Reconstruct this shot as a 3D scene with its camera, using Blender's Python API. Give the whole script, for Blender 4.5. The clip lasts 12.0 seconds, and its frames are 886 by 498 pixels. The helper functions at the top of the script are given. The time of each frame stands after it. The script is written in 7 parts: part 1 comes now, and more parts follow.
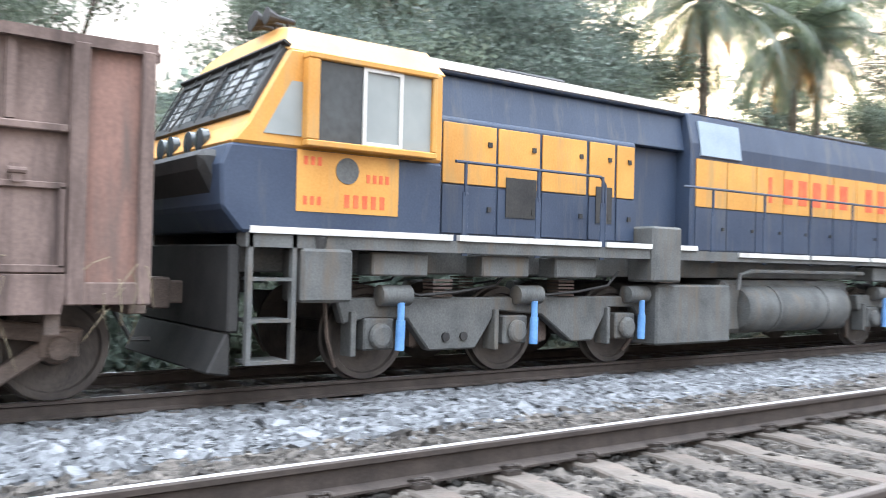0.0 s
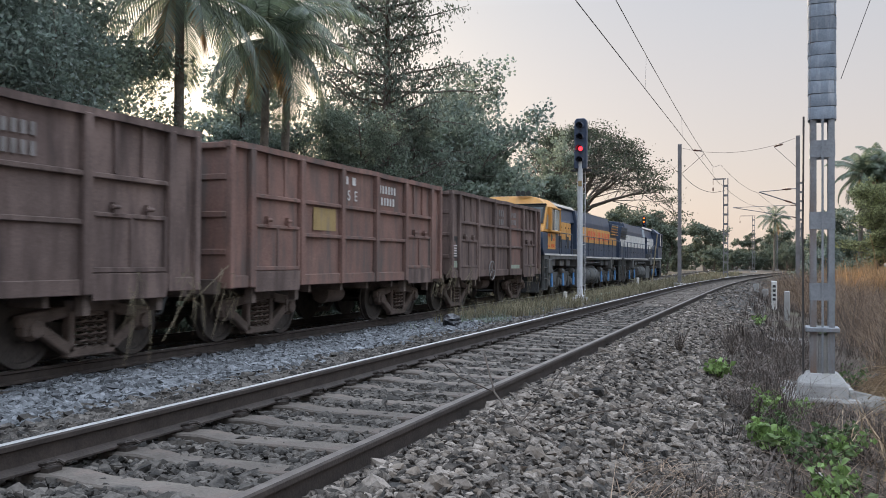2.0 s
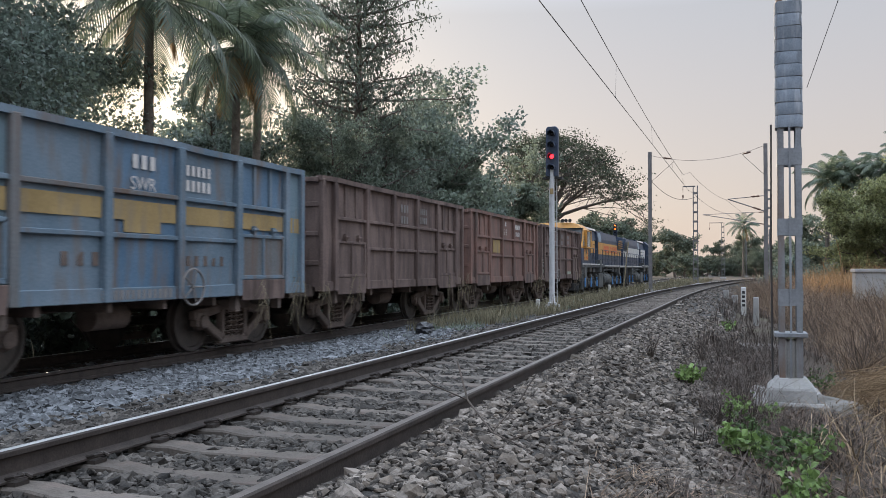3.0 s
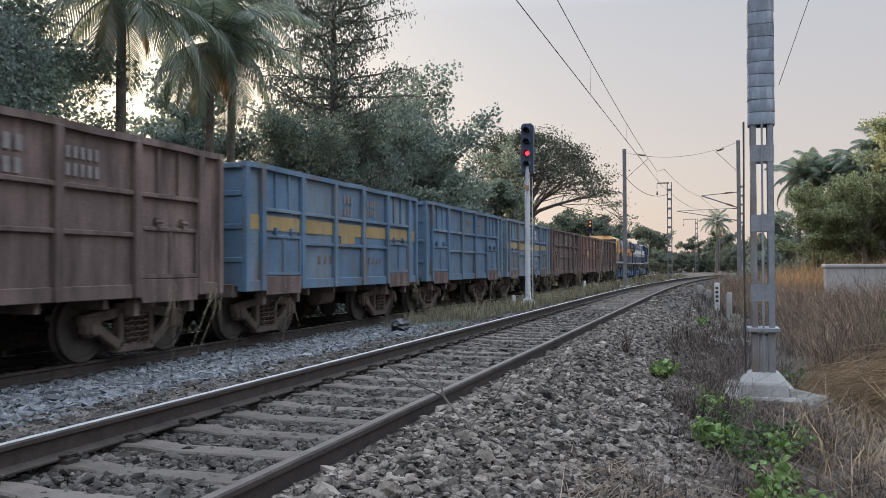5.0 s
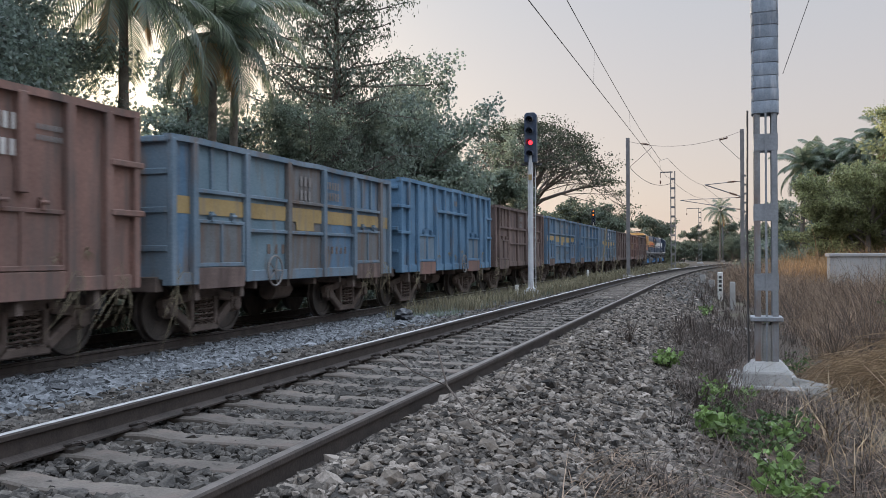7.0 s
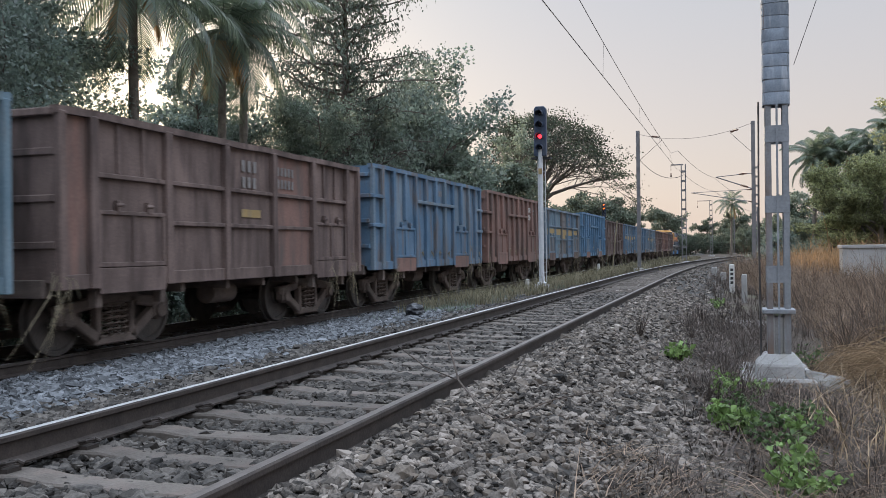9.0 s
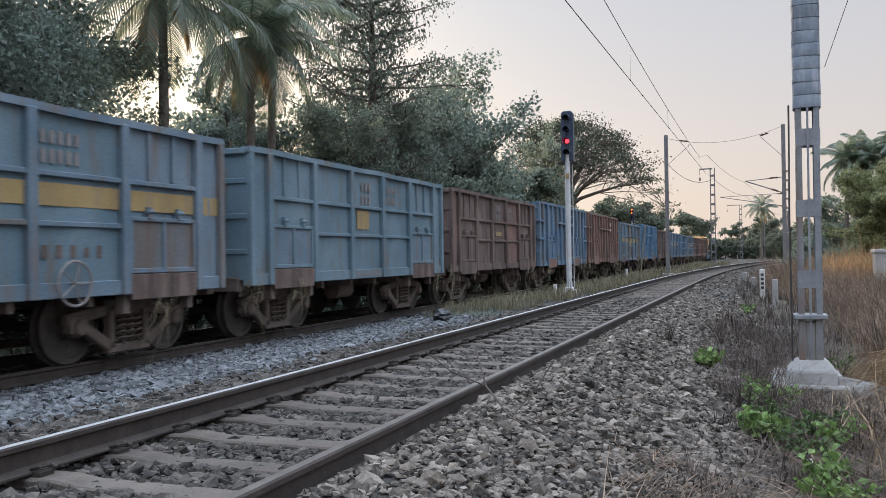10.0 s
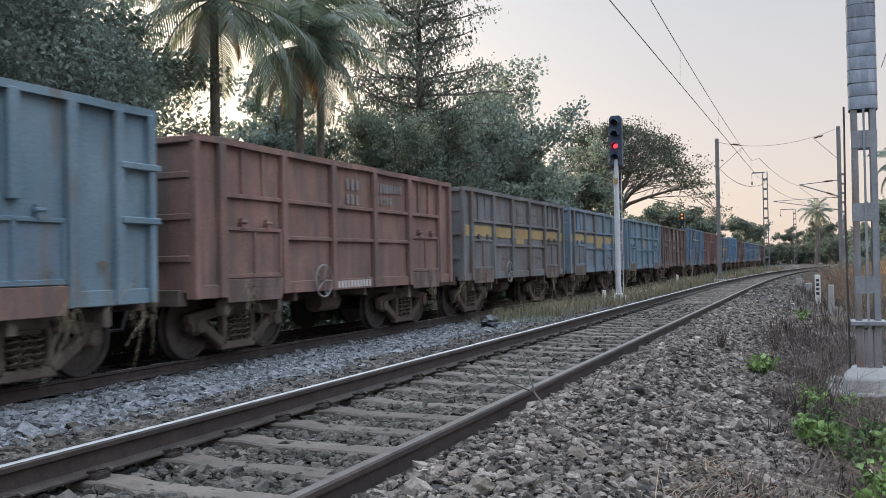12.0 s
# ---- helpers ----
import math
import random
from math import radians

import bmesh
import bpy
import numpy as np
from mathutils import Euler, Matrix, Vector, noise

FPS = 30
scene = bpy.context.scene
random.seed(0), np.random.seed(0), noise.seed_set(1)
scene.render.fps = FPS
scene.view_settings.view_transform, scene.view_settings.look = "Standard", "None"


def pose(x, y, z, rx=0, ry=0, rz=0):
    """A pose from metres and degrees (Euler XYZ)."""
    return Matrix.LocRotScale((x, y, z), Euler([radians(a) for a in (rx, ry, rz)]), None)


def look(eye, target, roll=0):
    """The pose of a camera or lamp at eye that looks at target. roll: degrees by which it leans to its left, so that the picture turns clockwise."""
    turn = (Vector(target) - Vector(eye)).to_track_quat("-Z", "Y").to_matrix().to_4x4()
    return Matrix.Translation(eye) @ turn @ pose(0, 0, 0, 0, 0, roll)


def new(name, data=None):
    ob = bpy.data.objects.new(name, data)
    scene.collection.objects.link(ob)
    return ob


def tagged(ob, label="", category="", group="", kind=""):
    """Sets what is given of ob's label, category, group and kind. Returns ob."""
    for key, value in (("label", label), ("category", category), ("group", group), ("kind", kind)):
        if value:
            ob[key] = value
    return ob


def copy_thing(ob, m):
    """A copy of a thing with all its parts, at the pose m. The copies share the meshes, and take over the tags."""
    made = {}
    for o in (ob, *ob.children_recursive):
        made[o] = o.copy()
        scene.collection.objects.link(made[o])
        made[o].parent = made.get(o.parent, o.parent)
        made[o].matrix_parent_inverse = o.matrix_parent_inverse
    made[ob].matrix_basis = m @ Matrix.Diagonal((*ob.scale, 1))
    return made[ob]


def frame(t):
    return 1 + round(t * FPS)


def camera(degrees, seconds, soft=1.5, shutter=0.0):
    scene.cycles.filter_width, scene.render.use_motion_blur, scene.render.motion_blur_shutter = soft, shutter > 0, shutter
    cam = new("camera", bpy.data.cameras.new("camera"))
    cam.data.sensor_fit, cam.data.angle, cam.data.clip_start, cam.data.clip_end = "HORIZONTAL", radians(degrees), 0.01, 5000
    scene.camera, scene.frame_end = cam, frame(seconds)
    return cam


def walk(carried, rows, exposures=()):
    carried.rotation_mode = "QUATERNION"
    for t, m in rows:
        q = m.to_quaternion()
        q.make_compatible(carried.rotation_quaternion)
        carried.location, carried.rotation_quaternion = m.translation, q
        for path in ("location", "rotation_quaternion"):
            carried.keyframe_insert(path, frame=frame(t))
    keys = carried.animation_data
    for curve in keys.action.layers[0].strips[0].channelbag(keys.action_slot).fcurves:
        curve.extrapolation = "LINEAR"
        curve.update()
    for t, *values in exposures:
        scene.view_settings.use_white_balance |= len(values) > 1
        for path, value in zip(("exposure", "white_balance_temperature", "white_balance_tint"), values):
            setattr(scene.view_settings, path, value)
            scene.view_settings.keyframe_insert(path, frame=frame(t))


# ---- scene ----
# ---- camera ----
cam = camera(53.66, 12.0, 0.75, 0.16)
PATH = [
    (0, pose(-0.030, -0.040, 0.986, 90.86, -1.34, 53.81)),
    (0.1, pose(-0.029, -0.033, 0.987, 90.87, -1.25, 48.59)),
    (0.2, pose(-0.027, -0.027, 0.987, 90.87, -1.17, 44.42)),
    (0.3, pose(-0.025, -0.020, 0.987, 90.87, -1.07, 39.49)),
    (0.4, pose(-0.021, -0.015, 0.987, 90.86, -0.98, 35.70)),
    (0.5, pose(-0.017, -0.011, 0.987, 90.83, -0.92, 33.28)),
    (0.6, pose(-0.014, -0.008, 0.987, 90.84, -0.83, 31.09)),
    (0.8, pose(-0.007, -0.004, 0.988, 90.84, -0.69, 28.67)),
    (1, pose(0.000, 0.000, 0.988, 90.84, -0.55, 26.71)),
    (1.5, pose(0.000, 0.000, 0.988, 90.82, -0.50, 22.95)),
    (2, pose(0.000, 0.000, 0.988, 90.79, -0.30, 20.71)),
    (2.5, pose(0.000, 0.000, 0.988, 91.08, -0.12, 19.54)),
    (3, pose(0.000, 0.000, 0.988, 91.32, 0.01, 18.92)),
    (5, pose(0.000, 0.000, 0.988, 91.11, 0.21, 17.35)),
    (5.5, pose(0.000, 0.000, 0.988, 90.65, 0.03, 17.16)),
    (6, pose(0.000, 0.000, 0.988, 90.54, 0.10, 17.26)),
    (6.5, pose(0.000, 0.000, 0.988, 90.48, 0.18, 17.60)),
    (7, pose(0.000, 0.000, 0.988, 90.42, 0.26, 17.55)),
    (9, pose(0.000, 0.000, 0.988, 90.09, 0.74, 18.23)),
    (9.5, pose(0.000, 0.000, 0.988, 90.25, 0.83, 19.09)),
    (10, pose(0.000, 0.000, 0.988, 90.47, 0.87, 20.00)),
    (10.5, pose(0.000, 0.000, 0.988, 90.60, 0.89, 20.77)),
    (11, pose(0.000, 0.000, 0.988, 90.73, 0.90, 21.49)),
    (11.5, pose(0.000, 0.000, 0.988, 90.73, 0.99, 22.08)),
    (12, pose(0.000, 0.000, 0.988, 90.93, 1.06, 23.12)),
]

EXPOSURES = [(0.0, 2.58, 6600, 10), (0.2, 2.43, 6600, 10), (0.5, 1.98, 6550, 10), (0.8, 1.53, 6450, 10), (1.2, 1.23, 6350, 10), (2.0, 0.94, 6250, 10), (3.0, 0.83, 6220, 10), (7.0, 0.83, 6200, 10), (9.0, 0.91, 6200, 10), (12.0, 1.0, 6200, 10)]
walk(cam, PATH, EXPOSURES)

# ---- light: low sun behind the trees, pale evening sky ----
SUN_AZ, SUN_EL = radians(-38.5), radians(11.0)      # azimuth from +Y towards +X
world = bpy.data.worlds.new("evening_sky")
scene.world = world
world.use_nodes = True
wn = world.node_tree.nodes
sky = wn.new("ShaderNodeTexSky")
sky.sky_type = "NISHITA"
sky.sun_disc = False
sky.sun_elevation = SUN_EL
sky.sun_rotation = SUN_AZ
sky.altitude, sky.air_density, sky.dust_density, sky.ozone_density = 20, 1.0, 2.5, 1.5
wn["Background"].inputs["Strength"].default_value = 1.0
wl = world.node_tree.links.new
# evening haze: a smooth veil from peach at the horizon to pale blue grey, over the clear sky; the brighter part
# overhead, above the view, is added as fill light
geo = wn.new("ShaderNodeTexCoord")
sep = wn.new("ShaderNodeSeparateXYZ")
wl(geo.outputs["Generated"], sep.inputs[0])
up = wn.new("ShaderNodeMapRange")
up.inputs["From Min"].default_value, up.inputs["From Max"].default_value = 0.0, 0.38
wl(sep.outputs["Z"], up.inputs["Value"])
veil = wn.new("ShaderNodeMix")
veil.data_type = "RGBA"
veil.inputs["A"].default_value, veil.inputs["B"].default_value = (0.372, 0.302, 0.260, 1), (0.264, 0.281, 0.306, 1)
wl(up.outputs[0], veil.inputs["Factor"])
high = wn.new("ShaderNodeMapRange")
high.inputs["From Min"].default_value, high.inputs["From Max"].default_value = 0.28, 0.95
wl(sep.outputs["Z"], high.inputs["Value"])
dome = wn.new("ShaderNodeMix")
dome.data_type = "RGBA"
dome.inputs["B"].default_value = (1.42, 1.62, 1.90, 1)
wl(high.outputs[0], dome.inputs["Factor"])
wl(veil.outputs["Result"], dome.inputs["A"])
dim = wn.new("ShaderNodeMix")
dim.data_type, dim.blend_type = "RGBA", "MULTIPLY"
dim.inputs["Factor"].default_value, dim.inputs["B"].default_value = 1.0, (0.0108, 0.0108, 0.0108, 1)
wl(sky.outputs[0], dim.inputs["A"])
both = wn.new("ShaderNodeMix")
both.data_type, both.blend_type = "RGBA", "ADD"
both.inputs["Factor"].default_value = 1.0
wl(dim.outputs["Result"], both.inputs["A"])
wl(dome.outputs["Result"], both.inputs["B"])
wl(both.outputs["Result"], wn["Background"].inputs["Color"])

sun_data = bpy.data.lights.new("sun", "SUN")
sun_data.energy, sun_data.angle, sun_data.color = 4.0, radians(0.6), (1.0, 0.80, 0.58)
sun = new("sun", sun_data)
sun_way = Vector((math.sin(SUN_AZ) * math.cos(SUN_EL), math.cos(SUN_AZ) * math.cos(SUN_EL), math.sin(SUN_EL)))
sun.matrix_world = look(sun_way * 200, (0, 0, 0))


# ---- mesh helpers ----
class Build:
    """Gathers vertices and faces of one mesh."""

    def __init__(self):
        self.v, self.f = [], []

    def box(self, x0, x1, y0, y1, z0, z1, m=None):
        c = [Vector((x, y, z)) for z in (z0, z1) for y in (y0, y1) for x in (x0, x1)]
        if m is not None:
            c = [m @ p for p in c]
        n = len(self.v)
        self.v += c
        self.f += [tuple(n + i for i in q) for q in
                   ((0, 2, 3, 1), (4, 5, 7, 6), (0, 1, 5, 4), (2, 6, 7, 3), (0, 4, 6, 2), (1, 3, 7, 5))]
        return self

    def beam(self, a, b, w, h, up=(0, 0, 1)):
        a, b = Vector(a), Vector(b)
        d = (b - a)
        length = d.length
        d.normalize()
        side = d.cross(Vector(up))
        if side.length < 1e-4:
            side = d.cross(Vector((0, 1, 0)))
        side.normalize()
        top = side.cross(d)
        m = Matrix((side, d, top)).transposed().to_4x4()
        m.translation = a
        return self.box(-w / 2, w / 2, 0, length, -h / 2, h / 2, m)

    def ring(self, centre, axis, r, n):
        axis = Vector(axis).normalized()
        u = axis.orthogonal().normalized()
        w = axis.cross(u)
        k = len(self.v)
        self.v += [Vector(centre) + u * (r * math.cos(2 * math.pi * i / n)) + w * (r * math.sin(2 * math.pi * i / n)) for i in range(n)]
        return k

    def tube(self, pts, radii, n=10, caps=True):
        pts = [Vector(p) for p in pts]
        if not isinstance(radii, (list, tuple)):
            radii = [radii] * len(pts)
        rings = []
        ref = None
        for i, p in enumerate(pts):
            d = (pts[min(i + 1, len(pts) - 1)] - pts[max(i - 1, 0)]).normalized()
            if ref is None:
                ref = d.orthogonal().normalized()
            ref = (ref - d * ref.dot(d))
            if ref.length < 1e-5:
                ref = d.orthogonal()
            ref.normalize()
            w = d.cross(ref)
            rings.append(len(self.v))
            self.v += [p + ref * (radii[i] * math.cos(2 * math.pi * k / n)) + w * (radii[i] * math.sin(2 * math.pi * k / n)) for k in range(n)]
        for a, b in zip(rings, rings[1:]):
            self.f += [(a + k, a + (k + 1) % n, b + (k + 1) % n, b + k) for k in range(n)]
        if caps:
            self.f.append(tuple(rings[0] + k for k in reversed(range(n))))
            self.f.append(tuple(rings[-1] + k for k in range(n)))
        return self

    def lathe(self, profile, centre, axis, n=24):
        """profile: (distance along the axis, radius)."""
        c, axis = Vector(centre), Vector(axis).normalized()
        u = axis.orthogonal().normalized()
        w = axis.cross(u)
        rings = []
        for d, r in profile:
            rings.append(len(self.v))
            self.v += [c + axis * d + u * (r * math.cos(2 * math.pi * k / n)) + w * (r * math.sin(2 * math.pi * k / n)) for k in range(n)]
        for a, b in zip(rings, rings[1:]):
            self.f += [(a + k, a + (k + 1) % n, b + (k + 1) % n, b + k) for k in range(n)]
        self.f.append(tuple(rings[0] + k for k in reversed(range(n))))
        self.f.append(tuple(rings[-1] + k for k in range(n)))
        return self

    def prism(self, outline, x0, x1):
        """outline: (y, z) points, pulled from x0 to x1."""
        n, k = len(self.v), len(outline)
        self.v += [Vector((x, y, z)) for x in (x0, x1) for y, z in outline]
        self.f += [(n + i, n + (i + 1) % k, n + k + (i + 1) % k, n + k + i) for i in range(k)]
        self.f.append(tuple(n + i for i in reversed(range(k))))
        self.f.append(tuple(n + k + i for i in range(k)))
        return self

    def loft(self, outline, y0, y1):
        """outline: (x, z) points, pulled from y0 to y1."""
        n, k = len(self.v), len(outline)
        self.v += [Vector((x, y, z)) for y in (y0, y1) for x, z in outline]
        self.f += [(n + i, n + (i + 1) % k, n + k + (i + 1) % k, n + k + i) for i in range(k)]
        self.f.append(tuple(n + i for i in reversed(range(k))))
        self.f.append(tuple(n + k + i for i in range(k)))
        return self

    def mesh(self, name, bevel=0.0, smooth=False):
        me = bpy.data.meshes.new(name)
        me.from_pydata([tuple(p) for p in self.v], [], self.f)
        bm = bmesh.new()
        bm.from_mesh(me)
        bmesh.ops.recalc_face_normals(bm, faces=bm.faces)
        if bevel:
            sharp = [e for e in bm.edges if len(e.link_faces) == 2 and e.calc_face_angle(0) > 0.6]
            bmesh.ops.bevel(bm, geom=sharp, offset=bevel, segments=1, affect="EDGES", clamp_overlap=True)
        if smooth:
            for fa in bm.faces:
                fa.smooth = True
            for e in bm.edges:
                if len(e.link_faces) == 2 and e.calc_face_angle(0) > 0.7:
                    e.smooth = False
        bm.to_mesh(me)
        bm.free()
        return me


def part(name, b, material, parent=None, label="", bevel=0.0, smooth=False, m=None):
    me = b if isinstance(b, bpy.types.Mesh) else b.mesh(name, bevel, smooth)
    if not me.materials:
        me.materials.append(material)
    ob = new(name, me)
    if parent is not None:
        ob.parent = parent
    if m is not None:
        ob.matrix_basis = m
    if label:
        tagged(ob, label)
    return ob


def thing(name, label, category, group="", kind="", m=None):
    ob = new(name)
    if m is not None:
        ob.matrix_basis = m
    return tagged(ob, label, category, group, kind)


def array_mesh(name, verts, faces_flat, corners):
    """A mesh out of numpy arrays with faces of one corner count."""
    me = bpy.data.meshes.new(name)
    nf = len(faces_flat) // corners
    me.vertices.add(len(verts))
    me.vertices.foreach_set("co", np.ascontiguousarray(verts, dtype=np.float32).ravel())
    me.loops.add(len(faces_flat))
    me.loops.foreach_set("vertex_index", np.ascontiguousarray(faces_flat, dtype=np.int32))
    me.polygons.add(nf)
    me.polygons.foreach_set("loop_start", np.arange(0, nf * corners, corners, dtype=np.int32))
    me.polygons.foreach_set("use_smooth", np.zeros(nf, dtype=bool))
    me.update(calc_edges=True)
    me.validate()
    return me


# ---- materials ----
def material(name, dark, light, rough=0.7, scale=3.0, fine=40.0, bump=0.15, metal=0.0, spread=0.0, spec=0.4,
             streak=None, streak_amount=0.0, streak_scale=(4.0, 4.0, 0.6), coat=0.0, through_light=0.0):
    """Two scales of noise between dark and light; spread varies single pieces; streak: a second colour in stains."""
    mt = bpy.data.materials.new(name)
    mt.use_nodes = True
    nt = mt.node_tree
    nodes, link = nt.nodes, nt.links.new
    bs = nodes["Principled BSDF"]
    tc = nodes.new("ShaderNodeTexCoord")
    n1 = nodes.new("ShaderNodeTexNoise")
    n1.inputs["Scale"].default_value, n1.inputs["Detail"].default_value = scale, 6
    n2 = nodes.new("ShaderNodeTexNoise")
    n2.inputs["Scale"].default_value, n2.inputs["Detail"].default_value = fine, 4
    for n in (n1, n2):
        link(tc.outputs["Object"], n.inputs["Vector"])
    add = nodes.new("ShaderNodeMath")
    add.operation = "MULTIPLY_ADD"
    link(n2.outputs["Fac"], add.inputs[0])
    add.inputs[1].default_value = 0.6
    link(n1.outputs["Fac"], add.inputs[2])
    ramp = nodes.new("ShaderNodeMapRange")
    ramp.inputs["From Min"].default_value, ramp.inputs["From Max"].default_value = 0.55, 1.05
    link(add.outputs[0], ramp.inputs["Value"])
    mix = nodes.new("ShaderNodeMix")
    mix.data_type = "RGBA"
    mix.inputs["A"].default_value, mix.inputs["B"].default_value = (*dark, 1), (*light, 1)
    link(ramp.outputs[0], mix.inputs["Factor"])
    colour = mix.outputs["Result"]
    if streak:
        mp = nodes.new("ShaderNodeMapping")
        mp.inputs["Scale"].default_value = streak_scale
        link(tc.outputs["Object"], mp.inputs["Vector"])
        n3 = nodes.new("ShaderNodeTexNoise")
        n3.inputs["Scale"].default_value, n3.inputs["Detail"].default_value, n3.inputs["Roughness"].default_value = 1.0, 8, 0.65
        link(mp.outputs[0], n3.inputs["Vector"])
        r3 = nodes.new("ShaderNodeMapRange")
        r3.inputs["From Min"].default_value, r3.inputs["From Max"].default_value = 0.62 - streak_amount * 0.3, 0.78 - streak_amount * 0.2
        link(n3.outputs["Fac"], r3.inputs["Value"])
        m3 = nodes.new("ShaderNodeMix")
        m3.data_type = "RGBA"
        m3.inputs["B"].default_value = (*streak, 1)
        link(colour, m3.inputs["A"])
        link(r3.outputs[0], m3.inputs["Factor"])
        colour = m3.outputs["Result"]
    if spread:
        geo_mix = nodes.new("ShaderNodeNewGeometry")
        tone = nodes.new("ShaderNodeMath")
        tone.operation = "MULTIPLY_ADD"
        link(geo_mix.outputs["Random Per Island"], tone.inputs[0])
        tone.inputs[1].default_value = 0.9 * spread
        link(ramp.outputs[0], tone.inputs[2])
        shift = nodes.new("ShaderNodeMath")
        shift.operation, shift.use_clamp = "SUBTRACT", True
        link(tone.outputs[0], shift.inputs[0])
        shift.inputs[1].default_value = 0.45 * spread
        link(shift.outputs[0], mix.inputs["Factor"])
        geo = nodes.new("ShaderNodeNewGeometry")
        info = nodes.new("ShaderNodeObjectInfo")
        sm = nodes.new("ShaderNodeMath")
        sm.operation = "ADD"
        link(geo.outputs["Random Per Island"], sm.inputs[0])
        link(info.outputs["Random"], sm.inputs[1])
        fr = nodes.new("ShaderNodeMath")
        fr.operation = "FRACT"
        link(sm.outputs[0], fr.inputs[0])
        mr = nodes.new("ShaderNodeMapRange")
        mr.inputs["To Min"].default_value, mr.inputs["To Max"].default_value = 1 - spread, 1 + spread
        link(fr.outputs[0], mr.inputs["Value"])
        hsv = nodes.new("ShaderNodeHueSaturation")
        link(mr.outputs[0], hsv.inputs["Value"])
        link(colour, hsv.inputs["Color"])
        colour = hsv.outputs["Color"]
    link(colour, bs.inputs["Base Color"])
    bs.inputs["Roughness"].default_value = rough
    bs.inputs["Metallic"].default_value = metal
    bs.inputs["Specular IOR Level"].default_value = spec
    bs.inputs["Coat Weight"].default_value = coat
    if bump:
        bp = nodes.new("ShaderNodeBump")
        bp.inputs["Strength"].default_value, bp.inputs["Distance"].default_value = bump, 0.02
        link(n2.outputs["Fac"], bp.inputs["Height"])
        link(bp.outputs[0], bs.inputs["Normal"])
    if through_light:
        tr = nodes.new("ShaderNodeBsdfTranslucent")
        link(colour, tr.inputs["Color"])
        ms = nodes.new("ShaderNodeMixShader")
        ms.inputs[0].default_value = through_light
        link(bs.outputs[0], ms.inputs[1])
        link(tr.outputs[0], ms.inputs[2])
        link(ms.outputs[0], nodes["Material Output"].inputs["Surface"])
    return mt


def glow(name, colour, strength):
    mt = bpy.data.materials.new(name)
    mt.use_nodes = True
    bs = mt.node_tree.nodes["Principled BSDF"]
    bs.inputs["Base Color"].default_value = (*colour, 1)
    bs.inputs["Emission Color"].default_value = (*colour, 1)
    bs.inputs["Emission Strength"].default_value = strength
    return mt


M_RUST = material("rusty_wagon_paint", (0.115, 0.084, 0.074), (0.218, 0.157, 0.138), 0.85, 0.9, 30, 0.15, 0, 0, 0.2, (0.075, 0.055, 0.05), 0.6)
M_RUST2 = material("faded_red_wagon_paint", (0.155, 0.092, 0.077), (0.28, 0.165, 0.135), 0.85, 0.8, 26, 0.15, 0, 0, 0.2, (0.12, 0.095, 0.085), 0.6)
M_BLUE = material("faded_blue_wagon_paint", (0.062, 0.118, 0.185), (0.15, 0.22, 0.30), 0.8, 0.8, 30, 0.12, 0, 0, 0.25, (0.15, 0.115, 0.09), 0.45)
M_TEAL = material("pale_teal_wagon_paint", (0.092, 0.146, 0.182), (0.188, 0.248, 0.285), 0.8, 0.8, 30, 0.12, 0, 0, 0.25, (0.15, 0.125, 0.105), 0.32)
M_GREYBLUE = material("dusty_blue_grey_wagon_paint", (0.095, 0.140, 0.182), (0.195, 0.243, 0.288), 0.8, 0.8, 30, 0.12, 0, 0, 0.25, (0.16, 0.125, 0.105), 0.36)
M_CYAN = material("weathered_blue_wagon_paint", (0.068, 0.135, 0.215), (0.15, 0.245, 0.345), 0.8, 0.8, 30, 0.12, 0, 0, 0.25, (0.15, 0.115, 0.09), 0.2)
M_DUSTY = material("dusty_grey_wagon_paint", (0.105, 0.11, 0.114), (0.20, 0.205, 0.21), 0.85, 0.8, 30, 0.12, 0, 0, 0.2, (0.14, 0.10, 0.08), 0.6)
M_PATCH = material("faded_yellow_paint", (0.24, 0.165, 0.07), (0.38, 0.27, 0.12), 0.75, 1.5, 30, 0.05, 0, 0, 0.3, (0.22, 0.18, 0.13), 0.45)
M_FAINT = material("nearly_worn_off_stencil_paint", (0.155, 0.14, 0.132), (0.25, 0.23, 0.22), 0.8, 6, 60, 0.05)
M_GREEN_PATCH = material("pale_green_primer", (0.20, 0.24, 0.19), (0.33, 0.36, 0.28), 0.8, 2, 40, 0.05)
M_BOGIE = material("dusty_brown_cast_steel", (0.07, 0.054, 0.046), (0.17, 0.128, 0.108), 0.85, 4, 50, 0.25)
M_WHEEL = material("worn_dark_wheel_steel", (0.035, 0.03, 0.028), (0.09, 0.075, 0.065), 0.6, 5, 40, 0.1, 0.3)
M_LETTER = material("worn_white_stencil_paint", (0.45, 0.42, 0.40), (0.66, 0.63, 0.60), 0.75, 6, 60, 0.05)
M_STRAW = material("dry_straw", (0.17, 0.14, 0.09), (0.31, 0.26, 0.175), 0.85, 6, 60, 0.0, 0, 0.25)
M_NAVY = material("navy_blue_loco_paint", (0.021, 0.034, 0.064), (0.042, 0.060, 0.097), 0.5, 1.2, 40, 0.06, 0, 0, 0.4, (0.075, 0.08, 0.09), 0.3)
M_YELLOW = material("golden_yellow_loco_paint", (0.46, 0.205, 0.04), (0.60, 0.305, 0.075), 0.5, 1.5, 40, 0.04, 0, 0, 0.4, (0.36, 0.22, 0.085), 0.4)
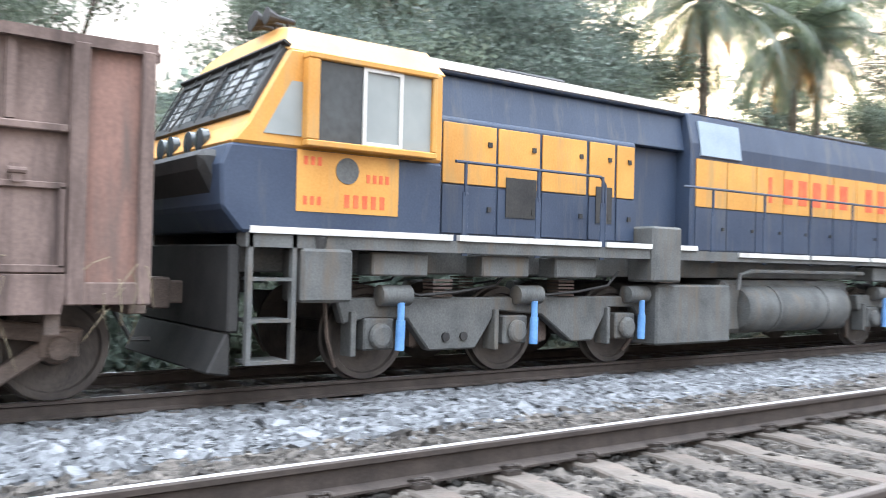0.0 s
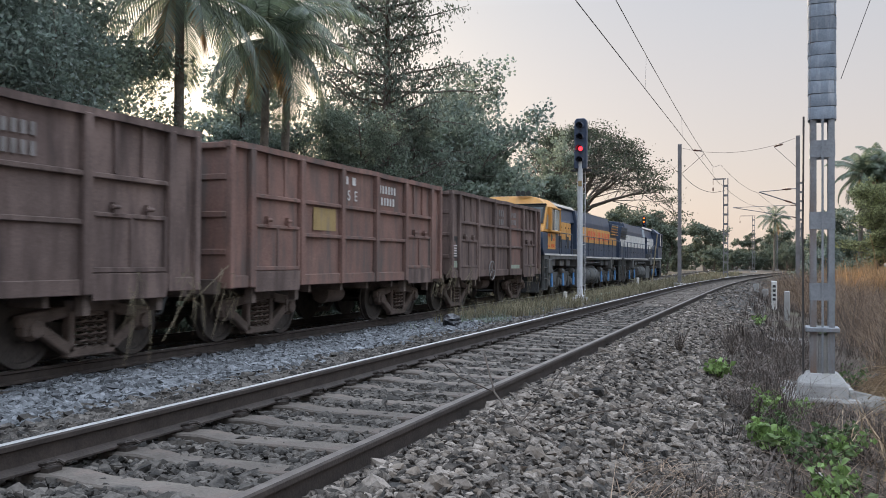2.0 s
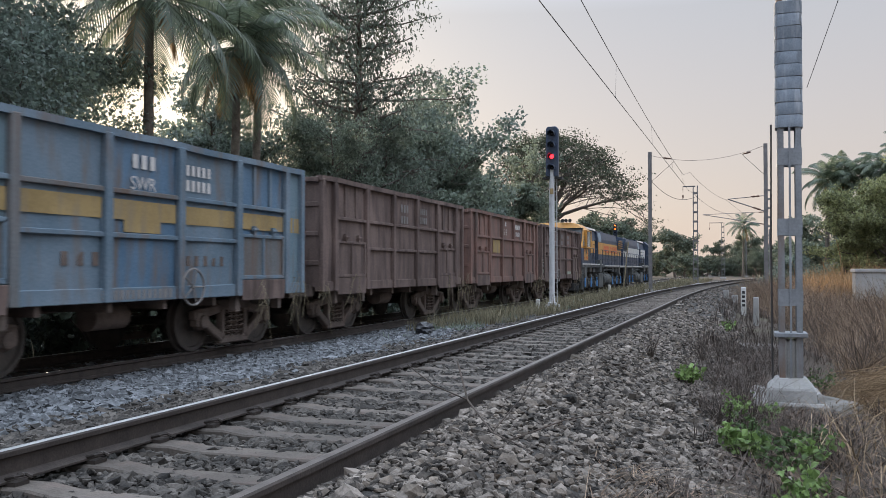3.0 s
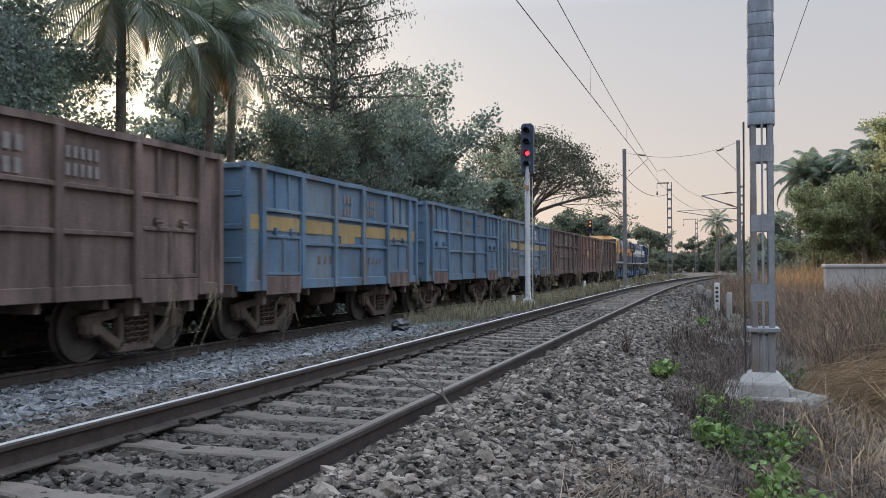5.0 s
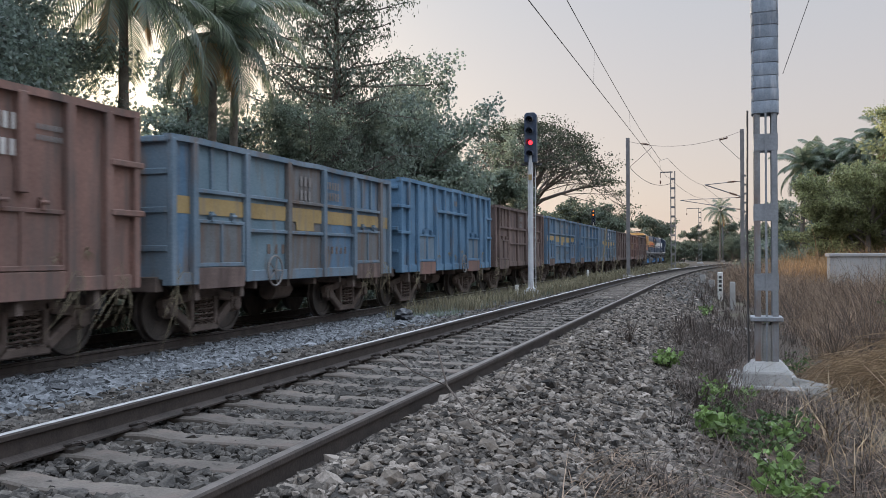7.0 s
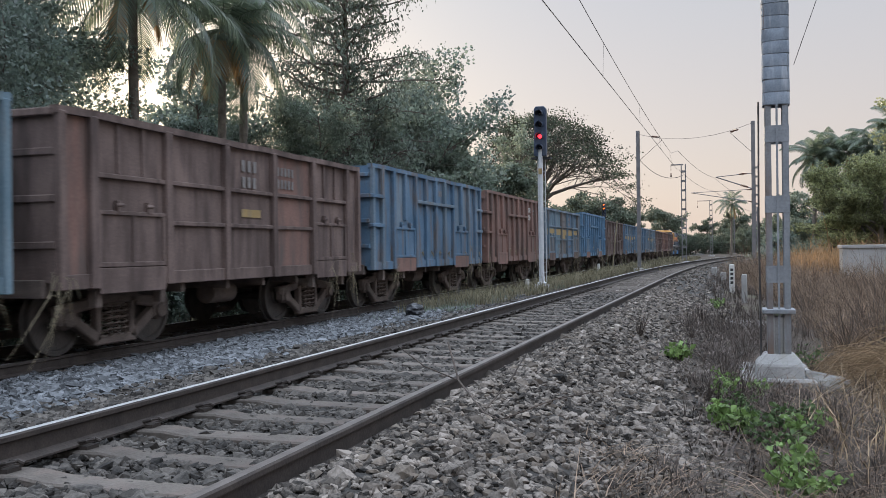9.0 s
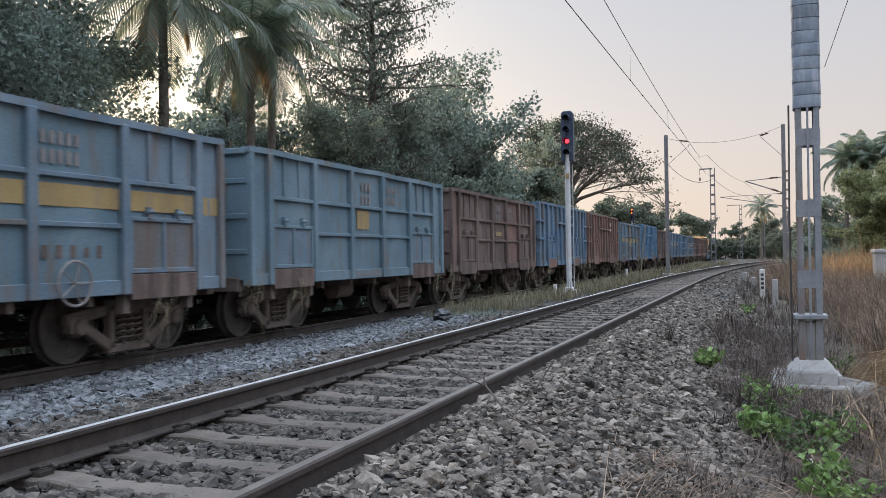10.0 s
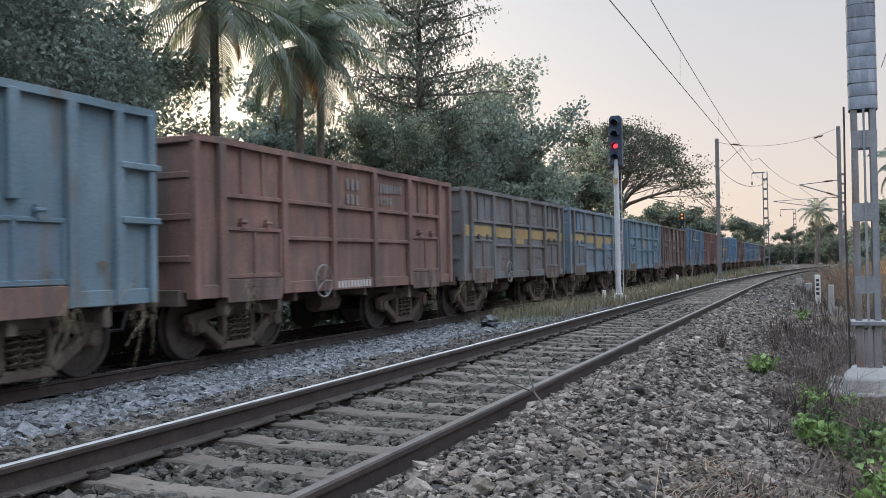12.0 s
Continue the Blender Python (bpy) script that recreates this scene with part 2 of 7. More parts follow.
# pale tone for the bright highlight along the hood's roof shoulder
M_ROOF = material("pale_roof_highlight", (0.33, 0.29, 0.25), (0.50, 0.45, 0.39), 0.6, 1.5, 30, 0.06, 0, 0, 0.4, (0.25, 0.2, 0.16), 0.3)
M_WHITE = material("dirty_white_paint", (0.44, 0.425, 0.40), (0.62, 0.60, 0.57), 0.6, 2, 40, 0.04, 0, 0, 0.4, (0.35, 0.31, 0.27), 0.3)
M_SKYBLUE = material("pale_sky_blue_paint", (0.20, 0.25, 0.30), (0.29, 0.34, 0.39), 0.55, 2, 40, 0.04)
M_GREYSTEEL = material("dusty_grey_underframe_paint", (0.058, 0.060, 0.060), (0.125, 0.127, 0.124), 0.75, 2.5, 40, 0.12, 0, 0, 0.35, (0.11, 0.09, 0.07), 0.35)
M_BLACK = material("sooty_black_paint", (0.015, 0.015, 0.016), (0.04, 0.038, 0.036), 0.65, 3, 40, 0.08)
M_DAMPER = material("bright_blue_damper_paint", (0.08, 0.21, 0.45), (0.15, 0.32, 0.58), 0.45, 4, 40, 0.03)
M_REDLETTER = material("red_stencil_paint", (0.50, 0.07, 0.03), (0.68, 0.14, 0.05), 0.55, 6, 60, 0.0)
M_RAILSIDE = material("rust_brown_rail_web", (0.024, 0.018, 0.015), (0.058, 0.044, 0.037), 0.8, 6, 60, 0.15)
# polished metal, its colour brightened to stand for the glint of the sky
M_RAILTOP = material("polished_glinting_rail_head", (0.50, 0.49, 0.485), (0.62, 0.605, 0.60), 0.42, 10, 90, 0.02, 1.0)
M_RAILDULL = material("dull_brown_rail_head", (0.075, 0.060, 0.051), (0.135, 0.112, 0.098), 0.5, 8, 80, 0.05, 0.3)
M_SLEEPER = material("dusty_concrete_sleeper", (0.072, 0.060, 0.051), (0.135, 0.115, 0.099), 0.9, 3, 50, 0.3, 0, 0.16, 0.2, (0.13, 0.10, 0.085), 0.35)
M_CLIP = material("rusty_rail_clip", (0.022, 0.017, 0.015), (0.055, 0.042, 0.034), 0.75, 10, 80, 0.1)
M_STONE_DARK = material("oily_brown_ballast", (0.020, 0.0175, 0.0155), (0.115, 0.10, 0.087), 0.85, 8, 60, 0.1, 0, 0.6, 0.25)
M_STONE_TAN = material("tan_ballast_stone", (0.065, 0.052, 0.042), (0.195, 0.160, 0.130), 0.9, 8, 60, 0.1, 0, 0.4, 0.2)
# nearly black bed: the shade in the gaps between stones, as a ground colour
M_BED = material("gap_shade_ballast_bed", (0.018, 0.0155, 0.0135), (0.05, 0.043, 0.037), 0.95, 4, 60, 0.5)
M_STONE = material("brown_grey_ballast", (0.018, 0.0152, 0.013), (0.215, 0.182, 0.155), 0.9, 8, 60, 0.1, 0, 0.75, 0.2)
M_STONE_GREY = material("fresh_blue_grey_ballast", (0.062, 0.064, 0.068), (0.188, 0.192, 0.200), 0.9, 8, 60, 0.1, 0, 0.5, 0.25)
M_STEEL_POLE = material("galvanised_steel", (0.17, 0.18, 0.195), (0.28, 0.29, 0.31), 0.55, 3, 40, 0.05, 0.35, 0.05, 0.5, (0.20, 0.16, 0.14), 0.25)
M_RUSTY_LEG = material("rust_stained_steel", (0.15, 0.15, 0.155), (0.25, 0.25, 0.26), 0.65, 3, 40, 0.08, 0.2, 0.05, 0.4, (0.17, 0.095, 0.055), 0.75, (2.0, 2.0, 0.45))
M_MAST = material("weathered_mast_steel", (0.125, 0.12, 0.125), (0.22, 0.21, 0.21), 0.6, 3, 40, 0.06, 0.4)
M_WRAP = material("grey_sheet_wrap", (0.135, 0.155, 0.185), (0.215, 0.24, 0.275), 0.7, 6, 50, 0.1, 0.15, 0.12, 0.3, (0.30, 0.31, 0.33), 0.35, (9, 9, 1.5))
M_WEED_DULL = material("dull_green_weed_leaves", (0.05, 0.082, 0.03), (0.11, 0.155, 0.06), 0.6, 3, 20, 0, 0, 0.35, 0.3, None, 0, (1, 1, 1), 0, 0.3)
M_STRAWHEAP = material("tawny_orange_straw", (0.17, 0.115, 0.07), (0.47, 0.35, 0.23), 0.85, 2, 30, 0, 0, 0.5, 0.15, None, 0, (1, 1, 1), 0, 0.25)
M_CONCRETE = material("pale_cement_concrete", (0.24, 0.23, 0.22), (0.38, 0.365, 0.35), 0.9, 3, 50, 0.25, 0, 0, 0.2, (0.27, 0.25, 0.22), 0.3)
M_SLAB = material("weathered_cement_slab", (0.13, 0.12, 0.11), (0.24, 0.225, 0.205), 0.95, 2.5, 40, 0.4, 0, 0, 0.2, (0.09, 0.08, 0.07), 0.4)
M_WIRE = material("dark_copper_wire", (0.05, 0.045, 0.045), (0.09, 0.08, 0.075), 0.6, 5, 40, 0)
M_INSULATOR = material("brown_glazed_porcelain", (0.07, 0.03, 0.02), (0.13, 0.06, 0.04), 0.55, 5, 40, 0)
M_SIGNALPOST = material("white_signal_post_paint", (0.40, 0.40, 0.41), (0.56, 0.56, 0.56), 0.55, 3, 40, 0.04, 0, 0, 0.4, (0.35, 0.32, 0.3), 0.25)
M_GLASS = material("dark_cab_glass", (0.03, 0.035, 0.038), (0.06, 0.07, 0.075), 0.12, 2, 10, 0, 0, 0, 0.45)
M_CURTAIN = material("grey_cab_window_shade", (0.21, 0.23, 0.23), (0.28, 0.30, 0.29), 0.22, 1, 3, 0)
M_BARK = material("grey_brown_bark", (0.06, 0.048, 0.04), (0.15, 0.125, 0.105), 0.95, 4, 30, 0.5)
M_PALMBARK = material("ringed_palm_bark", (0.09, 0.075, 0.06), (0.19, 0.16, 0.13), 0.95, 5, 30, 0.4)
# these two greens are paled and greyed to put bluish haze into the leaves
M_LEAF = material("haze_paled_green_foliage", (0.105, 0.134, 0.112), (0.20, 0.242, 0.20), 0.42, 0.35, 3, 0, 0, 0.4, 0.6, None, 0, (1, 1, 1), 0, 0.58)
M_LEAF2 = material("haze_paled_olive_foliage", (0.106, 0.13, 0.098), (0.20, 0.235, 0.175), 0.42, 0.35, 3, 0, 0, 0.4, 0.6, None, 0, (1, 1, 1), 0, 0.58)
M_LEAF_RAIN = material("dark_olive_foliage", (0.035, 0.043, 0.030), (0.085, 0.098, 0.062), 0.65, 0.35, 3, 0, 0, 0.45, 0.2, None, 0, (1, 1, 1), 0, 0.35)
M_LEAF_FAR = material("distant_woodland_foliage", (0.075, 0.092, 0.068), (0.145, 0.168, 0.12), 0.6, 0.35, 3, 0, 0, 0.4, 0.25, None, 0, (1, 1, 1), 0, 0.35)
# lighter, yellower leaves: low sunlight on the right-hand trees put into the colour
M_LEAF_SUN = material("sun_tinted_green_foliage", (0.17, 0.185, 0.085), (0.33, 0.335, 0.165), 0.45, 0.35, 3, 0, 0, 0.5, 0.5, None, 0, (1, 1, 1), 0, 0.5)
M_NEEDLE = material("grey_green_needle_foliage", (0.085, 0.105, 0.085), (0.155, 0.18, 0.14), 0.7, 0.4, 3, 0, 0, 0.4, 0.2, None, 0, (1, 1, 1), 0, 0.25)
M_FROND = material("palm_frond_green", (0.075, 0.10, 0.066), (0.16, 0.19, 0.122), 0.42, 0.5, 3, 0, 0, 0.4, 0.6, None, 0, (1, 1, 1), 0, 0.45)
M_DEADFROND = material("dry_orange_palm_frond", (0.22, 0.14, 0.065), (0.36, 0.24, 0.12), 0.8, 0.5, 3, 0, 0, 0.3, 0.2, None, 0, (1, 1, 1), 0, 0.35)
M_WEED = material("bright_green_weed_leaves", (0.10, 0.16, 0.045), (0.20, 0.28, 0.09), 0.55, 3, 20, 0, 0, 0.35, 0.3, None, 0, (1, 1, 1), 0, 0.3)
M_DRYGRASS = material("dry_tawny_grass", (0.125, 0.09, 0.066), (0.29, 0.21, 0.152), 0.9, 0.6, 5, 0, 0, 0.7, 0.1, None, 0, (1, 1, 1), 0, 0.3)
# the orange carries the sunlit look of the grass beyond the pole
M_RUSSET = material("sun_tinted_russet_grass", (0.22, 0.135, 0.07), (0.36, 0.23, 0.125), 0.9, 0.6, 5, 0, 0, 0.4, 0.1, None, 0, (1, 1, 1), 0, 0.4)
M_PALEGRASS = material("pale_straw_coloured_grass", (0.13, 0.115, 0.075), (0.24, 0.21, 0.14), 0.9, 0.6, 5, 0, 0, 0.4, 0.1, None, 0, (1, 1, 1), 0, 0.3)
M_TWIG = material("brown_dry_twigs", (0.036, 0.028, 0.023), (0.115, 0.088, 0.072), 0.9, 5, 40, 0, 0, 0.3)
M_SOIL = material("dusty_brown_soil", (0.042, 0.033, 0.027), (0.105, 0.083, 0.066), 0.95, 0.5, 14, 0.6, 0, 0, 0.1, (0.10, 0.10, 0.06), 0.3, (0.3, 0.3, 0.3))
M_WALL = material("weathered_grey_wall", (0.26, 0.25, 0.24), (0.38, 0.365, 0.35), 0.85, 1, 30, 0.1, 0, 0, 0.2, (0.36, 0.32, 0.28), 0.35)
M_BAG = material("black_plastic_bag", (0.012, 0.012, 0.014), (0.03, 0.03, 0.034), 0.35, 8, 40, 0.4)
M_PALEBAG = material("pale_green_plastic_bag", (0.32, 0.50, 0.42), (0.48, 0.62, 0.55), 0.4, 8, 40, 0.3)
M_RED = glow("red_signal_lens", (1.0, 0.02, 0.03), 3.0)
M_ORANGE = glow("amber_signal_lens", (1.0, 0.16, 0.01), 3.0)
M_DARKLENS = material("unlit_signal_lens", (0.01, 0.01, 0.012), (0.02, 0.02, 0.024), 0.15, 5, 20, 0)


# ---- ground and tracks ----
NEAR_C, FAR_C, GAUGE = -2.97, -9.65, 1.74
FAR_RAIL = -0.385          # rail top of the far track; the near track's rail top is 0


def bend(y):
    """The near track swings to the right in the distance."""
    return max(0.0, y - 30.0) ** 2 / 1000.0 if y < 200 else 28.9 + (y - 200) * 0.34


def ground_z(x, y):
    d = x - (NEAR_C + bend(y))
    knots = ((-40, -1.5), (-12.5, -1.3), (-9.6, -1.0), (-8.6, -0.62), (-5.2, -0.60), (-4.6, -0.52), (-2.6, -0.36), (-1.7, -0.255), (-1.42, -0.215), (-1.1, -0.225), (-0.95, -0.243), (-0.6, -0.245), (0.6, -0.245), (0.82, -0.235), (0.93, -0.13), (1.08, -0.10), (1.40, -0.115), (1.7, -0.20), (3.0, -0.66), (4.5, -0.72), (9, -0.5), (40, -0.3))
    if d < -1.7:
        d2 = x - NEAR_C
        d = d2 if d2 < -3.4 else max(d, -3.4) if d2 > -3.4 else d
        if y > 45 and d2 > -4.2:
            d = max(min(x - (NEAR_C + bend(y)), -1.7), -2.6)
    z = knots[0][1]
    for (a, za), (b, zb) in zip(knots, knots[1:]):
        if a <= d <= b:
            z = za + (zb - za) * (d - a) / (b - a)
            break
    else:
        z = knots[-1][1] if d > 0 else knots[0][1]
    return z + 0.03 * noise.noise((x * 0.9, y * 0.9, 3.1)) * (1 if abs(d) > 1.8 else 0.3)


def steps(stops):
    out = []
    for a, b, s in stops:
        n = max(1, round((b - a) / s))
        out += [a + (b - a) * i / n for i in range(n)]
    return out + [stops[-1][1]]


def make_ground():
    xs = steps(((-900, -60, 70), (-60, -16, 4), (-16, 4, 0.25), (4, 16, 1), (16, 60, 4), (60, 900, 70)))
    ys = steps(((-700, -20, 60), (-20, 0, 2), (0, 30, 0.3), (30, 120, 1.5), (120, 260, 7), (260, 1500, 60)))
    verts = np.array([(x, y, ground_z(x, y)) for y in ys for x in xs])
    nx, ny = len(xs), len(ys)
    i, j = np.meshgrid(np.arange(nx - 1), np.arange(ny - 1))
    a = (j * nx + i).ravel()
    faces = np.stack([a, a + 1, a + 1 + nx, a + nx], 1).ravel()
    me = array_mesh("ground", verts, faces, 4)
    me.polygons.foreach_set("use_smooth", np.ones(len(me.polygons), dtype=bool))
    me.materials.append(M_SOIL)
    me.materials.append(M_BED)
    mid = verts[faces.reshape(-1, 4)].mean(axis=1)
    off = mid[:, 0] - NEAR_C - np.array([bend(y) for y in mid[:, 1]])
    # faces under the ballast take the dark gap-shade colour
    bed = (np.abs(mid[:, 1] - 100) < 140) & (((off > -3.0) & (off < 2.75)) | (np.abs(mid[:, 0] - FAR_C - 1.0) < 4.0))
    me.polygons.foreach_set("material_index", bed.astype(np.int32))
    return tagged(new("ground", me), "dusty brown earth along the railway line", "ground", kind="structure")


make_ground()


def far_bend(y):
    return 0.0


def rail_mesh(x0, z0, ys, shift, w=0.07):
    """A flat-bottomed rail along the track, its head as the second material."""
    prof = [(-0.075, -0.17), (0.075, -0.17), (0.075, -0.158), (0.012, -0.135), (0.012, -0.05), (0.036, -0.038), (0.036, -0.012), (0.026, -0.002), (0.009, 0.0),
            (-0.009, 0.0), (-0.026, -0.002), (-0.036, -0.012), (-0.036, -0.038), (-0.012, -0.05), (-0.012, -0.135), (-0.075, -0.158)]
    k = len(prof)
    v = [(x0 + shift(y) + px, y, z0 + pz) for y in ys for px, pz in prof]
    f = [(r * k + i, r * k + (i + 1) % k, (r + 1) * k + (i + 1) % k, (r + 1) * k + i) for r in range(len(ys) - 1) for i in range(k)]
    me = bpy.data.meshes.new("rail")
    me.from_pydata(v, [], f)
    me.update()
    return me


def paint_head(me, k, web, head):
    me.materials.append(web)
    me.materials.append(head)
    for i, p in enumerate(me.polygons):
        p.material_index = 1 if i % k in (7, 8, 9) else 0


def sleeper_mesh():
    b = Build()
    b.loft([(-1.375, -0.41), (1.375, -0.41), (1.375, -0.215), (1.30, -0.20), (0.62, -0.185), (0.45, -0.205), (-0.45, -0.205), (-0.62, -0.185), (-1.30, -0.20), (-1.375, -0.215)], -0.105, 0.105)
    me = b.mesh("sleeper", 0.012)
    me.materials.append(M_SLEEPER)
    return me


def clip_mesh():
    b = Build()
    b.box(-0.035, 0.045, -0.05, 0.05, -0.19, -0.165)
    pts = [(-0.03, -0.04, -0.15), (0.04, -0.045, -0.132), (0.06, -0.015, -0.125), (0.04, 0.01, -0.13), (0.0, 0.012, -0.14), (0.035, 0.04, -0.135), (0.065, 0.048, -0.15)]
    b.tube(pts, 0.012, 6)
    me = b.mesh("clip")
    me.materials.append(M_CLIP)
    return me


def make_track(name, label, xc, z0, shift, y_from, y_to, pitch, shiny, clips_to):
    tr = thing(name, label, "railway track", kind="structure")
    ys = steps(((-30, 30, 2), (30, 200, 4), (200, 700, 25)))
    for s in (-1, 1):
        me = rail_mesh(xc + s * GAUGE / 2, z0, ys, shift)
        # near track: glint colour on the left head only, dull brown on the right
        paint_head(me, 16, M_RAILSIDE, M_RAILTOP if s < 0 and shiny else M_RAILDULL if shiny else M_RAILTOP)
        part("rail", me, None, tr, "steel rail with a rusty web")
    sm, cm = sleeper_mesh(), clip_mesh()
    rnd = random.Random(5)
    y = y_from
    while y < y_to:
        turn = math.degrees(math.atan((shift(y + 0.5) - shift(y - 0.5))))
        m = pose(xc + shift(y), y, z0 + rnd.uniform(-0.006, 0.006), 0, 0, -turn + rnd.uniform(-0.8, 0.8))
        part("sleeper", sm, M_SLEEPER, tr, m=m)
        if y < clips_to:
            for s in (-1, 1):
                for o in (-1, 1) if s < 0 else (-1,):
                    cmx = m @ pose(s * GAUGE / 2 + o * 0.085, rnd.uniform(-0.02, 0.02), 0, 0, 0, 0 if o > 0 else 180)
                    part("clip", cm, M_CLIP, tr, m=cmx)
        y += pitch
    return tr


make_track("near_track", "broad gauge track with concrete sleepers on stone ballast", NEAR_C, 0.0, bend, 1.35, 120.0, 0.61, True, 26.0)
make_track("far_track", "broad gauge track that carries the goods train", FAR_C, FAR_RAIL, far_bend, 0.0, 120.0, 0.61, False, 0.0)

BLOCK = np.array([[x, y, z] for x in (-0.75, 0.75) for y in (-0.7, 0.7) for z in (-0.65, 0.65)])
BLOCK_F = np.array([0, 1, 3, 0, 3, 2, 4, 6, 7, 4, 7, 5, 0, 4, 5, 0, 5, 1, 2, 3, 7, 2, 7, 6, 0, 2, 6, 0, 6, 4, 1, 5, 7, 1, 7, 3])
GOLD = (1 + 5 ** 0.5) / 2
ICO = np.array([[-1, GOLD, 0], [1, GOLD, 0], [-1, -GOLD, 0], [1, -GOLD, 0], [0, -1, GOLD], [0, 1, GOLD], [0, -1, -GOLD], [0, 1, -GOLD], [GOLD, 0, -1], [GOLD, 0, 1], [-GOLD, 0, -1], [-GOLD, 0, 1]]) / 1.9
ICO_F = np.array([0, 11, 5, 0, 5, 1, 0, 1, 7, 0, 7, 10, 0, 10, 11, 1, 5, 9, 5, 11, 4, 11, 10, 2, 10, 7, 6, 7, 1, 8, 3, 9, 4, 3, 4, 2, 3, 2, 6, 3, 6, 8, 3, 8, 9, 4, 9, 5, 2, 4, 11, 6, 2, 10, 8, 6, 7, 9, 8, 1])
OCTA = np.array([[1, 0, 0], [-1, 0, 0], [0, 1, 0], [0, -1, 0], [0, 0, 1], [0, 0, -1.0]])
OCTA_F = np.array([0, 2, 4, 2, 1, 4, 1, 3, 4, 3, 0, 4, 2, 0, 5, 1, 2, 5, 3, 1, 5, 0, 3, 5])


def random_turns(rng, n):
    q = rng.normal(size=(n, 4))
    q /= np.linalg.norm(q, axis=1)[:, None]
    w, x, y, z = q.T
    return np.stack([np.stack([1 - 2 * (y * y + z * z), 2 * (x * y - z * w), 2 * (x * z + y * w)], 1),
                     np.stack([2 * (x * y + z * w), 1 - 2 * (x * x + z * z), 2 * (y * z - x * w)], 1),
                     np.stack([2 * (x * z - y * w), 2 * (y * z + x * w), 1 - 2 * (x * x + y * y)], 1)], 1)


def scatter_stones(name, label, mat, spots, size, seed, fine):
    """Angular stones, each a crushed and turned solid."""
    rng = np.random.default_rng(seed)
    base, faces = ((OCTA, OCTA_F), (BLOCK, BLOCK_F), (ICO, ICO_F))[int(fine)]
    n, k = len(spots), len(base)
    jag = 1 + rng.uniform(-0.45, 0.35, (n, k, 3 if int(fine) < 2 else 1))
    r = size * rng.lognormal(0, 0.32, (n, 1, 1))
    flat = rng.uniform(0.45, 1.30, (n, 1, 3))
    pts = np.einsum("nij,nkj->nki", random_turns(rng, n), base[None] * jag * flat) * r
    pts[:, :, 2] *= 0.7
    v = (pts + spots[:, None, :]).reshape(-1, 3)
    fl = (faces[None] + (np.arange(n) * k)[:, None]).ravel()
    me = array_mesh(name, v, fl, 3)
    me.materials.append(mat)
    return tagged(new(name, me), label, "ballast", kind="stuff")


def spots_in(rng, n, x0, x1, y0, y1, drop=0.0, keep=None):
    out = []
    xs, ys = rng.uniform(x0, x1, n), rng.uniform(y0, y1, n)
    for x, y in zip(xs, ys):
        if keep is None or keep(x, y):
            out.append((x, y, ground_z(x, y) + drop))
    return np.array(out)


rng0 = np.random.default_rng(11)
on_track_gap = lambda x, y: abs(abs(x - NEAR_C - bend(y)) - GAUGE / 2) > 0.075


def shoulder(x, y):
    d = x - NEAR_C - bend(y)
    limit = 3.1 + 0.35 * noise.noise((x * 0.5, y * 0.5, 7))
    return on_track_gap(x, y) and d < limit and (d < 2.4 or rng0.random() < (limit - d) / 0.8 + 0.15)


grey_edge = lambda x, y: x < -5.9 + 0.5 * noise.noise((x * 0.8, y * 0.5, 2)) + (0.5 if rng0.random() < 0.2 else 0)
inside = lambda x, y: x - NEAR_C - bend(y) < 0.8
right_side = lambda x, y: shoulder(x, y) and not inside(x, y)
within = lambda x, y: on_track_gap(x, y) and inside(x, y) and not (abs((y - 1.35 + 0.305) % 0.61 - 0.305) < 0.058 and rng0.random() < 0.75)
scatter_stones("ballast", "brown grey crushed stone ballast beside the near track", M_STONE,
               spots_in(rng0, 14500, -2.3, 0.4, 1.2, 8.5, 0.004, right_side), 0.0275, 21, 2)
scatter_stones("ballast", "tan stones among the ballast beside the near track", M_STONE_TAN,
               spots_in(rng0, 5200, -2.3, 0.6, 1.2, 24.0, 0.010, right_side), 0.028, 20, 2)
scatter_stones("ballast", "dark brown ballast between the rails of the near track", M_STONE_DARK,
               spots_in(rng0, 12500, -5.0, -2.1, 1.2, 8.5, 0.020, within), 0.031, 28, 2)
scatter_stones("ballast", "brown grey crushed stone ballast farther along", M_STONE,
               spots_in(rng0, 19000, -2.3, 0.6, 8.5, 24.0, 0.004, right_side), 0.032, 22, True)
scatter_stones("ballast", "dark brown ballast in the near track farther along", M_STONE_DARK,
               spots_in(rng0, 19000, -5.0, -2.1, 8.5, 24.0, 0.018, within), 0.034, 29, True)
scatter_stones("ballast", "brown grey crushed stone ballast in the distance", M_STONE,
               spots_in(rng0, 12000, -5.0, 5.0, 24.0, 60.0, 0.0, shoulder), 0.06, 23, False)
scatter_stones("ballast", "dark brown ballast between the two tracks", M_STONE_DARK,
               spots_in(rng0, 20000, -7.2, -4.6, 0.3, 22.0, 0.004, lambda x, y: not grey_edge(x, y)), 0.036, 24, True)
scatter_stones("ballast", "fresh pale blue grey ballast beside the far track", M_STONE_GREY,
               spots_in(rng0, 29000, -8.75, -5.2, 0.3, 26.0, 0.012, grey_edge), 0.040, 25, True)
scatter_stones("ballast", "pale grey ballast along the far track in the distance", M_STONE_GREY,
               spots_in(rng0, 8000, -8.7, -6.6, 26.0, 120.0, 0.0), 0.06, 26, False)
scatter_stones("ballast", "pale grey ballast under the goods train", M_STONE_GREY,
               spots_in(rng0, 8000, -12.2, -8.75, 0.0, 40.0, 0.0), 0.05, 27, False)


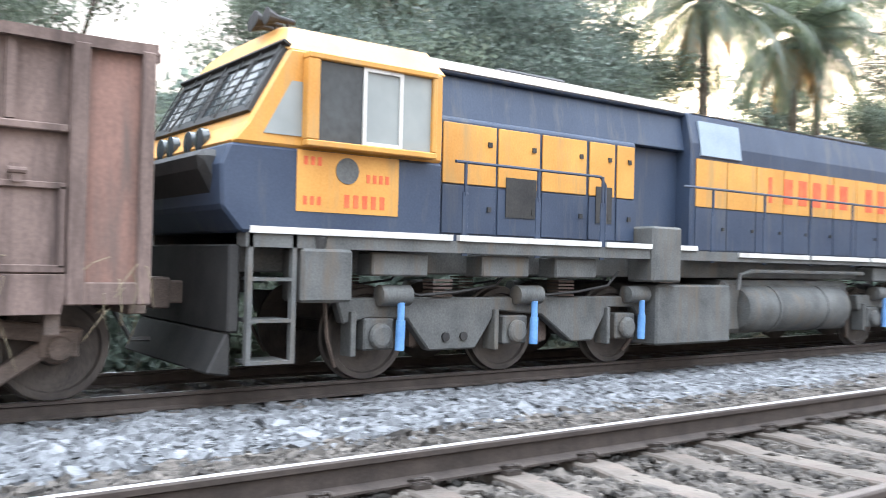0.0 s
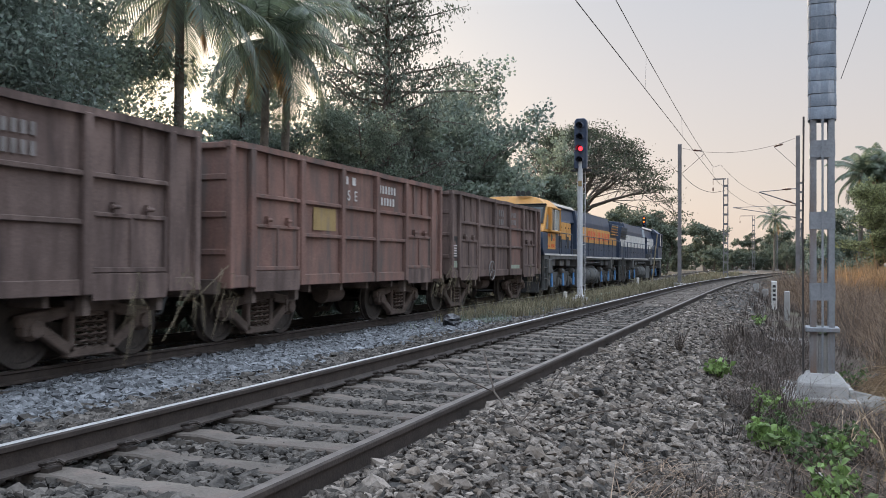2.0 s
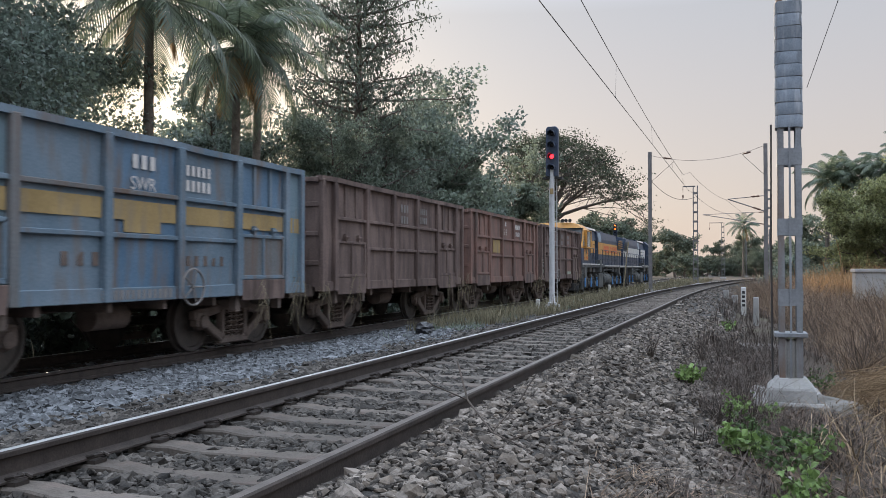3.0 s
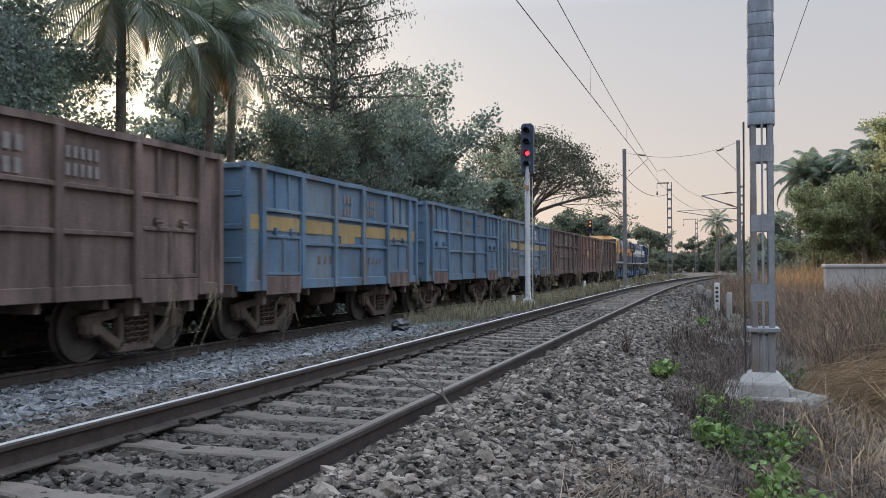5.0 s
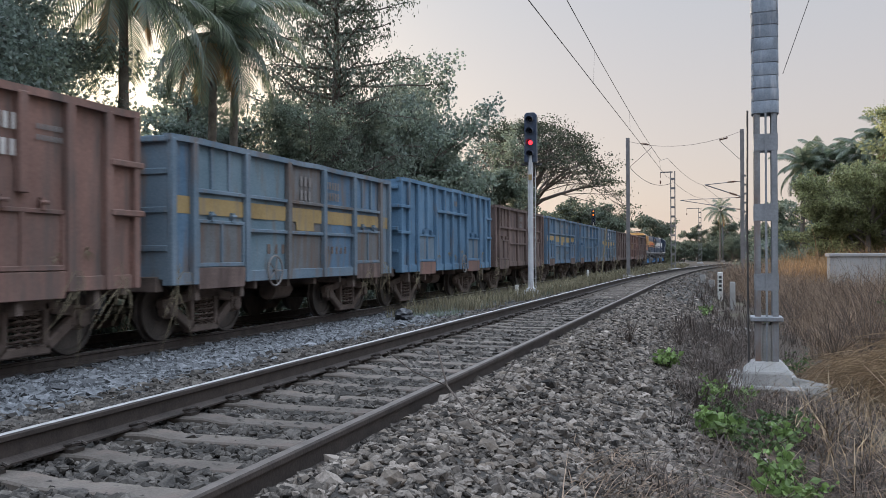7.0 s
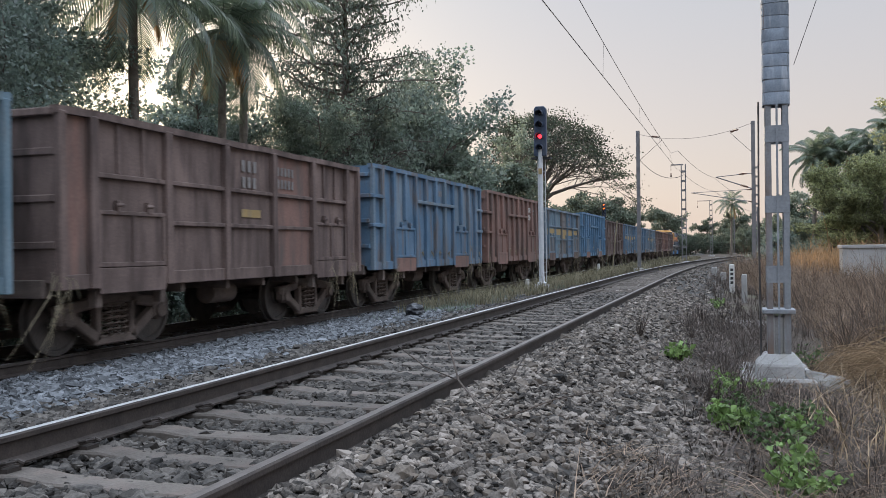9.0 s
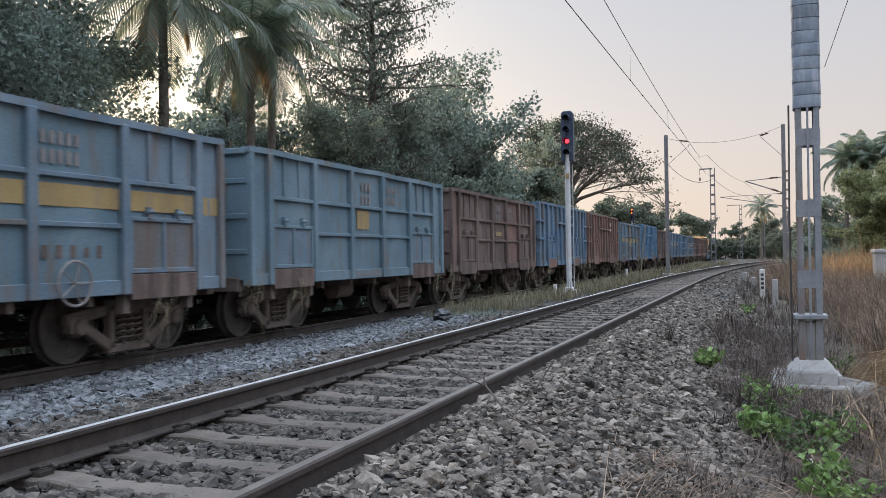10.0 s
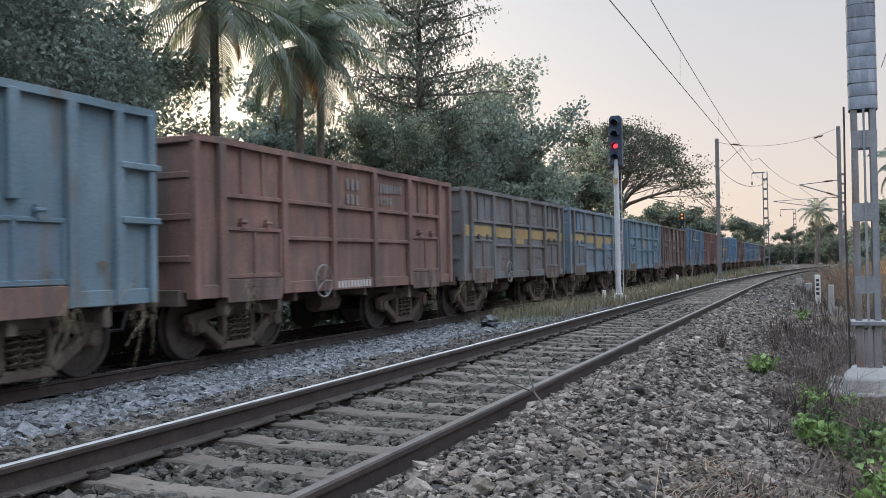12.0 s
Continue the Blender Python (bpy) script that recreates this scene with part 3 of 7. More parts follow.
# ---- masts, wires and signals ----
def lattice_pole():
    """A four-legged lattice post in a cement footing, wrapped with sheet bands above."""
    po = thing("lattice_pole", "grey lattice pole wrapped in banded sheet on a cement footing", "pole", m=pose(0.53, 11.3, -0.66))
    w = 0.132
    b = Build()
    b.loft([(-0.48, -0.3), (0.42, -0.3), (0.40, 0.085), (-0.46, 0.09)], -0.36, 1.25)
    part("footing", b, M_CONCRETE, po, "pale flat cement slab", 0.03)
    b = Build()
    nx, ny = 12, 9
    for j in range(ny + 1):
        for i in range(nx + 1):
            u, w2 = i / nx, j / ny
            x = 0.30 + 1.0 * u + 0.05 * noise.noise((u * 4, w2 * 4, 1))
            y = -0.40 + 0.95 * w2 + 0.12 * noise.noise((u * 3, w2 * 3, 5))
            edge = math.sin(math.pi * min(max(w2, 0.0), 1.0)) ** 0.5
            b.v.append(Vector((x, y, -0.12 + (0.27 - 0.17 * u) * edge * (1 - u ** 4) + 0.03 * noise.noise((x * 9, y * 9, 2)))))
    b.f += [(j * (nx + 1) + i, j * (nx + 1) + i + 1, (j + 1) * (nx + 1) + i + 1, (j + 1) * (nx + 1) + i) for j in range(ny) for i in range(nx)]
    part("cement_spill", b, M_SLAB, po, "rough spill of spent cement")
    b = Build()
    k = len(b.v)
    for hw, z in ((0.275, 0.06), (0.265, 0.24), (0.165, 0.36)):
        b.v += [Vector((sx * hw, sy * hw, z)) for sx, sy in ((-1, -1), (1, -1), (1, 1), (-1, 1))]
    for r in range(2):
        b.f += [(k + r * 4 + i, k + r * 4 + (i + 1) % 4, k + r * 4 + 4 + (i + 1) % 4, k + r * 4 + 4 + i) for i in range(4)]
    b.f += [(k + 3, k + 2, k + 1, k), (k + 8, k + 9, k + 10, k + 11)]
    part("plinth", b, M_CONCRETE, po, "sloped cement plinth", 0.015)
    for sx in (-1, 1):
        for sy in (-1, 1):
            b = Build()
            b.box(sx * w - 0.006 * sx, sx * (w - 0.068), sy * w, sy * (w - 0.008), 0.2, 9.2)
            b.box(sx * w, sx * (w - 0.008), sy * w, sy * (w - 0.075), 0.2, 9.2)
            part("leg", b, M_RUSTY_LEG if sx < 0 else M_STEEL_POLE, po)
    z = 0.62
    for face in ((0, -1), (0, 1), (-1, 0), (1, 0)):
        z = 0.37
        while z < 9.0:
            hh = 0.20
            b = Build()
            if face[0] == 0:
                b.box(-w, w, face[1] * w - 0.004, face[1] * w + 0.006, z, z + hh)
            else:
                b.box(face[0] * w - 0.004, face[0] * w + 0.006, -w, w, z, z + hh)
            if z > 0.5:
                part("batten_plate", b, M_STEEL_POLE, po)
            z += 0.84
    b = Build()
    b.box(-0.185, 0.185, -0.185, 0.185, 0.84, 0.895)
    part("collar", b, M_STEEL_POLE, po, "pale steel collar plate", 0.008)
    b = Build()
    b.box(-w + 0.012, -0.05, -w + 0.012, w - 0.012, 0.35, 0.83).box(0.05, w - 0.012, -w + 0.012, w - 0.012, 0.35, 0.83).box(-0.05, 0.05, -w + 0.03, w - 0.03, 0.35, 0.80)
    part("casing", b, M_CONCRETE, po, "cement casing round the foot of the legs", 0.006)
    b = Build()
    b.box(-0.012, 0.012, -w - 0.02, -w + 0.01, 0.25, 9.0)
    part("earth_strip", b, M_STEEL_POLE, po)
    for i in range(10):
        b = Build()
        z, n = 3.335 + i * 0.152, 28
        dx, dy, lean = 0.0015 * math.sin(i * 2.1), 0.0015 * math.cos(i), 0.004 * math.sin(i * 1.7)
        for d, r in ((0, 0.1505), (0.004, 0.155), (0.143, 0.1545 + 0.001 * math.sin(i * 3)), (0.148, 0.151), (0.152, 0.148)):
            for k in range(n):
                a = 2 * math.pi * k / n
                rr = r / (abs(math.cos(a)) ** 5 + abs(math.sin(a)) ** 5) ** 0.2
                b.v.append(Vector((dx + rr * math.cos(a), dy + rr * math.sin(a), z + d + lean * math.cos(a))))
        b.f += [(r * n + k, r * n + (k + 1) % n, (r + 1) * n + (k + 1) % n, (r + 1) * n + k) for r in range(4) for k in range(n)]
        part("wrap_band", b, M_WRAP, po, smooth=True)
    b = Build()
    b.tube([(-0.2, 0.1, 0.1), (-0.21, 0.05, 2.0), (-0.2, 0.02, 3.4)], 0.012, 6)
    part("earth_cable", b, M_WIRE, po)
    return po


lattice_pole()


def solid_mast(x, y, top, label):
    ma = thing("overhead_mast", label, "mast", "overhead line masts", m=pose(x, y, ground_z(x, y)))
    hgt = top - ground_z(x, y)
    b = Build()
    k = [(-0.10, -0.075), (0.10, -0.075), (0.10, -0.06), (0.008, -0.06), (0.008, 0.06), (0.10, 0.06), (0.10, 0.075), (-0.10, 0.075), (-0.10, 0.06), (-0.008, 0.06), (-0.008, -0.06), (-0.10, -0.06)]
    b.v += [Vector((x2, y2, z2)) for z2 in (0, hgt) for x2, y2 in k]
    b.f += [(i, (i + 1) % 12, 12 + (i + 1) % 12, 12 + i) for i in range(12)] + [tuple(reversed(range(12))), tuple(range(12, 24))]
    part("column", b, M_MAST, ma)
    b = Build()
    b.box(-0.35, 0.35, -0.35, 0.35, -0.3, 0.18)
    part("footing", b, M_CONCRETE, ma, "concrete footing", 0.03)
    return ma


def lattice_mast(x, y, top, label, arm=0.0):
    ma = thing("overhead_mast", label, "mast", "overhead line masts", m=pose(x, y, ground_z(x, y)))
    hgt = top - ground_z(x, y)
    for s in (-1, 1):
        b = Build()
        b.box(s * 0.16 - 0.035, s * 0.16 + 0.035, -0.09, 0.09, 0, hgt)
        part("leg", b, M_MAST, ma)
    z = 0.5
    while z < hgt:
        b = Build()
        b.box(-0.16, 0.16, -0.08, 0.08, z, z + 0.16)
        part("batten_plate", b, M_MAST, ma)
        z += 0.75
    b = Build()
    b.box(-0.4, 0.4, -0.4, 0.4, -0.3, 0.2)
    part("footing", b, M_CONCRETE, ma, "concrete footing", 0.03)
    if arm:
        b = Build()
        b.beam((0, 0, hgt - 0.05), (arm, 0, hgt - 0.05), 0.09, 0.09)
        part("arm", b, M_MAST, ma)
        b = Build()
        b.tube([(arm, 0, hgt - 0.05), (arm, 0, hgt - 0.5)], 0.02, 6)
        b.lathe([(0, 0.03), (0.05, 0.07), (0.1, 0.04), (0.15, 0.07), (0.2, 0.04), (0.25, 0.07), (0.3, 0.03)], (arm, 0, hgt - 1.0), (0, 0, 1), 10)
        part("insulator", b, M_INSULATOR, ma)
    return ma


def insulator(b, p, d):
    b.lathe([(0, 0.025)] + [(0.05 + 0.06 * i + o, r) for i in range(6) for o, r in ((0, 0.035), (0.02, 0.075), (0.04, 0.035))] + [(0.45, 0.025)], p, d, 10)


def strung_wire(name, label, pts, r=0.0095):
    b = Build()
    b.tube(pts, r, 5)
    return tagged(part(name, b, M_WIRE), label, "wire")


def sag(a, b, drop, n=10):
    a, b = Vector(a), Vector(b)
    return [a.lerp(b, i / n) - Vector((0, 0, 4 * drop * (i / n) * (1 - i / n))) for i in range(n + 1)]


def cantilever(ma, side, reach, z_top, z_low):
    """Stay tube, bracket tube and steady arm with their insulators."""
    b = Build()
    b.tube([(0, 0, z_top), (side * reach, 0, z_top - 0.15)], 0.022, 6)
    part("stay_tube", b, M_MAST, ma)
    b = Build()
    b.tube([(0, 0, z_low), (side * reach, 0, z_top - 0.15)], 0.03, 6)
    part("bracket_tube", b, M_MAST, ma)
    for p, d in (((side * 0.25, 0, z_low + 0.25 * (z_top - 0.15 - z_low) / reach), (side * reach, 0, z_top - 0.15 - z_low)), ((side * 0.3, 0, z_top - 0.02), (side, 0, -0.05))):
        b = Build()
        insulator(b, p, d)
        part("insulator", b, M_INSULATOR, ma)


mast_a = solid_mast(-4.95, 50.5, 7.6, "grey steel overhead line mast between the tracks")
mast_b = solid_mast(1.15, 49.0, 7.6, "grey steel overhead line mast beside the line")
cantilever(mast_b, -1, 1.9, 5.55, 4.7)
mast_c = lattice_mast(-3.55, 72.0, 7.6, "lattice overhead line mast with a short top arm", -0.95)
mast_d = lattice_mast(2.0, 77.0, 7.6, "lattice overhead line mast beside the line")
cantilever(mast_d, -1, 5.2, 6.3, 5.2)
mast_e = lattice_mast(-2.7, 130.0, 7.6, "distant lattice overhead line mast with a top arm", -1.8)
mast_f = solid_mast(2.6, 118.0, 7.6, "distant steel overhead line mast")
mast_g = solid_mast(4.0, 150.0, 7.4, "distant steel overhead line mast")
mast_h = solid_mast(0.5, 165.0, 7.4, "distant steel overhead line mast")

# headspan between the first pair of masts
strung_wire("span_wire", "steel cross-span wire between two masts with insulators", sag((-4.9, 50.5, 7.4), (1.1, 49.0, 7.5), 0.5))
for p, d in (((-4.2, 50.3, 7.22), (1, 0, -0.15)), ((0.0, 49.3, 7.12), (1, 0, 0.25))):
    b = Build()
    insulator(b, p, d)
    tagged(part("span_insulator", b, M_INSULATOR), "brown ribbed insulator on the cross-span wire", "insulator")
strung_wire("stay_wire", "slack jumper wire beside the mast", sag((-4.9, 50.5, 6.0), (-2.6, 52.0, 5.1), 0.5), 0.014)
strung_wire("stay_wire", "short stay wire from mast to catenary", [(-4.9, 50.5, 5.9), (-3.6, 50.3, 7.0)], 0.012)
strung_wire("stay_wire", "slanting stay wire at the mast", [(1.15, 49.0, 5.9), (0.0, 49.4, 7.1)], 0.012)

# catenary and contact wire over the near track
cat1, con1 = (-2.75, 50.3, 6.35), (-2.72, 50.3, 5.3)
catenary = [Vector((-2.95, y, 5.88 + 0.00078 * (y - 38.0) ** 2)) for y in [-15 + 65.3 * i / 24 for i in range(24)]] + [Vector(cat1)]
contact = [Vector((-3.10, -15, 5.06)).lerp(Vector((-2.80, 50.3, 5.3)), i / 24) for i in range(25)]
strung_wire("catenary_wire", "catenary wire over the near track", catenary, 0.009)
strung_wire("contact_wire", "contact wire over the near track", contact, 0.0095)
def on_wire(pts, y):
    for p, q in zip(pts, pts[1:]):
        if p.y <= y <= q.y:
            return p.lerp(q, (y - p.y) / (q.y - p.y))
    return pts[-1]


for y in (-4.5, 4.3, 13.1, 21.9, 30.7, 39.5, 46.0):
    strung_wire("dropper", "thin dropper between catenary and contact wire", [on_wire(catenary, y), on_wire(contact, y - 0.3)], 0.0035)
for a, z2 in ((cat1, 6.6), (con1, 5.5)):
    strung_wire("catenary_wire", "overhead wire that runs on to the next mast", sag(a, (-1.3, 74.0, z2), 0.25), 0.010)
    strung_wire("catenary_wire", "overhead wire farther along the curve", sag((-1.3, 74.0, z2), (3.2, 124.0, z2), 0.3), 0.014)
strung_wire("feeder_wire", "single wire from the lattice pole across the sky", sag((0.75, 11.5, 3.2), (3.9, 9.0, 13.0), 0.2), 0.004)


def colour_light_signal(x, y, head_z, scale, name_label, lit, material_lit):
    sg = thing("railway_signal", name_label, "signal", m=pose(x, y, ground_z(x, y)))
    g = ground_z(x, y)
    top = head_z - g
    b = Build()
    b.tube([(0, 0, 0.25), (0, 0, top - 1.35 * scale)], 0.075 * scale, 14)
    part("post", b, M_SIGNALPOST, sg, "white painted tubular post", smooth=True)
    b = Build()
    b.box(-0.2, 0.2, -0.2, 0.2, 0.0, 0.22).lathe([(0.22, 0.16), (0.28, 0.16), (0.3, 0.09), (0.5, 0.085)], (0, 0, 0), (0, 0, 1), 14)
    part("base", b, M_SIGNALPOST, sg, "", 0.01)
    b = Build()
    b.loft([(-0.2, top - 1.62), (0.2, top - 1.62), (0.2, top - 0.08), (0.13, top), (-0.13, top), (-0.2, top - 0.08)], -0.05, 0.15)
    part("head", b, M_NAVY, sg, "dark blue lamp housing", 0.015)
    for i in range(4):
        z = top - 0.24 - i * 0.37
        b = Build()
        n = 14
        pts = []
        for s in range(n + 1):
            a = math.pi * (-0.12 + 1.24 * s / n)
            pts.append((0.115 * math.cos(a), 0.115 * math.sin(a)))
        k0 = len(b.v)
        for yy, tilt in ((-0.05, 0.0), (-0.27, -0.02)):
            b.v += [Vector((px, yy, z + pz + tilt)) for px, pz in pts]
        b.f += [(k0 + j, k0 + j + 1, k0 + n + 2 + j, k0 + n + 1 + j) for j in range(n)]
        part("hood", b, M_NAVY, sg)
        b = Build()
        b.lathe([(0, 0.068), (0.03, 0.056), (0.045, 0.016)], (0, -0.052, z), (0, -1, 0), 16)
        part("lens", b, material_lit if i in lit else M_DARKLENS, sg, "glowing lens" if i in lit else "dark unlit lens", smooth=True)
    b = Build()
    b.box(-0.32, 0.32, 0.0, 0.3, top - 1.70, top - 1.64).box(-0.03, 0.03, 0.02, 0.3, top - 1.95, top - 1.66)
    part("platform", b, M_BLACK, sg)
    b = Build()
    for sx in (-0.12, 0.12):
        b.tube([(sx, 0.16, 0.3), (sx, 0.16, top - 1.7)], 0.014, 5)
    zz = 0.6
    while zz < top - 1.75:
        b.tube([(-0.12, 0.16, zz), (0.12, 0.16, zz)], 0.009, 5)
        zz += 0.33
    part("ladder", b, M_SIGNALPOST, sg)
    b = Build()
    b.box(-0.06, 0.06, -0.10, -0.075, top - 2.2, top - 2.02)
    part("plate", b, M_PATCH, sg, "small yellow plate", 0.005)
    return sg


colour_light_signal(-5.85, 28.0, 5.62, 1.0, "four-lamp colour light signal showing red on a white post", (2,), M_RED)
colour_light_signal(-13.0, 95.0, 5.9, 1.0, "distant colour light signal with two amber lamps on a white post", (0, 1), M_ORANGE)


# ---- the goods train ----
PITCH = 10.2


def train_front(t):
    """Front end of the first wagon along the far track."""
    drift = -0.109 + 0.1288 * t + 0.01621 * t ** 2 - 0.005037 * t ** 3 + 0.0002437 * t ** 4
    return 2.6 + 14.35 * t - 0.0174 * t * t + drift + 0.049 * math.exp(-(t / 0.25) ** 2) + 0.13 * math.exp(-((t - 0.5) / 0.3) ** 2)


def wheelset(parent, y, r, x_in=0.87):
    """Two wheels on an axle; turns about the axle."""
    ws = new("wheelset")
    ws.parent = parent
    ws.location = (0, y, r)
    for s in (-1, 1):
        b = Build()
        b.lathe([(-0.075, r + 0.03), (-0.045, r + 0.028), (-0.035, r), (0.06, r - 0.006), (0.062, r - 0.07), (0.025, r - 0.085), (0.015, 0.18), (0.065, 0.16), (0.075, 0.10), (0.12, 0.07)],
                (s * x_in, 0, 0), (s, 0, 0), 36)
        part("wheel", b, M_WHEEL, ws, smooth=True)
    b = Build()
    b.tube([(-0.95, 0, 0), (0.95, 0, 0)], 0.08, 12)
    part("axle", b, M_WHEEL, ws)
    return ws


def wagon_bogie(parent, yc):
    for s in (-1, 1):
        b = Build()
        # the frame as bars, so that its windows stay open
        def bar(p, q, h):
            b.beam((s * 1.05, p[0], p[1]), (s * 1.05, q[0], q[1]), 0.14, h, (0, 0, 1))
        bar((yc - 1.2, 0.60), (yc - 0.45, 0.70), 0.16)
        bar((yc + 1.2, 0.60), (yc + 0.45, 0.70), 0.16)
        bar((yc - 0.5, 0.76), (yc + 0.5, 0.76), 0.18)
        bar((yc - 0.92, 0.52), (yc - 0.36, 0.17), 0.15)
        bar((yc + 0.92, 0.52), (yc + 0.36, 0.17), 0.15)
        bar((yc - 0.44, 0.15), (yc + 0.44, 0.15), 0.13)
        bar((yc - 0.36, 0.15), (yc - 0.36, 0.78), 0.11)
        bar((yc + 0.36, 0.15), (yc + 0.36, 0.78), 0.11)
        part("side_frame", b, M_BOGIE, parent, "cast steel bogie side frame", 0.02)
        for e in (-1, 1):
            b = Build()
            b.lathe([(0, 0.15), (0.10, 0.15), (0.13, 0.12), (0.19, 0.11), (0.2, 0.06)], (s * 0.99, yc + e * 1.0, 0.5), (s, 0, 0), 14)
            b.box(s * 0.99, s * 1.14, yc + e * 1.0 - 0.17, yc + e * 1.0 + 0.17, 0.42, 0.66)
            part("axle_box", b, M_BOGIE, parent, "", 0.012)
        for o in (-0.17, 0.0, 0.17):
            b = Build()
            pts = [(s * 1.07 + 0.07 * math.cos(a), yc + o + 0.07 * math.sin(a), 0.22 + 0.42 * a / (2 * math.pi * 5)) for a in [2 * math.pi * 5 * i / 50 for i in range(51)]]
            b.tube(pts, 0.017, 5)
            part("spring", b, M_BOGIE, parent)
    b = Build()
    b.box(-1.1, 1.1, yc - 0.2, yc + 0.2, 0.62, 0.85)
    part("bolster", b, M_BOGIE, parent)


def pressed_panel(b, y0, y1, z0, z1, s, x):
    """A side sheet, a little bulged between its posts."""
    n = 6
    k = len(b.v)
    for i in range(n + 1):
        for j in range(4):
            u, w = i / n, j / 3
            yy = y0 + (y1 - y0) * u
            bulge = (0.02 + 0.05 * noise.noise((yy * 1.3, s * 3, w * 2.2))) * math.sin(math.pi * u) * math.sin(math.pi * min(1, 0.1 + w))
            b.v.append(Vector((s * (x + bulge), y0 + (y1 - y0) * u, z0 + (z1 - z0) * w)))
    b.f += [(k + i * 4 + j, k + (i + 1) * 4 + j, k + (i + 1) * 4 + j + 1, k + i * 4 + j + 1) for i in range(n) for j in range(3)]


def open_wagon(kind):
    """Eight-wheel open goods wagon. kind 'bays': six posts and two waist rails; kind 'ribs': many tall ribs."""
    wg = thing("goods_wagon", "", "wagon", "wagons of the goods train")
    L, hw = 4.70, 1.52
    z0, z1 = 1.02, 3.24 if kind == "bays" else 3.42
    posts = [-4.06, -2.42, -0.81, 0.81, 2.42, 4.06] if kind == "bays" else [-4.06, -3.30, -2.48, -1.66, -0.83, 0.0, 0.83, 1.66, 2.48, 3.30, 4.06]
    for s in (-1, 1):
        edges = [-L] + posts + [L]
        for a, c in zip(edges, edges[1:]):
            b = Build()
            pressed_panel(b, a, c, z0, z1, s, hw)
            part("side_sheet", b, M_RUST, wg, smooth=True)
        b = Build()
        nseg, k = 24, 0
        for i in range(nseg + 1):
            y = -L - 0.03 + (2 * L + 0.06) * i / nseg
            dz, dx = 0.022 * noise.noise((y * 0.9, s, 4.0)), 0.03 * noise.noise((y * 0.7, s, 8.0))
            b.v += [Vector((s * (x + dx), y, z + dz)) for x, z in ((hw - 0.05, z1 - 0.05), (hw + 0.085, z1 - 0.05), (hw + 0.085, z1 + 0.05), (hw - 0.05, z1 + 0.05))]
        b.f += [(i * 4 + j, i * 4 + (j + 1) % 4, i * 4 + 4 + (j + 1) % 4, i * 4 + 4 + j) for i in range(nseg) for j in range(4)] + [(3, 2, 1, 0), tuple(nseg * 4 + j for j in range(4))]
        part("coping", b, M_RUST, wg)
        b = Build()
        b.box(s * (hw - 0.1), s * (hw + 0.05), -L, L, z0 - 0.10, z0 + 0.10)
        part("sole_bar", b, M_RUST, wg, "", 0.01)
        for y in [-L + 0.05] + posts + [L - 0.05]:
            end = abs(y) > 4.5
            b = Build()
            w = 0.06 if end else 0.075
            low = 2.16 if kind == "ribs" and abs(abs(y) - 2.48) < 0.01 else z0 - 0.10
            b.prism([(y - w, low), (y + w, low), (y + w, z1 - 0.02), (y - w, z1 - 0.02)], s * hw, s * (hw + 0.10))
            part("post", b, M_RUST, wg, "", 0.012)
        if kind == "bays":
            for a, c in zip(posts, posts[1:]):
                door = c < -2 or a > 2
                for z in (2.46,) if door else (2.46, 1.85):
                    b = Build()
                    b.prism([(a + 0.08, z - 0.045), (c - 0.08, z - 0.045), (c - 0.08, z + 0.025), (a + 0.08, z + 0.025)], s * hw, s * (hw + 0.075))
                    part("waist_rail", b, M_RUST, wg, "", 0.01)
                if door:
                    for yy in (a + 0.55, c - 0.55):
                        b = Build()
                        b.box(s * hw, s * (hw + 0.045), yy - 0.04, yy + 0.04, 2.5, z1 - 0.05)
                        part("stiffener", b, M_RUST, wg)
        else:
            for a, c, z in ((-1.66, 1.66, 2.70), (-L - 0.08, -4.06, 2.70), (4.06, L + 0.08, 2.70), (-L - 0.08, -4.06, 2.0), (4.06, L + 0.08, 2.0)):
                b = Build()
                b.box(s * hw, s * (hw + 0.12), a, c, z - 0.05, z + 0.04)
                part("waist_rail", b, M_RUST, wg, "", 0.012)
        doors = (-3.24, 3.24) if kind == "bays" else (-2.48, 2.48)
        wdoor = 0.73
        for yc in doors:
            b = Build()
            b.prism([(yc - wdoor - 0.05, 1.19), (yc + wdoor + 0.05, 1.19), (yc + wdoor - 0.02, 0.84), (yc - wdoor + 0.02, 0.84)], s * (hw + 0.052), s * (hw + 0.075))
            part("apron", b, M_RUST2 if kind == "ribs" else M_RUST, wg, "rust brown plate below the door", 0.006)
            dr = new("door")
            dr.parent = wg
            x = hw + 0.022
            b = Build()
            b.box(s * (hw + 0.004), s * (x + 0.015), yc - wdoor, yc + wdoor, 1.24, 1.95)
            part("door_sheet", b, M_RUST, dr, "", 0.006)
            b = Build()
            for a, c, e, f2 in ((yc - wdoor, yc + wdoor, 1.92, 1.98), (yc - wdoor, yc + wdoor, 1.20, 1.27), (yc - wdoor, yc - wdoor + 0.06, 1.24, 1.95), (yc + wdoor - 0.06, yc + wdoor, 1.24, 1.95), (yc - 0.03, yc + 0.03, 1.24, 1.95)):
                b.box(s * x, s * (x + 0.05), a, c, e, f2)
            part("door_frame", b, M_RUST, dr, "", 0.008)
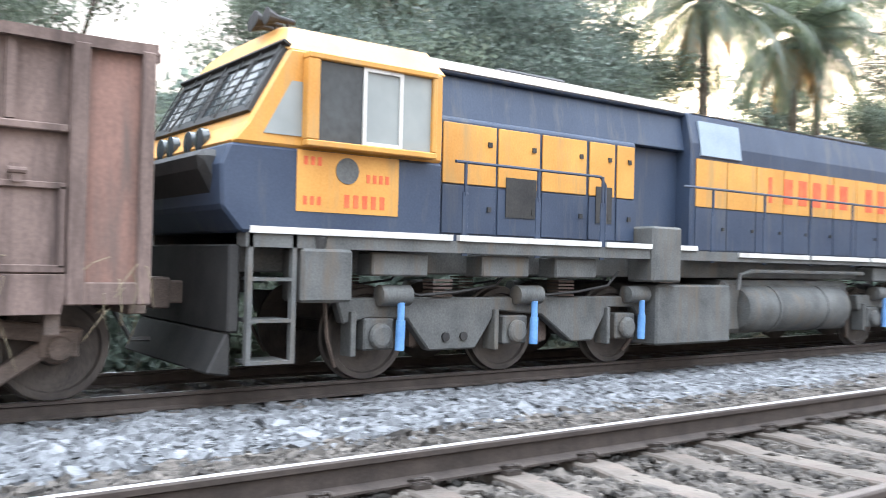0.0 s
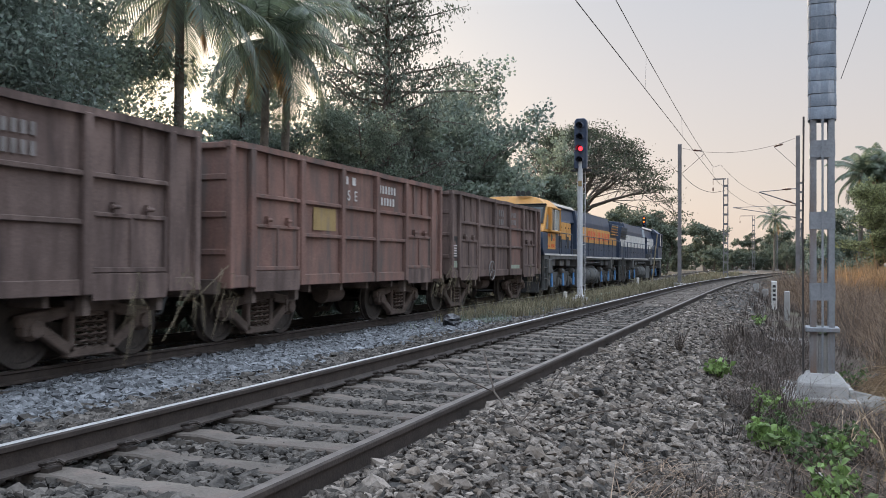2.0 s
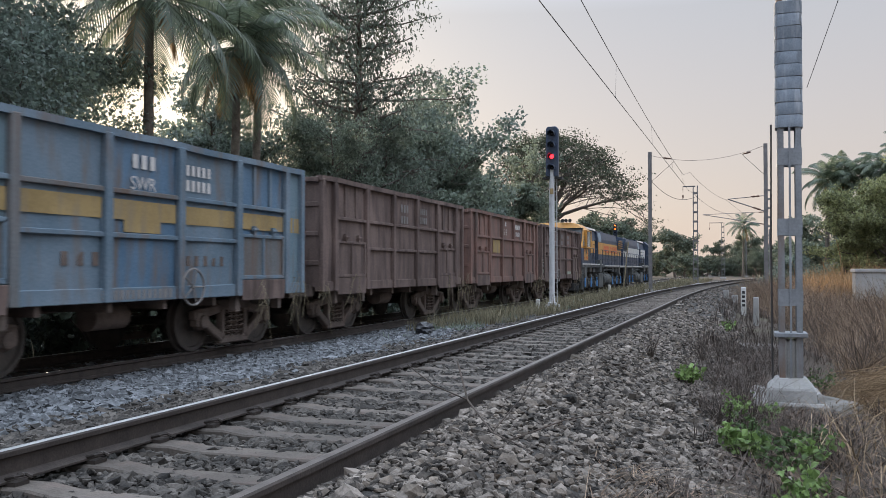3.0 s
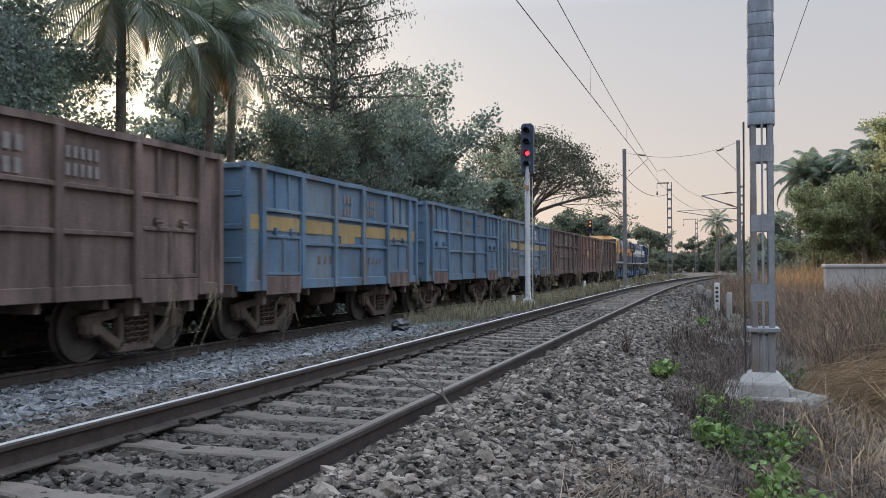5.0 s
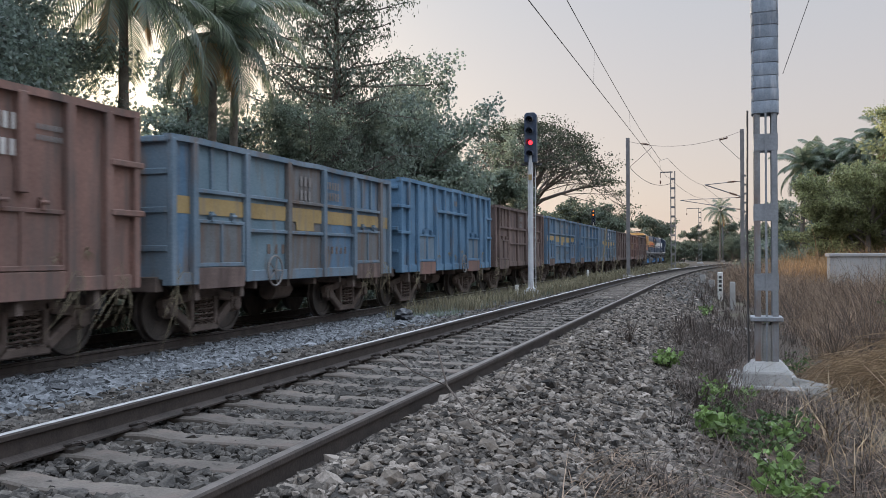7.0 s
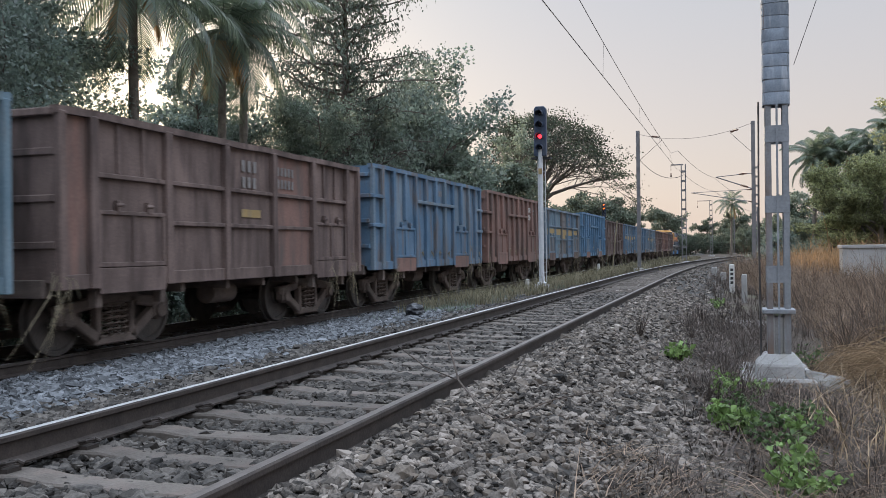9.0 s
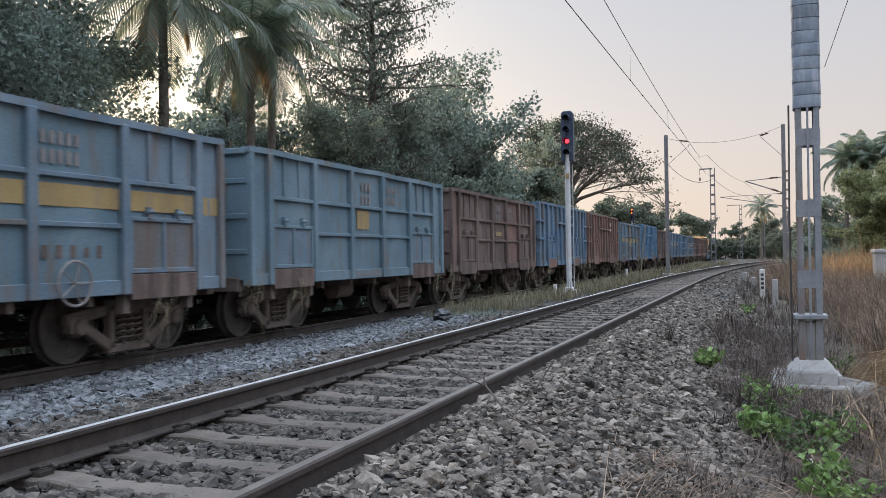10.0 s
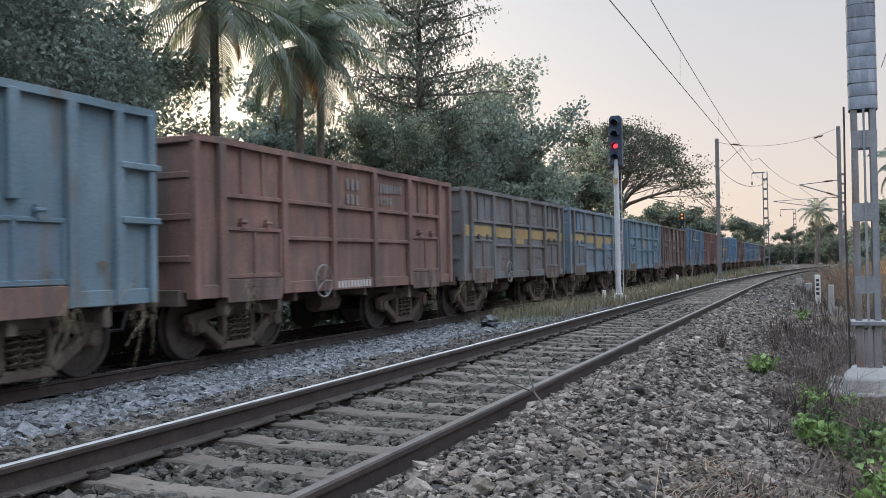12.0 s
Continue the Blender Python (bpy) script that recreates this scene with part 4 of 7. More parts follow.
            for o in (-0.45, 0.45):
                b = Build()
                b.box(s * x, s * (x + 0.07), yc + o * wdoor - 0.04, yc + o * wdoor + 0.04, 1.96, 2.12)
                b.tube([(s * (x + 0.06), yc + o * wdoor - 0.07, 2.06), (s * (x + 0.06), yc + o * wdoor + 0.07, 2.06)], 0.03, 8)
                part("hinge", b, M_RUST, dr)
    for e in (-1, 1):
        b = Build()
        b.box(-hw, hw, e * (L - 0.03), e * L, z0, z1)
        part("end_sheet", b, M_RUST, wg)
        for z in (1.5, 2.1, 2.7, 3.2):
            b = Build()
            out = 0.08 if kind == "ribs" or z > 3 else 0.025
            b.box(-hw, hw, e * L, e * (L + out), z - 0.05, z + 0.05)
            part("end_rail", b, M_RUST, wg, "", 0.012)
        for x in (-0.75, 0.75):
            b = Build()
            b.box(x - 0.05, x + 0.05, e * L, e * (L + 0.07), z0, z1)
            part("end_post", b, M_RUST, wg, "", 0.012)
        b = Build()
        b.box(-1.35, 1.35, e * (L - 0.12), e * (L + 0.06), 0.82, 1.06)
        part("headstock", b, M_BOGIE, wg, "", 0.012)
        b = Build()
        b.box(-0.11, 0.11, e * L, e * (L + 0.40), 0.80, 1.02).box(-0.19, 0.19, e * (L + 0.2), e * (L + 0.41), 0.76, 1.06)
        part("coupler", b, M_BOGIE, wg, "knuckle coupler", 0.02)
        b = Build()
        b.tube([(0.4, e * L, 0.85), (0.42, e * (L + 0.2), 0.5), (0.4, e * (L + 0.4), 0.5)], 0.03, 6)
        part("brake_hose", b, M_BLACK, wg)
    b = Build()
    b.box(-hw + 0.04, hw - 0.04, -L + 0.04, L - 0.04, 1.05, 1.12)
    part("floor", b, M_BOGIE, wg)
    b = Build()
    b.box(-0.22, 0.22, -L, L, 0.74, 1.04)
    part("centre_sill", b, M_BOGIE, wg)
    for y in (-1.9, -0.6, 0.6, 1.9):
        b = Build()
        b.prism([(y - 0.05, 0.78), (y + 0.05, 0.78), (y + 0.05, 1.0), (y - 0.05, 1.0)], -1.45, 1.45)
        part("cross_bearer", b, M_BOGIE, wg)
    b = Build()
    b.lathe([(0, 0.05), (0.02, 0.19), (0.75, 0.19), (0.77, 0.05)], (0.85, -0.4, 0.68), (0, 1, 0), 16)
    part("air_reservoir", b, M_BOGIE, wg, smooth=True)
    for s in (-1, 1):
        b = Build()
        n = 24
        yb, zb = 0.0, 1.10
        b.tube([(s * 1.62, yb + 0.28 * math.cos(2 * math.pi * i / n), zb + 0.28 * math.sin(2 * math.pi * i / n)) for i in range(n + 1)], 0.018, 6)
        for i in range(5):
            a = 2 * math.pi * i / 5
            b.tube([(s * 1.62, yb, zb), (s * 1.62, yb + 0.28 * math.cos(a), zb + 0.28 * math.sin(a))], 0.012, 5)
        b.tube([(s * 1.4, yb, zb), (s * 1.64, yb, zb)], 0.025, 6)
        part("brake_wheel", b, M_FAINT, wg, "pale spoked hand brake wheel")
        for y in (-3.9, -2.5, 2.5, 3.9):
            b = Build()
            b.box(s * 1.38, s * 1.52, y - 0.06, y + 0.06, 0.66, 0.95)
            part("bracket", b, M_BOGIE, wg)
    for yc in (-3.05, 3.05):
        wagon_bogie(wg, yc)
        for o in (-1.0, 1.0):
            wheelset(wg, yc + o, 0.5)
    return wg


def plate_on_side(parent, name, y0, y1, z0, z1, mat, label="", x=1.545):
    b = Build()
    b.box(x, x + 0.006, y0, y1, z0, z1)
    return part(name, b, mat, parent, label)


def bars(parent, y, z, count, w, hgt, gap, mat, x=1.546, label="plain painted bar"):
    """Markings that cannot be read, or must not be, as plain upright bars."""
    for i in range(count):
        yy = y - i * (w + gap)
        b = Build()
        b.box(x, x + 0.004, yy - w * 0.72, yy, z, z + hgt)
        part("marking", b, mat, parent, label)


def lettering(parent, text, y, z, size, mat, x, gap=1.0, name="lettering"):
    cu = bpy.data.curves.new(name, "FONT")
    cu.body, cu.size, cu.extrude, cu.space_character = text, size, 0.002, gap
    cu.materials.append(mat)
    ob = new(name, cu)
    ob.parent = parent
    ob.matrix_basis = Matrix.Translation((x, y, z)) @ Matrix(((0, 0, 1, 0), (1, 0, 0, 0), (0, 1, 0, 0), (0, 0, 0, 1)))
    return ob


PAINTED = {"side_sheet", "coping", "sole_bar", "post", "waist_rail", "stiffener", "door_sheet", "door_frame", "hinge", "end_sheet", "end_rail", "end_post"}
bays, ribs = open_wagon("bays"), open_wagon("ribs")
# panels that were repaired or have weathered in another tone
PATCHED = {M_DUSTY: (M_GREYBLUE, M_DUSTY, M_DUSTY), M_GREYBLUE: (M_BLUE, M_TEAL, M_DUSTY), M_BLUE: (M_BLUE, M_GREYBLUE, M_GREYBLUE), M_RUST: (M_RUST2, M_RUST, M_RUST)}
BRAKE_WHEEL = {0: -1.2, 3: 1.08, 7: 1.25, 8: -1.45, 13: 1.45, 14: -1.25, 15: -1.25}
bare = []
DUSTY_DOORS = (M_CYAN, M_TEAL, M_GREYBLUE)
rnd_paint = random.Random(77)
TRAIN = []
# kind, paint, marks, label
ORDER = (
    ("bays", M_RUST, "plain", "rusty brown open goods wagon with dented top edge"),
    ("bays", M_RUST2, "square", "rusty red open goods wagon with a faded yellow square"),
    ("bays", M_RUST, "text", "dull brown open goods wagon with faint white lettering"),
    ("bays", M_GREYBLUE, "band", "grey and blue open goods wagon with a yellow band"),
    ("bays", M_BLUE, "none", "faded blue open goods wagon"),
    ("bays", M_BLUE, "band", "faded blue open goods wagon with a yellow band and rusty doors"),
    ("bays", M_RUST, "text", "brown open goods wagon with white stencilled codes"),
    ("ribs", M_CYAN, "none", "weathered blue ribbed open goods wagon with rust on its sill"),
    ("bays", M_GREYBLUE, "band", "grey blue open goods wagon with a yellow band"),
    ("ribs", M_RUST2, "none", "faded red ribbed open goods wagon with worn white numbers"),
    ("ribs", M_BLUE, "none", "blue ribbed open goods wagon"),
    ("bays", M_RUST, "plate", "rusty brown open goods wagon with a small pale plate"),
    ("bays", M_TEAL, "square", "pale teal open goods wagon with a yellow square"),
    ("bays", M_GREYBLUE, "band", "dusty blue grey open goods wagon with a yellow band"),
    ("bays", M_DUSTY, "band", "dusty grey open goods wagon with yellow patches"),
    ("bays", M_RUST2, "none", "rusty red open goods wagon with a hand brake wheel"),
    ("ribs", M_TEAL, "none", "pale teal ribbed open goods wagon"),
    ("bays", M_RUST, "none", "rusty brown open goods wagon"),
)


def straw_tuft(parent, y, z, seed):
    """Long straws and creepers caught on the frame, trailing back."""
    rnd = random.Random(seed)
    b = Build()
    for i in range(13):
        p = Vector((1.5 + rnd.uniform(-0.05, 0.1), y + rnd.uniform(-0.16, 0.16), z + rnd.uniform(-0.1, 0.5)))
        d = Vector((rnd.uniform(-0.02, 0.14), rnd.uniform(-0.55, 0.2), rnd.uniform(-0.7, -0.2))) * (1.5 if i % 5 == 0 else 0.8)
        bow = Vector((0.06, rnd.uniform(-0.06, 0.06), rnd.uniform(0.02, 0.10)))
        b.tube([p, p + d * 0.3 + bow, p + d * 0.7 + bow * 0.7, p + d], [0.0045, 0.0045, 0.004, 0.0025], 4)
    tagged(part("straw", b, M_STRAW, parent, "tangle of dry straw caught on the frame"), kind="stuff")


def straw_clump(parent, y, z, seed):
    """A small wad of straw stuck in a crack of the side."""
    rnd = random.Random(seed)
    b = Build()
    for i in range(14):
        a = rnd.uniform(0, 6.28)
        p = Vector((1.53, y + rnd.gauss(0, 0.03), z))
        d = Vector((rnd.uniform(0.02, 0.06), 0.10 * math.cos(a), 0.12 * math.sin(a) - 0.05))
        b.tube([p, p + d * 0.6 + Vector((0.02, 0, 0.01)), p + d], [0.005, 0.004, 0.002], 3)
    tagged(part("straw", b, M_STRAW, parent, "wad of dry straw stuck in the side"), kind="stuff")


for n, (kind, paint, marks, label) in enumerate(ORDER):
    src = bays if kind == "bays" else ribs
    wg = copy_thing(src, pose(FAR_C, -PITCH * n, FAR_RAIL)) if src.get("used") else src
    src["used"] = 1
    tagged(wg, label)
    for ch in wg.children_recursive:
        if ch.type == "MESH" and ch.name.split(".")[0] in PAINTED:
            ch.material_slots[0].link = "OBJECT"
            odd = rnd_paint.random()
            if ch.name.split(".")[0] == "side_sheet" and paint in PATCHED and odd < 0.45:
                ch.material_slots[0].material = PATCHED[paint][int(odd / 0.45 * 3)]
            elif ch.name.split(".")[0] in ("post", "waist_rail") and paint in PATCHED and odd < 0.4:
                ch.material_slots[0].material = PATCHED[paint][2]
            elif ch.name.split(".")[0] == "door_sheet" and paint in DUSTY_DOORS:
                ch.material_slots[0].material = M_DUSTY if paint == M_GREYBLUE else M_GREYBLUE
            else:
                ch.material_slots[0].material = paint
        if ch.name.split(".")[0] == "brake_wheel" and n in BRAKE_WHEEL:
            ch.location.y = BRAKE_WHEEL[n]
    for ch in [c for c in wg.children if c.name.split(".")[0] == "brake_wheel" and n not in BRAKE_WHEEL]:
        bare.append(ch)
    TRAIN.append(wg)
for ch in bare:
    bpy.data.objects.remove(ch)
for wg in TRAIN:
    if "used" in wg:
        del wg["used"]
for n, (wg, (kind, paint, marks, label)) in enumerate(zip(TRAIN, ORDER)):
    rnd = random.Random(100 + n)
    if marks == "band":
        for a, c in ((-4.62, -4.15), (-3.97, -2.51), (-2.33, -0.90), (-0.72, 0.72), (0.90, 2.33), (2.51, 3.97), (4.15, 4.62)):
            plate_on_side(wg, "yellow_band", a, c, 2.06, 2.34, M_PATCH, "faded yellow painted band")
        plate_on_side(wg, "yellow_square", -0.45, 0.35, 1.89, 2.06, M_PATCH, "faded yellow painted patch")
        bars(wg, 2.0, 1.42, 5, 0.13, 0.16, 0.10, M_BOGIE, 1.546, "dark worn stencil marks")
        bars(wg, -0.95, 1.42, 3, 0.16, 0.18, 0.12, M_BOGIE, 1.546, "dark worn stencil marks")
    if marks == "square":
        if paint == M_RUST2:
            plate_on_side(wg, "yellow_square", -1.95, -1.05, 1.95, 2.38, M_PATCH, "faded yellow painted square")
        else:
            plate_on_side(wg, "yellow_square", -0.5, 0.1, 1.98, 2.38, M_PATCH, "faded yellow painted square")
    if marks == "plate":
        plate_on_side(wg, "marking_plate", -0.3, 0.35, 2.0, 2.14, M_PATCH, "small pale painted plate")
    if marks == "square" and paint == M_RUST2:
        lettering(wg, "S  E", -0.55, 2.60, 0.30, M_LETTER, 1.548)
        bars(wg, -0.18, 2.92, 2, 0.22, 0.16, 0.12, M_LETTER)
        bars(wg, 1.85, 2.86, 6, 0.12, 0.17, 0.035, M_LETTER)
        bars(wg, 1.78, 2.60, 5, 0.12, 0.17, 0.035, M_LETTER)
    elif kind == "bays":
        worn = M_LETTER if n == 3 else M_FAINT
        bars(wg, 0.22, 2.80, 3, 0.15, 0.20, 0.04, worn)
        if n == 3:
            lettering(wg, "SWR", -0.32, 2.50, 0.27, M_LETTER, 1.548)
        else:
            bars(wg, 0.20, 2.52, 3, 0.14, 0.19, 0.04, worn)
        bars(wg, 1.62, 2.82, 5, 0.11, 0.16, 0.03, worn)
        bars(wg, 1.62, 2.58, 5, 0.11, 0.17, 0.03, worn)
    elif n == 9:
        bars(wg, 2.42, 2.92, 6, 0.105, 0.20, 0.03, M_LETTER)
        bars(wg, 2.40, 2.60, 5, 0.115, 0.20, 0.03, M_LETTER)
        bars(wg, 3.2, 2.98, 6, 0.06, 0.07, 0.02, M_FAINT)
        bars(wg, 3.2, 2.84, 6, 0.06, 0.07, 0.02, M_FAINT)
    else:
        bars(wg, 0.62, 2.95, 2, 0.12, 0.16, 0.04, M_FAINT)
    if n == 15:
        bars(wg, 2.1, 2.84, 9, 0.10, 0.17, 0.03, M_FAINT)
    if n in (3, 12, 15):
        bars(wg, 0.6, 0.955, 13, 0.085, 0.13, 0.035, M_LETTER if n == 15 else M_FAINT, 1.572, "plain worn painted bar")
    if n == 0:
        plate_on_side(wg, "emblem_patch", -4.5, -4.15, 1.45, 2.05, M_BLACK, "dark stencilled emblem panel")
        for i in range(5):
            plate_on_side(wg, "marking", -4.46 + 0.02 * (i % 2), -4.2, 1.5 + i * 0.07, 1.53 + i * 0.07, M_LETTER, "", 1.552)
        plate_on_side(wg, "primer_patch", -4.55, -4.15, 1.2, 1.38, M_GREEN_PATCH, "pale green primer patch")
        plate_on_side(wg, "primer_patch", 1.0, 2.1, 1.14, 1.26, M_GREEN_PATCH, "pale green primer patch")
    if kind == "ribs":
        for y in (-1.25, -0.4, 0.4, 1.25, 3.0, 3.75):
            straw_clump(wg, y + rnd.uniform(-0.15, 0.15), rnd.uniform(1.28, 1.5), 700 + n * 31 + int(y * 10))
    for y in (-4.55, -3.2, 3.4, 4.5):
        if rnd.random() < 0.85:
            straw_tuft(wg, y + rnd.uniform(-0.2, 0.2), 0.85, 300 + n * 7 + int(y * 10))


# ---- locomotives ----
def locomotive(livery):
    """Diesel locomotive; its origin lies at rail level under the cab-end buffer beam, the hood runs to +y."""
    lo = thing("diesel_locomotive", "", "locomotive", "locomotives of the goods train")
    blue, band = M_NAVY, M_YELLOW if livery == "yellow" else M_WHITE
    cabm = M_YELLOW if livery == "yellow" else M_NAVY
    L = 18.4
    W = 1.52
    # frame and walkway
    b = Build()
    b.box(-1.08, 1.08, 0.25, L - 0.1, 1.22, 1.50)
    part("underframe", b, M_GREYSTEEL, lo, "", 0.02)
    for s in (-1, 1):
        for a, c, z in ((0.25, 2.75, 1.62), (2.85, 5.2, 1.62), (5.3, 7.2, 1.62), (8.2, 10.1, 1.55), (10.2, 12.0, 1.55), (12.1, 14.0, 1.55), (14.1, 16.2, 1.55), (16.3, L - 0.3, 1.55)):
            b = Build()
            b.box(s * (W - 0.06), s * (W + 0.01), a, c, z, z + 0.07)
            part("edge_stripe", b, M_WHITE, lo, "white painted walkway edge")
        b = Build()
        b.box(s * (W - 0.25), s * (W - 0.02), 0.22, L - 0.15, 1.48, 1.62)
        part("sill", b, M_GREYSTEEL, lo)
    # cab: side outline, pulled across, with a raked windscreen
    b = Build()
    b.prism([(0.16, 1.62), (2.58, 1.62), (2.58, 2.50), (0.02, 2.50), (-0.07, 2.28), (-0.05, 1.86)], -W, W)
    part("cab_lower", b, blue, lo, "navy blue lower cab body", 0.03)
    b = Build()
    b.prism([(0.02, 2.50), (2.58, 2.50), (2.58, 3.52), (0.64, 3.52), (0.20, 2.72)], -W, W)
    part("cab_upper", b, cabm, lo, "yellow cab body" if livery == "yellow" else "navy blue cab body", 0.03)
    b = Build()
    k = len(b.v)
    for y, rake in ((0.60, 0.62), (2.62, 0.0)):
        b.v += [Vector((x, y + rake * (z - 3.50), z)) for x, z in ((-W, 3.50), (W, 3.50), (1.12, 3.84), (0.75, 3.92), (-0.75, 3.92), (-1.12, 3.84))]
    b.f += [(k + i, k + (i + 1) % 6, k + 6 + (i + 1) % 6, k + 6 + i) for i in range(6)] + [tuple(k + i for i in reversed(range(6))), tuple(k + 6 + i for i in range(6))]
    part("cab_roof", b, cabm, lo, "dusty cab roof", 0.02)
    def on_rake(x, z, out):
        """A point of the raked front, a little way out of it."""
        return Vector((x, 0.20 + (z - 2.72) * 0.55 - 0.876 * out, z + 0.482 * out))

    def rake_panel(b, x0, x1, z0, z1, o0, o1):
        k = len(b.v)
        b.v += [on_rake(x, z, o) for o in (o0, o1) for z in (z0, z1) for x in (x0, x1)]
        b.f += [tuple(k + i for i in q) for q in ((0, 2, 3, 1), (4, 5, 7, 6), (0, 1, 5, 4), (2, 6, 7, 3), (0, 4, 6, 2), (1, 3, 7, 5))]

    b = Build()
    for x0, x1 in ((-1.38, -0.08), (0.08, 1.38)):
        rake_panel(b, x0, x1, 2.90, 3.46, -0.01, 0.025)
    ws = part("windscreen", b, M_GLASS, lo, "raked dark windscreen behind a wire grille")
    b = Build()
    for x0, x1, za, zb in ((-1.46, 1.46, 2.82, 2.90), (-1.46, 1.46, 3.46, 3.54), (-1.46, -1.38, 2.9, 3.46), (1.38, 1.46, 2.9, 3.46), (-0.08, 0.08, 2.9, 3.46)):
        rake_panel(b, x0, x1, za, zb, -0.005, 0.045)
    part("screen_frame", b, M_BLACK, ws, "black windscreen surround")
    b = Build()
    for i in range(5):
        z = 2.98 + 0.40 * i / 4
        b.tube([on_rake(-1.42, z, 0.07), on_rake(1.42, z, 0.07)], 0.006, 4)
    for x in (-1.42, -0.95, -0.48, 0.0, 0.48, 0.95, 1.42):
        b.tube([on_rake(x, 2.84, 0.07), on_rake(x, 3.52, 0.07)], 0.009, 4)
    part("grille", b, M_BLACK, ws)
    b = Build()
    rake_panel(b, -1.5, 1.5, 3.53, 3.56, 0.0, 0.10)
    part("visor", b, M_BLACK, lo, "black visor over the windscreen", 0.006)
    for x in (-0.7, 0.7):
        b = Build()
        b.tube([on_rake(x, 2.80, 0.09), on_rake(x + 0.22, 3.25, 0.09)], 0.012, 5)
        b.tube([on_rake(x + 0.18, 3.05, 0.095), on_rake(x + 0.27, 3.42, 0.095)], 0.016, 5)
        part("wiper", b, M_BLACK, lo)
    b = Build()
    b.prism([(0.16, 1.62), (0.6, 1.62), (0.6, 2.44), (-0.20, 2.44), (-0.22, 2.30)], -1.3, 1.3)
    part("nose", b, blue if livery != "yellow" else M_BLACK, lo, "dark sooty nose", 0.08)
    for x in (-0.62, -0.28, 0.28, 0.62):
        b = Build()
        b.lathe([(0, 0.13), (0.08, 0.13), (0.09, 0.10)], (x, 0.12, 2.60), (0, -1, 0), 18)
        part("headlight", b, M_GLASS, lo, "round headlamp", smooth=True)
    for s in (-1, 1):
        # protruding side window bay
        bay = new("window_bay")
        bay.parent = lo
        b = Build()
        y0, y1, zz0, zz1 = 0.78, 2.40, 2.52, 3.49
        b.box(s * W, s * (W + 0.137), y0 + 0.002, y0 + 0.14, zz0 + 0.07, zz1 - 0.07)
        b.box(s * W, s * (W + 0.137), y1 - 0.06, y1 - 0.002, zz0 + 0.07, zz1 - 0.07)
        b.box(s * W, s * (W + 0.14), y0, y1, zz1 - 0.07, zz1)
        b.box(s * W, s * (W + 0.14), y0, y1, zz0, zz0 + 0.07)
        part("bay_frame", b, cabm, bay, "", 0.012)
        for a, c, mt in ((0.92, 1.46, M_GLASS), (1.48, 1.92, M_CURTAIN), (1.94, 2.34, M_CURTAIN)):
            b = Build()
            b.box(s * (W + 0.07), s * (W + 0.085), a, c, zz0 + 0.07, zz1 - 0.07)
            part("pane", b, mt, bay)
        b = Build()
        for y in (1.47, 1.93):
            b.box(s * (W + 0.085), s * (W + 0.11), y - 0.022, y + 0.022, zz0 + 0.07, zz1 - 0.07)
        b.box(s * (W + 0.085), s * (W + 0.11), 1.47, 1.93, zz0 + 0.07, zz0 + 0.11).box(s * (W + 0.085), s * (W + 0.11), 1.47, 1.93, zz1 - 0.11, zz1 - 0.07)
        part("sash", b, M_WHITE, bay, "white sliding sash")
        b = Build()
        b.prism([(0.36, 2.62), (0.80, 2.62), (0.80, 3.18), (0.66, 3.18)], s * (W + 0.002), s * (W + 0.012))
        part("quarter_window", b, M_CURTAIN, lo, "slanted quarter window")
        if livery == "yellow":
            b = Build()
            b.box(s * (W + 0.002), s * (W + 0.008), 0.74, 1.98, 1.86, 2.49)
            pl = part("number_panel", b, M_YELLOW, lo, "yellow panel with red markings and a round badge")
            if s > 0:
                bars(pl, 1.80, 1.92, 5, 0.085, 0.14, 0.025, M_REDLETTER, W + 0.009)
                bars(pl, 1.02, 1.93, 3, 0.06, 0.09, 0.02, M_REDLETTER, W + 0.009)
                bars(pl, 1.02, 2.34, 3, 0.06, 0.09, 0.02, M_REDLETTER, W + 0.009)
                bars(pl, 1.85, 2.20, 4, 0.06, 0.09, 0.02, M_REDLETTER, W + 0.009)
                b = Build()
                b.lathe([(0, 0.14), (0.006, 0.14)], (W + 0.009, 1.33, 2.31), (1, 0, 0), 24)
                part("badge", b, M_GREYSTEEL, pl, "round dark badge")
        elif s > 0:
            b = Build()
            b.box(s * (W + 0.002), s * (W + 0.008), 0.4, 2.6, 1.9, 2.3)
            part("white_panel", b, M_WHITE, lo)
    # hood: low section, recess, long section, radiator section
    def hood(y0, y1, w0, w1, za, zs, zt, mat, name, label):
        b = Build()
        b.loft([(-w0, za), (w0, za), (w0, zs), (w1, zt - 0.05), (0.5, zt + 0.08), (-0.5, zt + 0.08), (-w1, zt - 0.05), (-w0, zs)], y0, y1)
        return part(name, b, mat, lo, label, 0.02)
    b = Build()
    b.loft([(-1.20, 1.62), (1.20, 1.62), (1.20, 3.09), (1.17, 3.13), (-1.17, 3.13), (-1.20, 3.09)], 2.58, 6.2)
    part("equipment_hood", b, blue, lo, "navy blue hood behind the cab", 0.015)
    b = Build()
    b.loft([(-1.10, 3.13), (1.10, 3.13), (1.00, 3.66), (-1.00, 3.66)], 2.58, 7.4)
    part("upper_side", b, blue, lo, "set-back dark blue upper side of the hood", 0.01)
    b = Build()
    b.loft([(-1.06, 3.66), (1.06, 3.66), (1.085, 3.69), (0.98, 3.83), (0.5, 3.92), (-0.5, 3.92), (-0.98, 3.83), (-1.085, 3.69)], 2.58, 7.4)
    part("hood_roof", b, blue, lo, "overhanging hood roof", 0.01)
    b = Build()
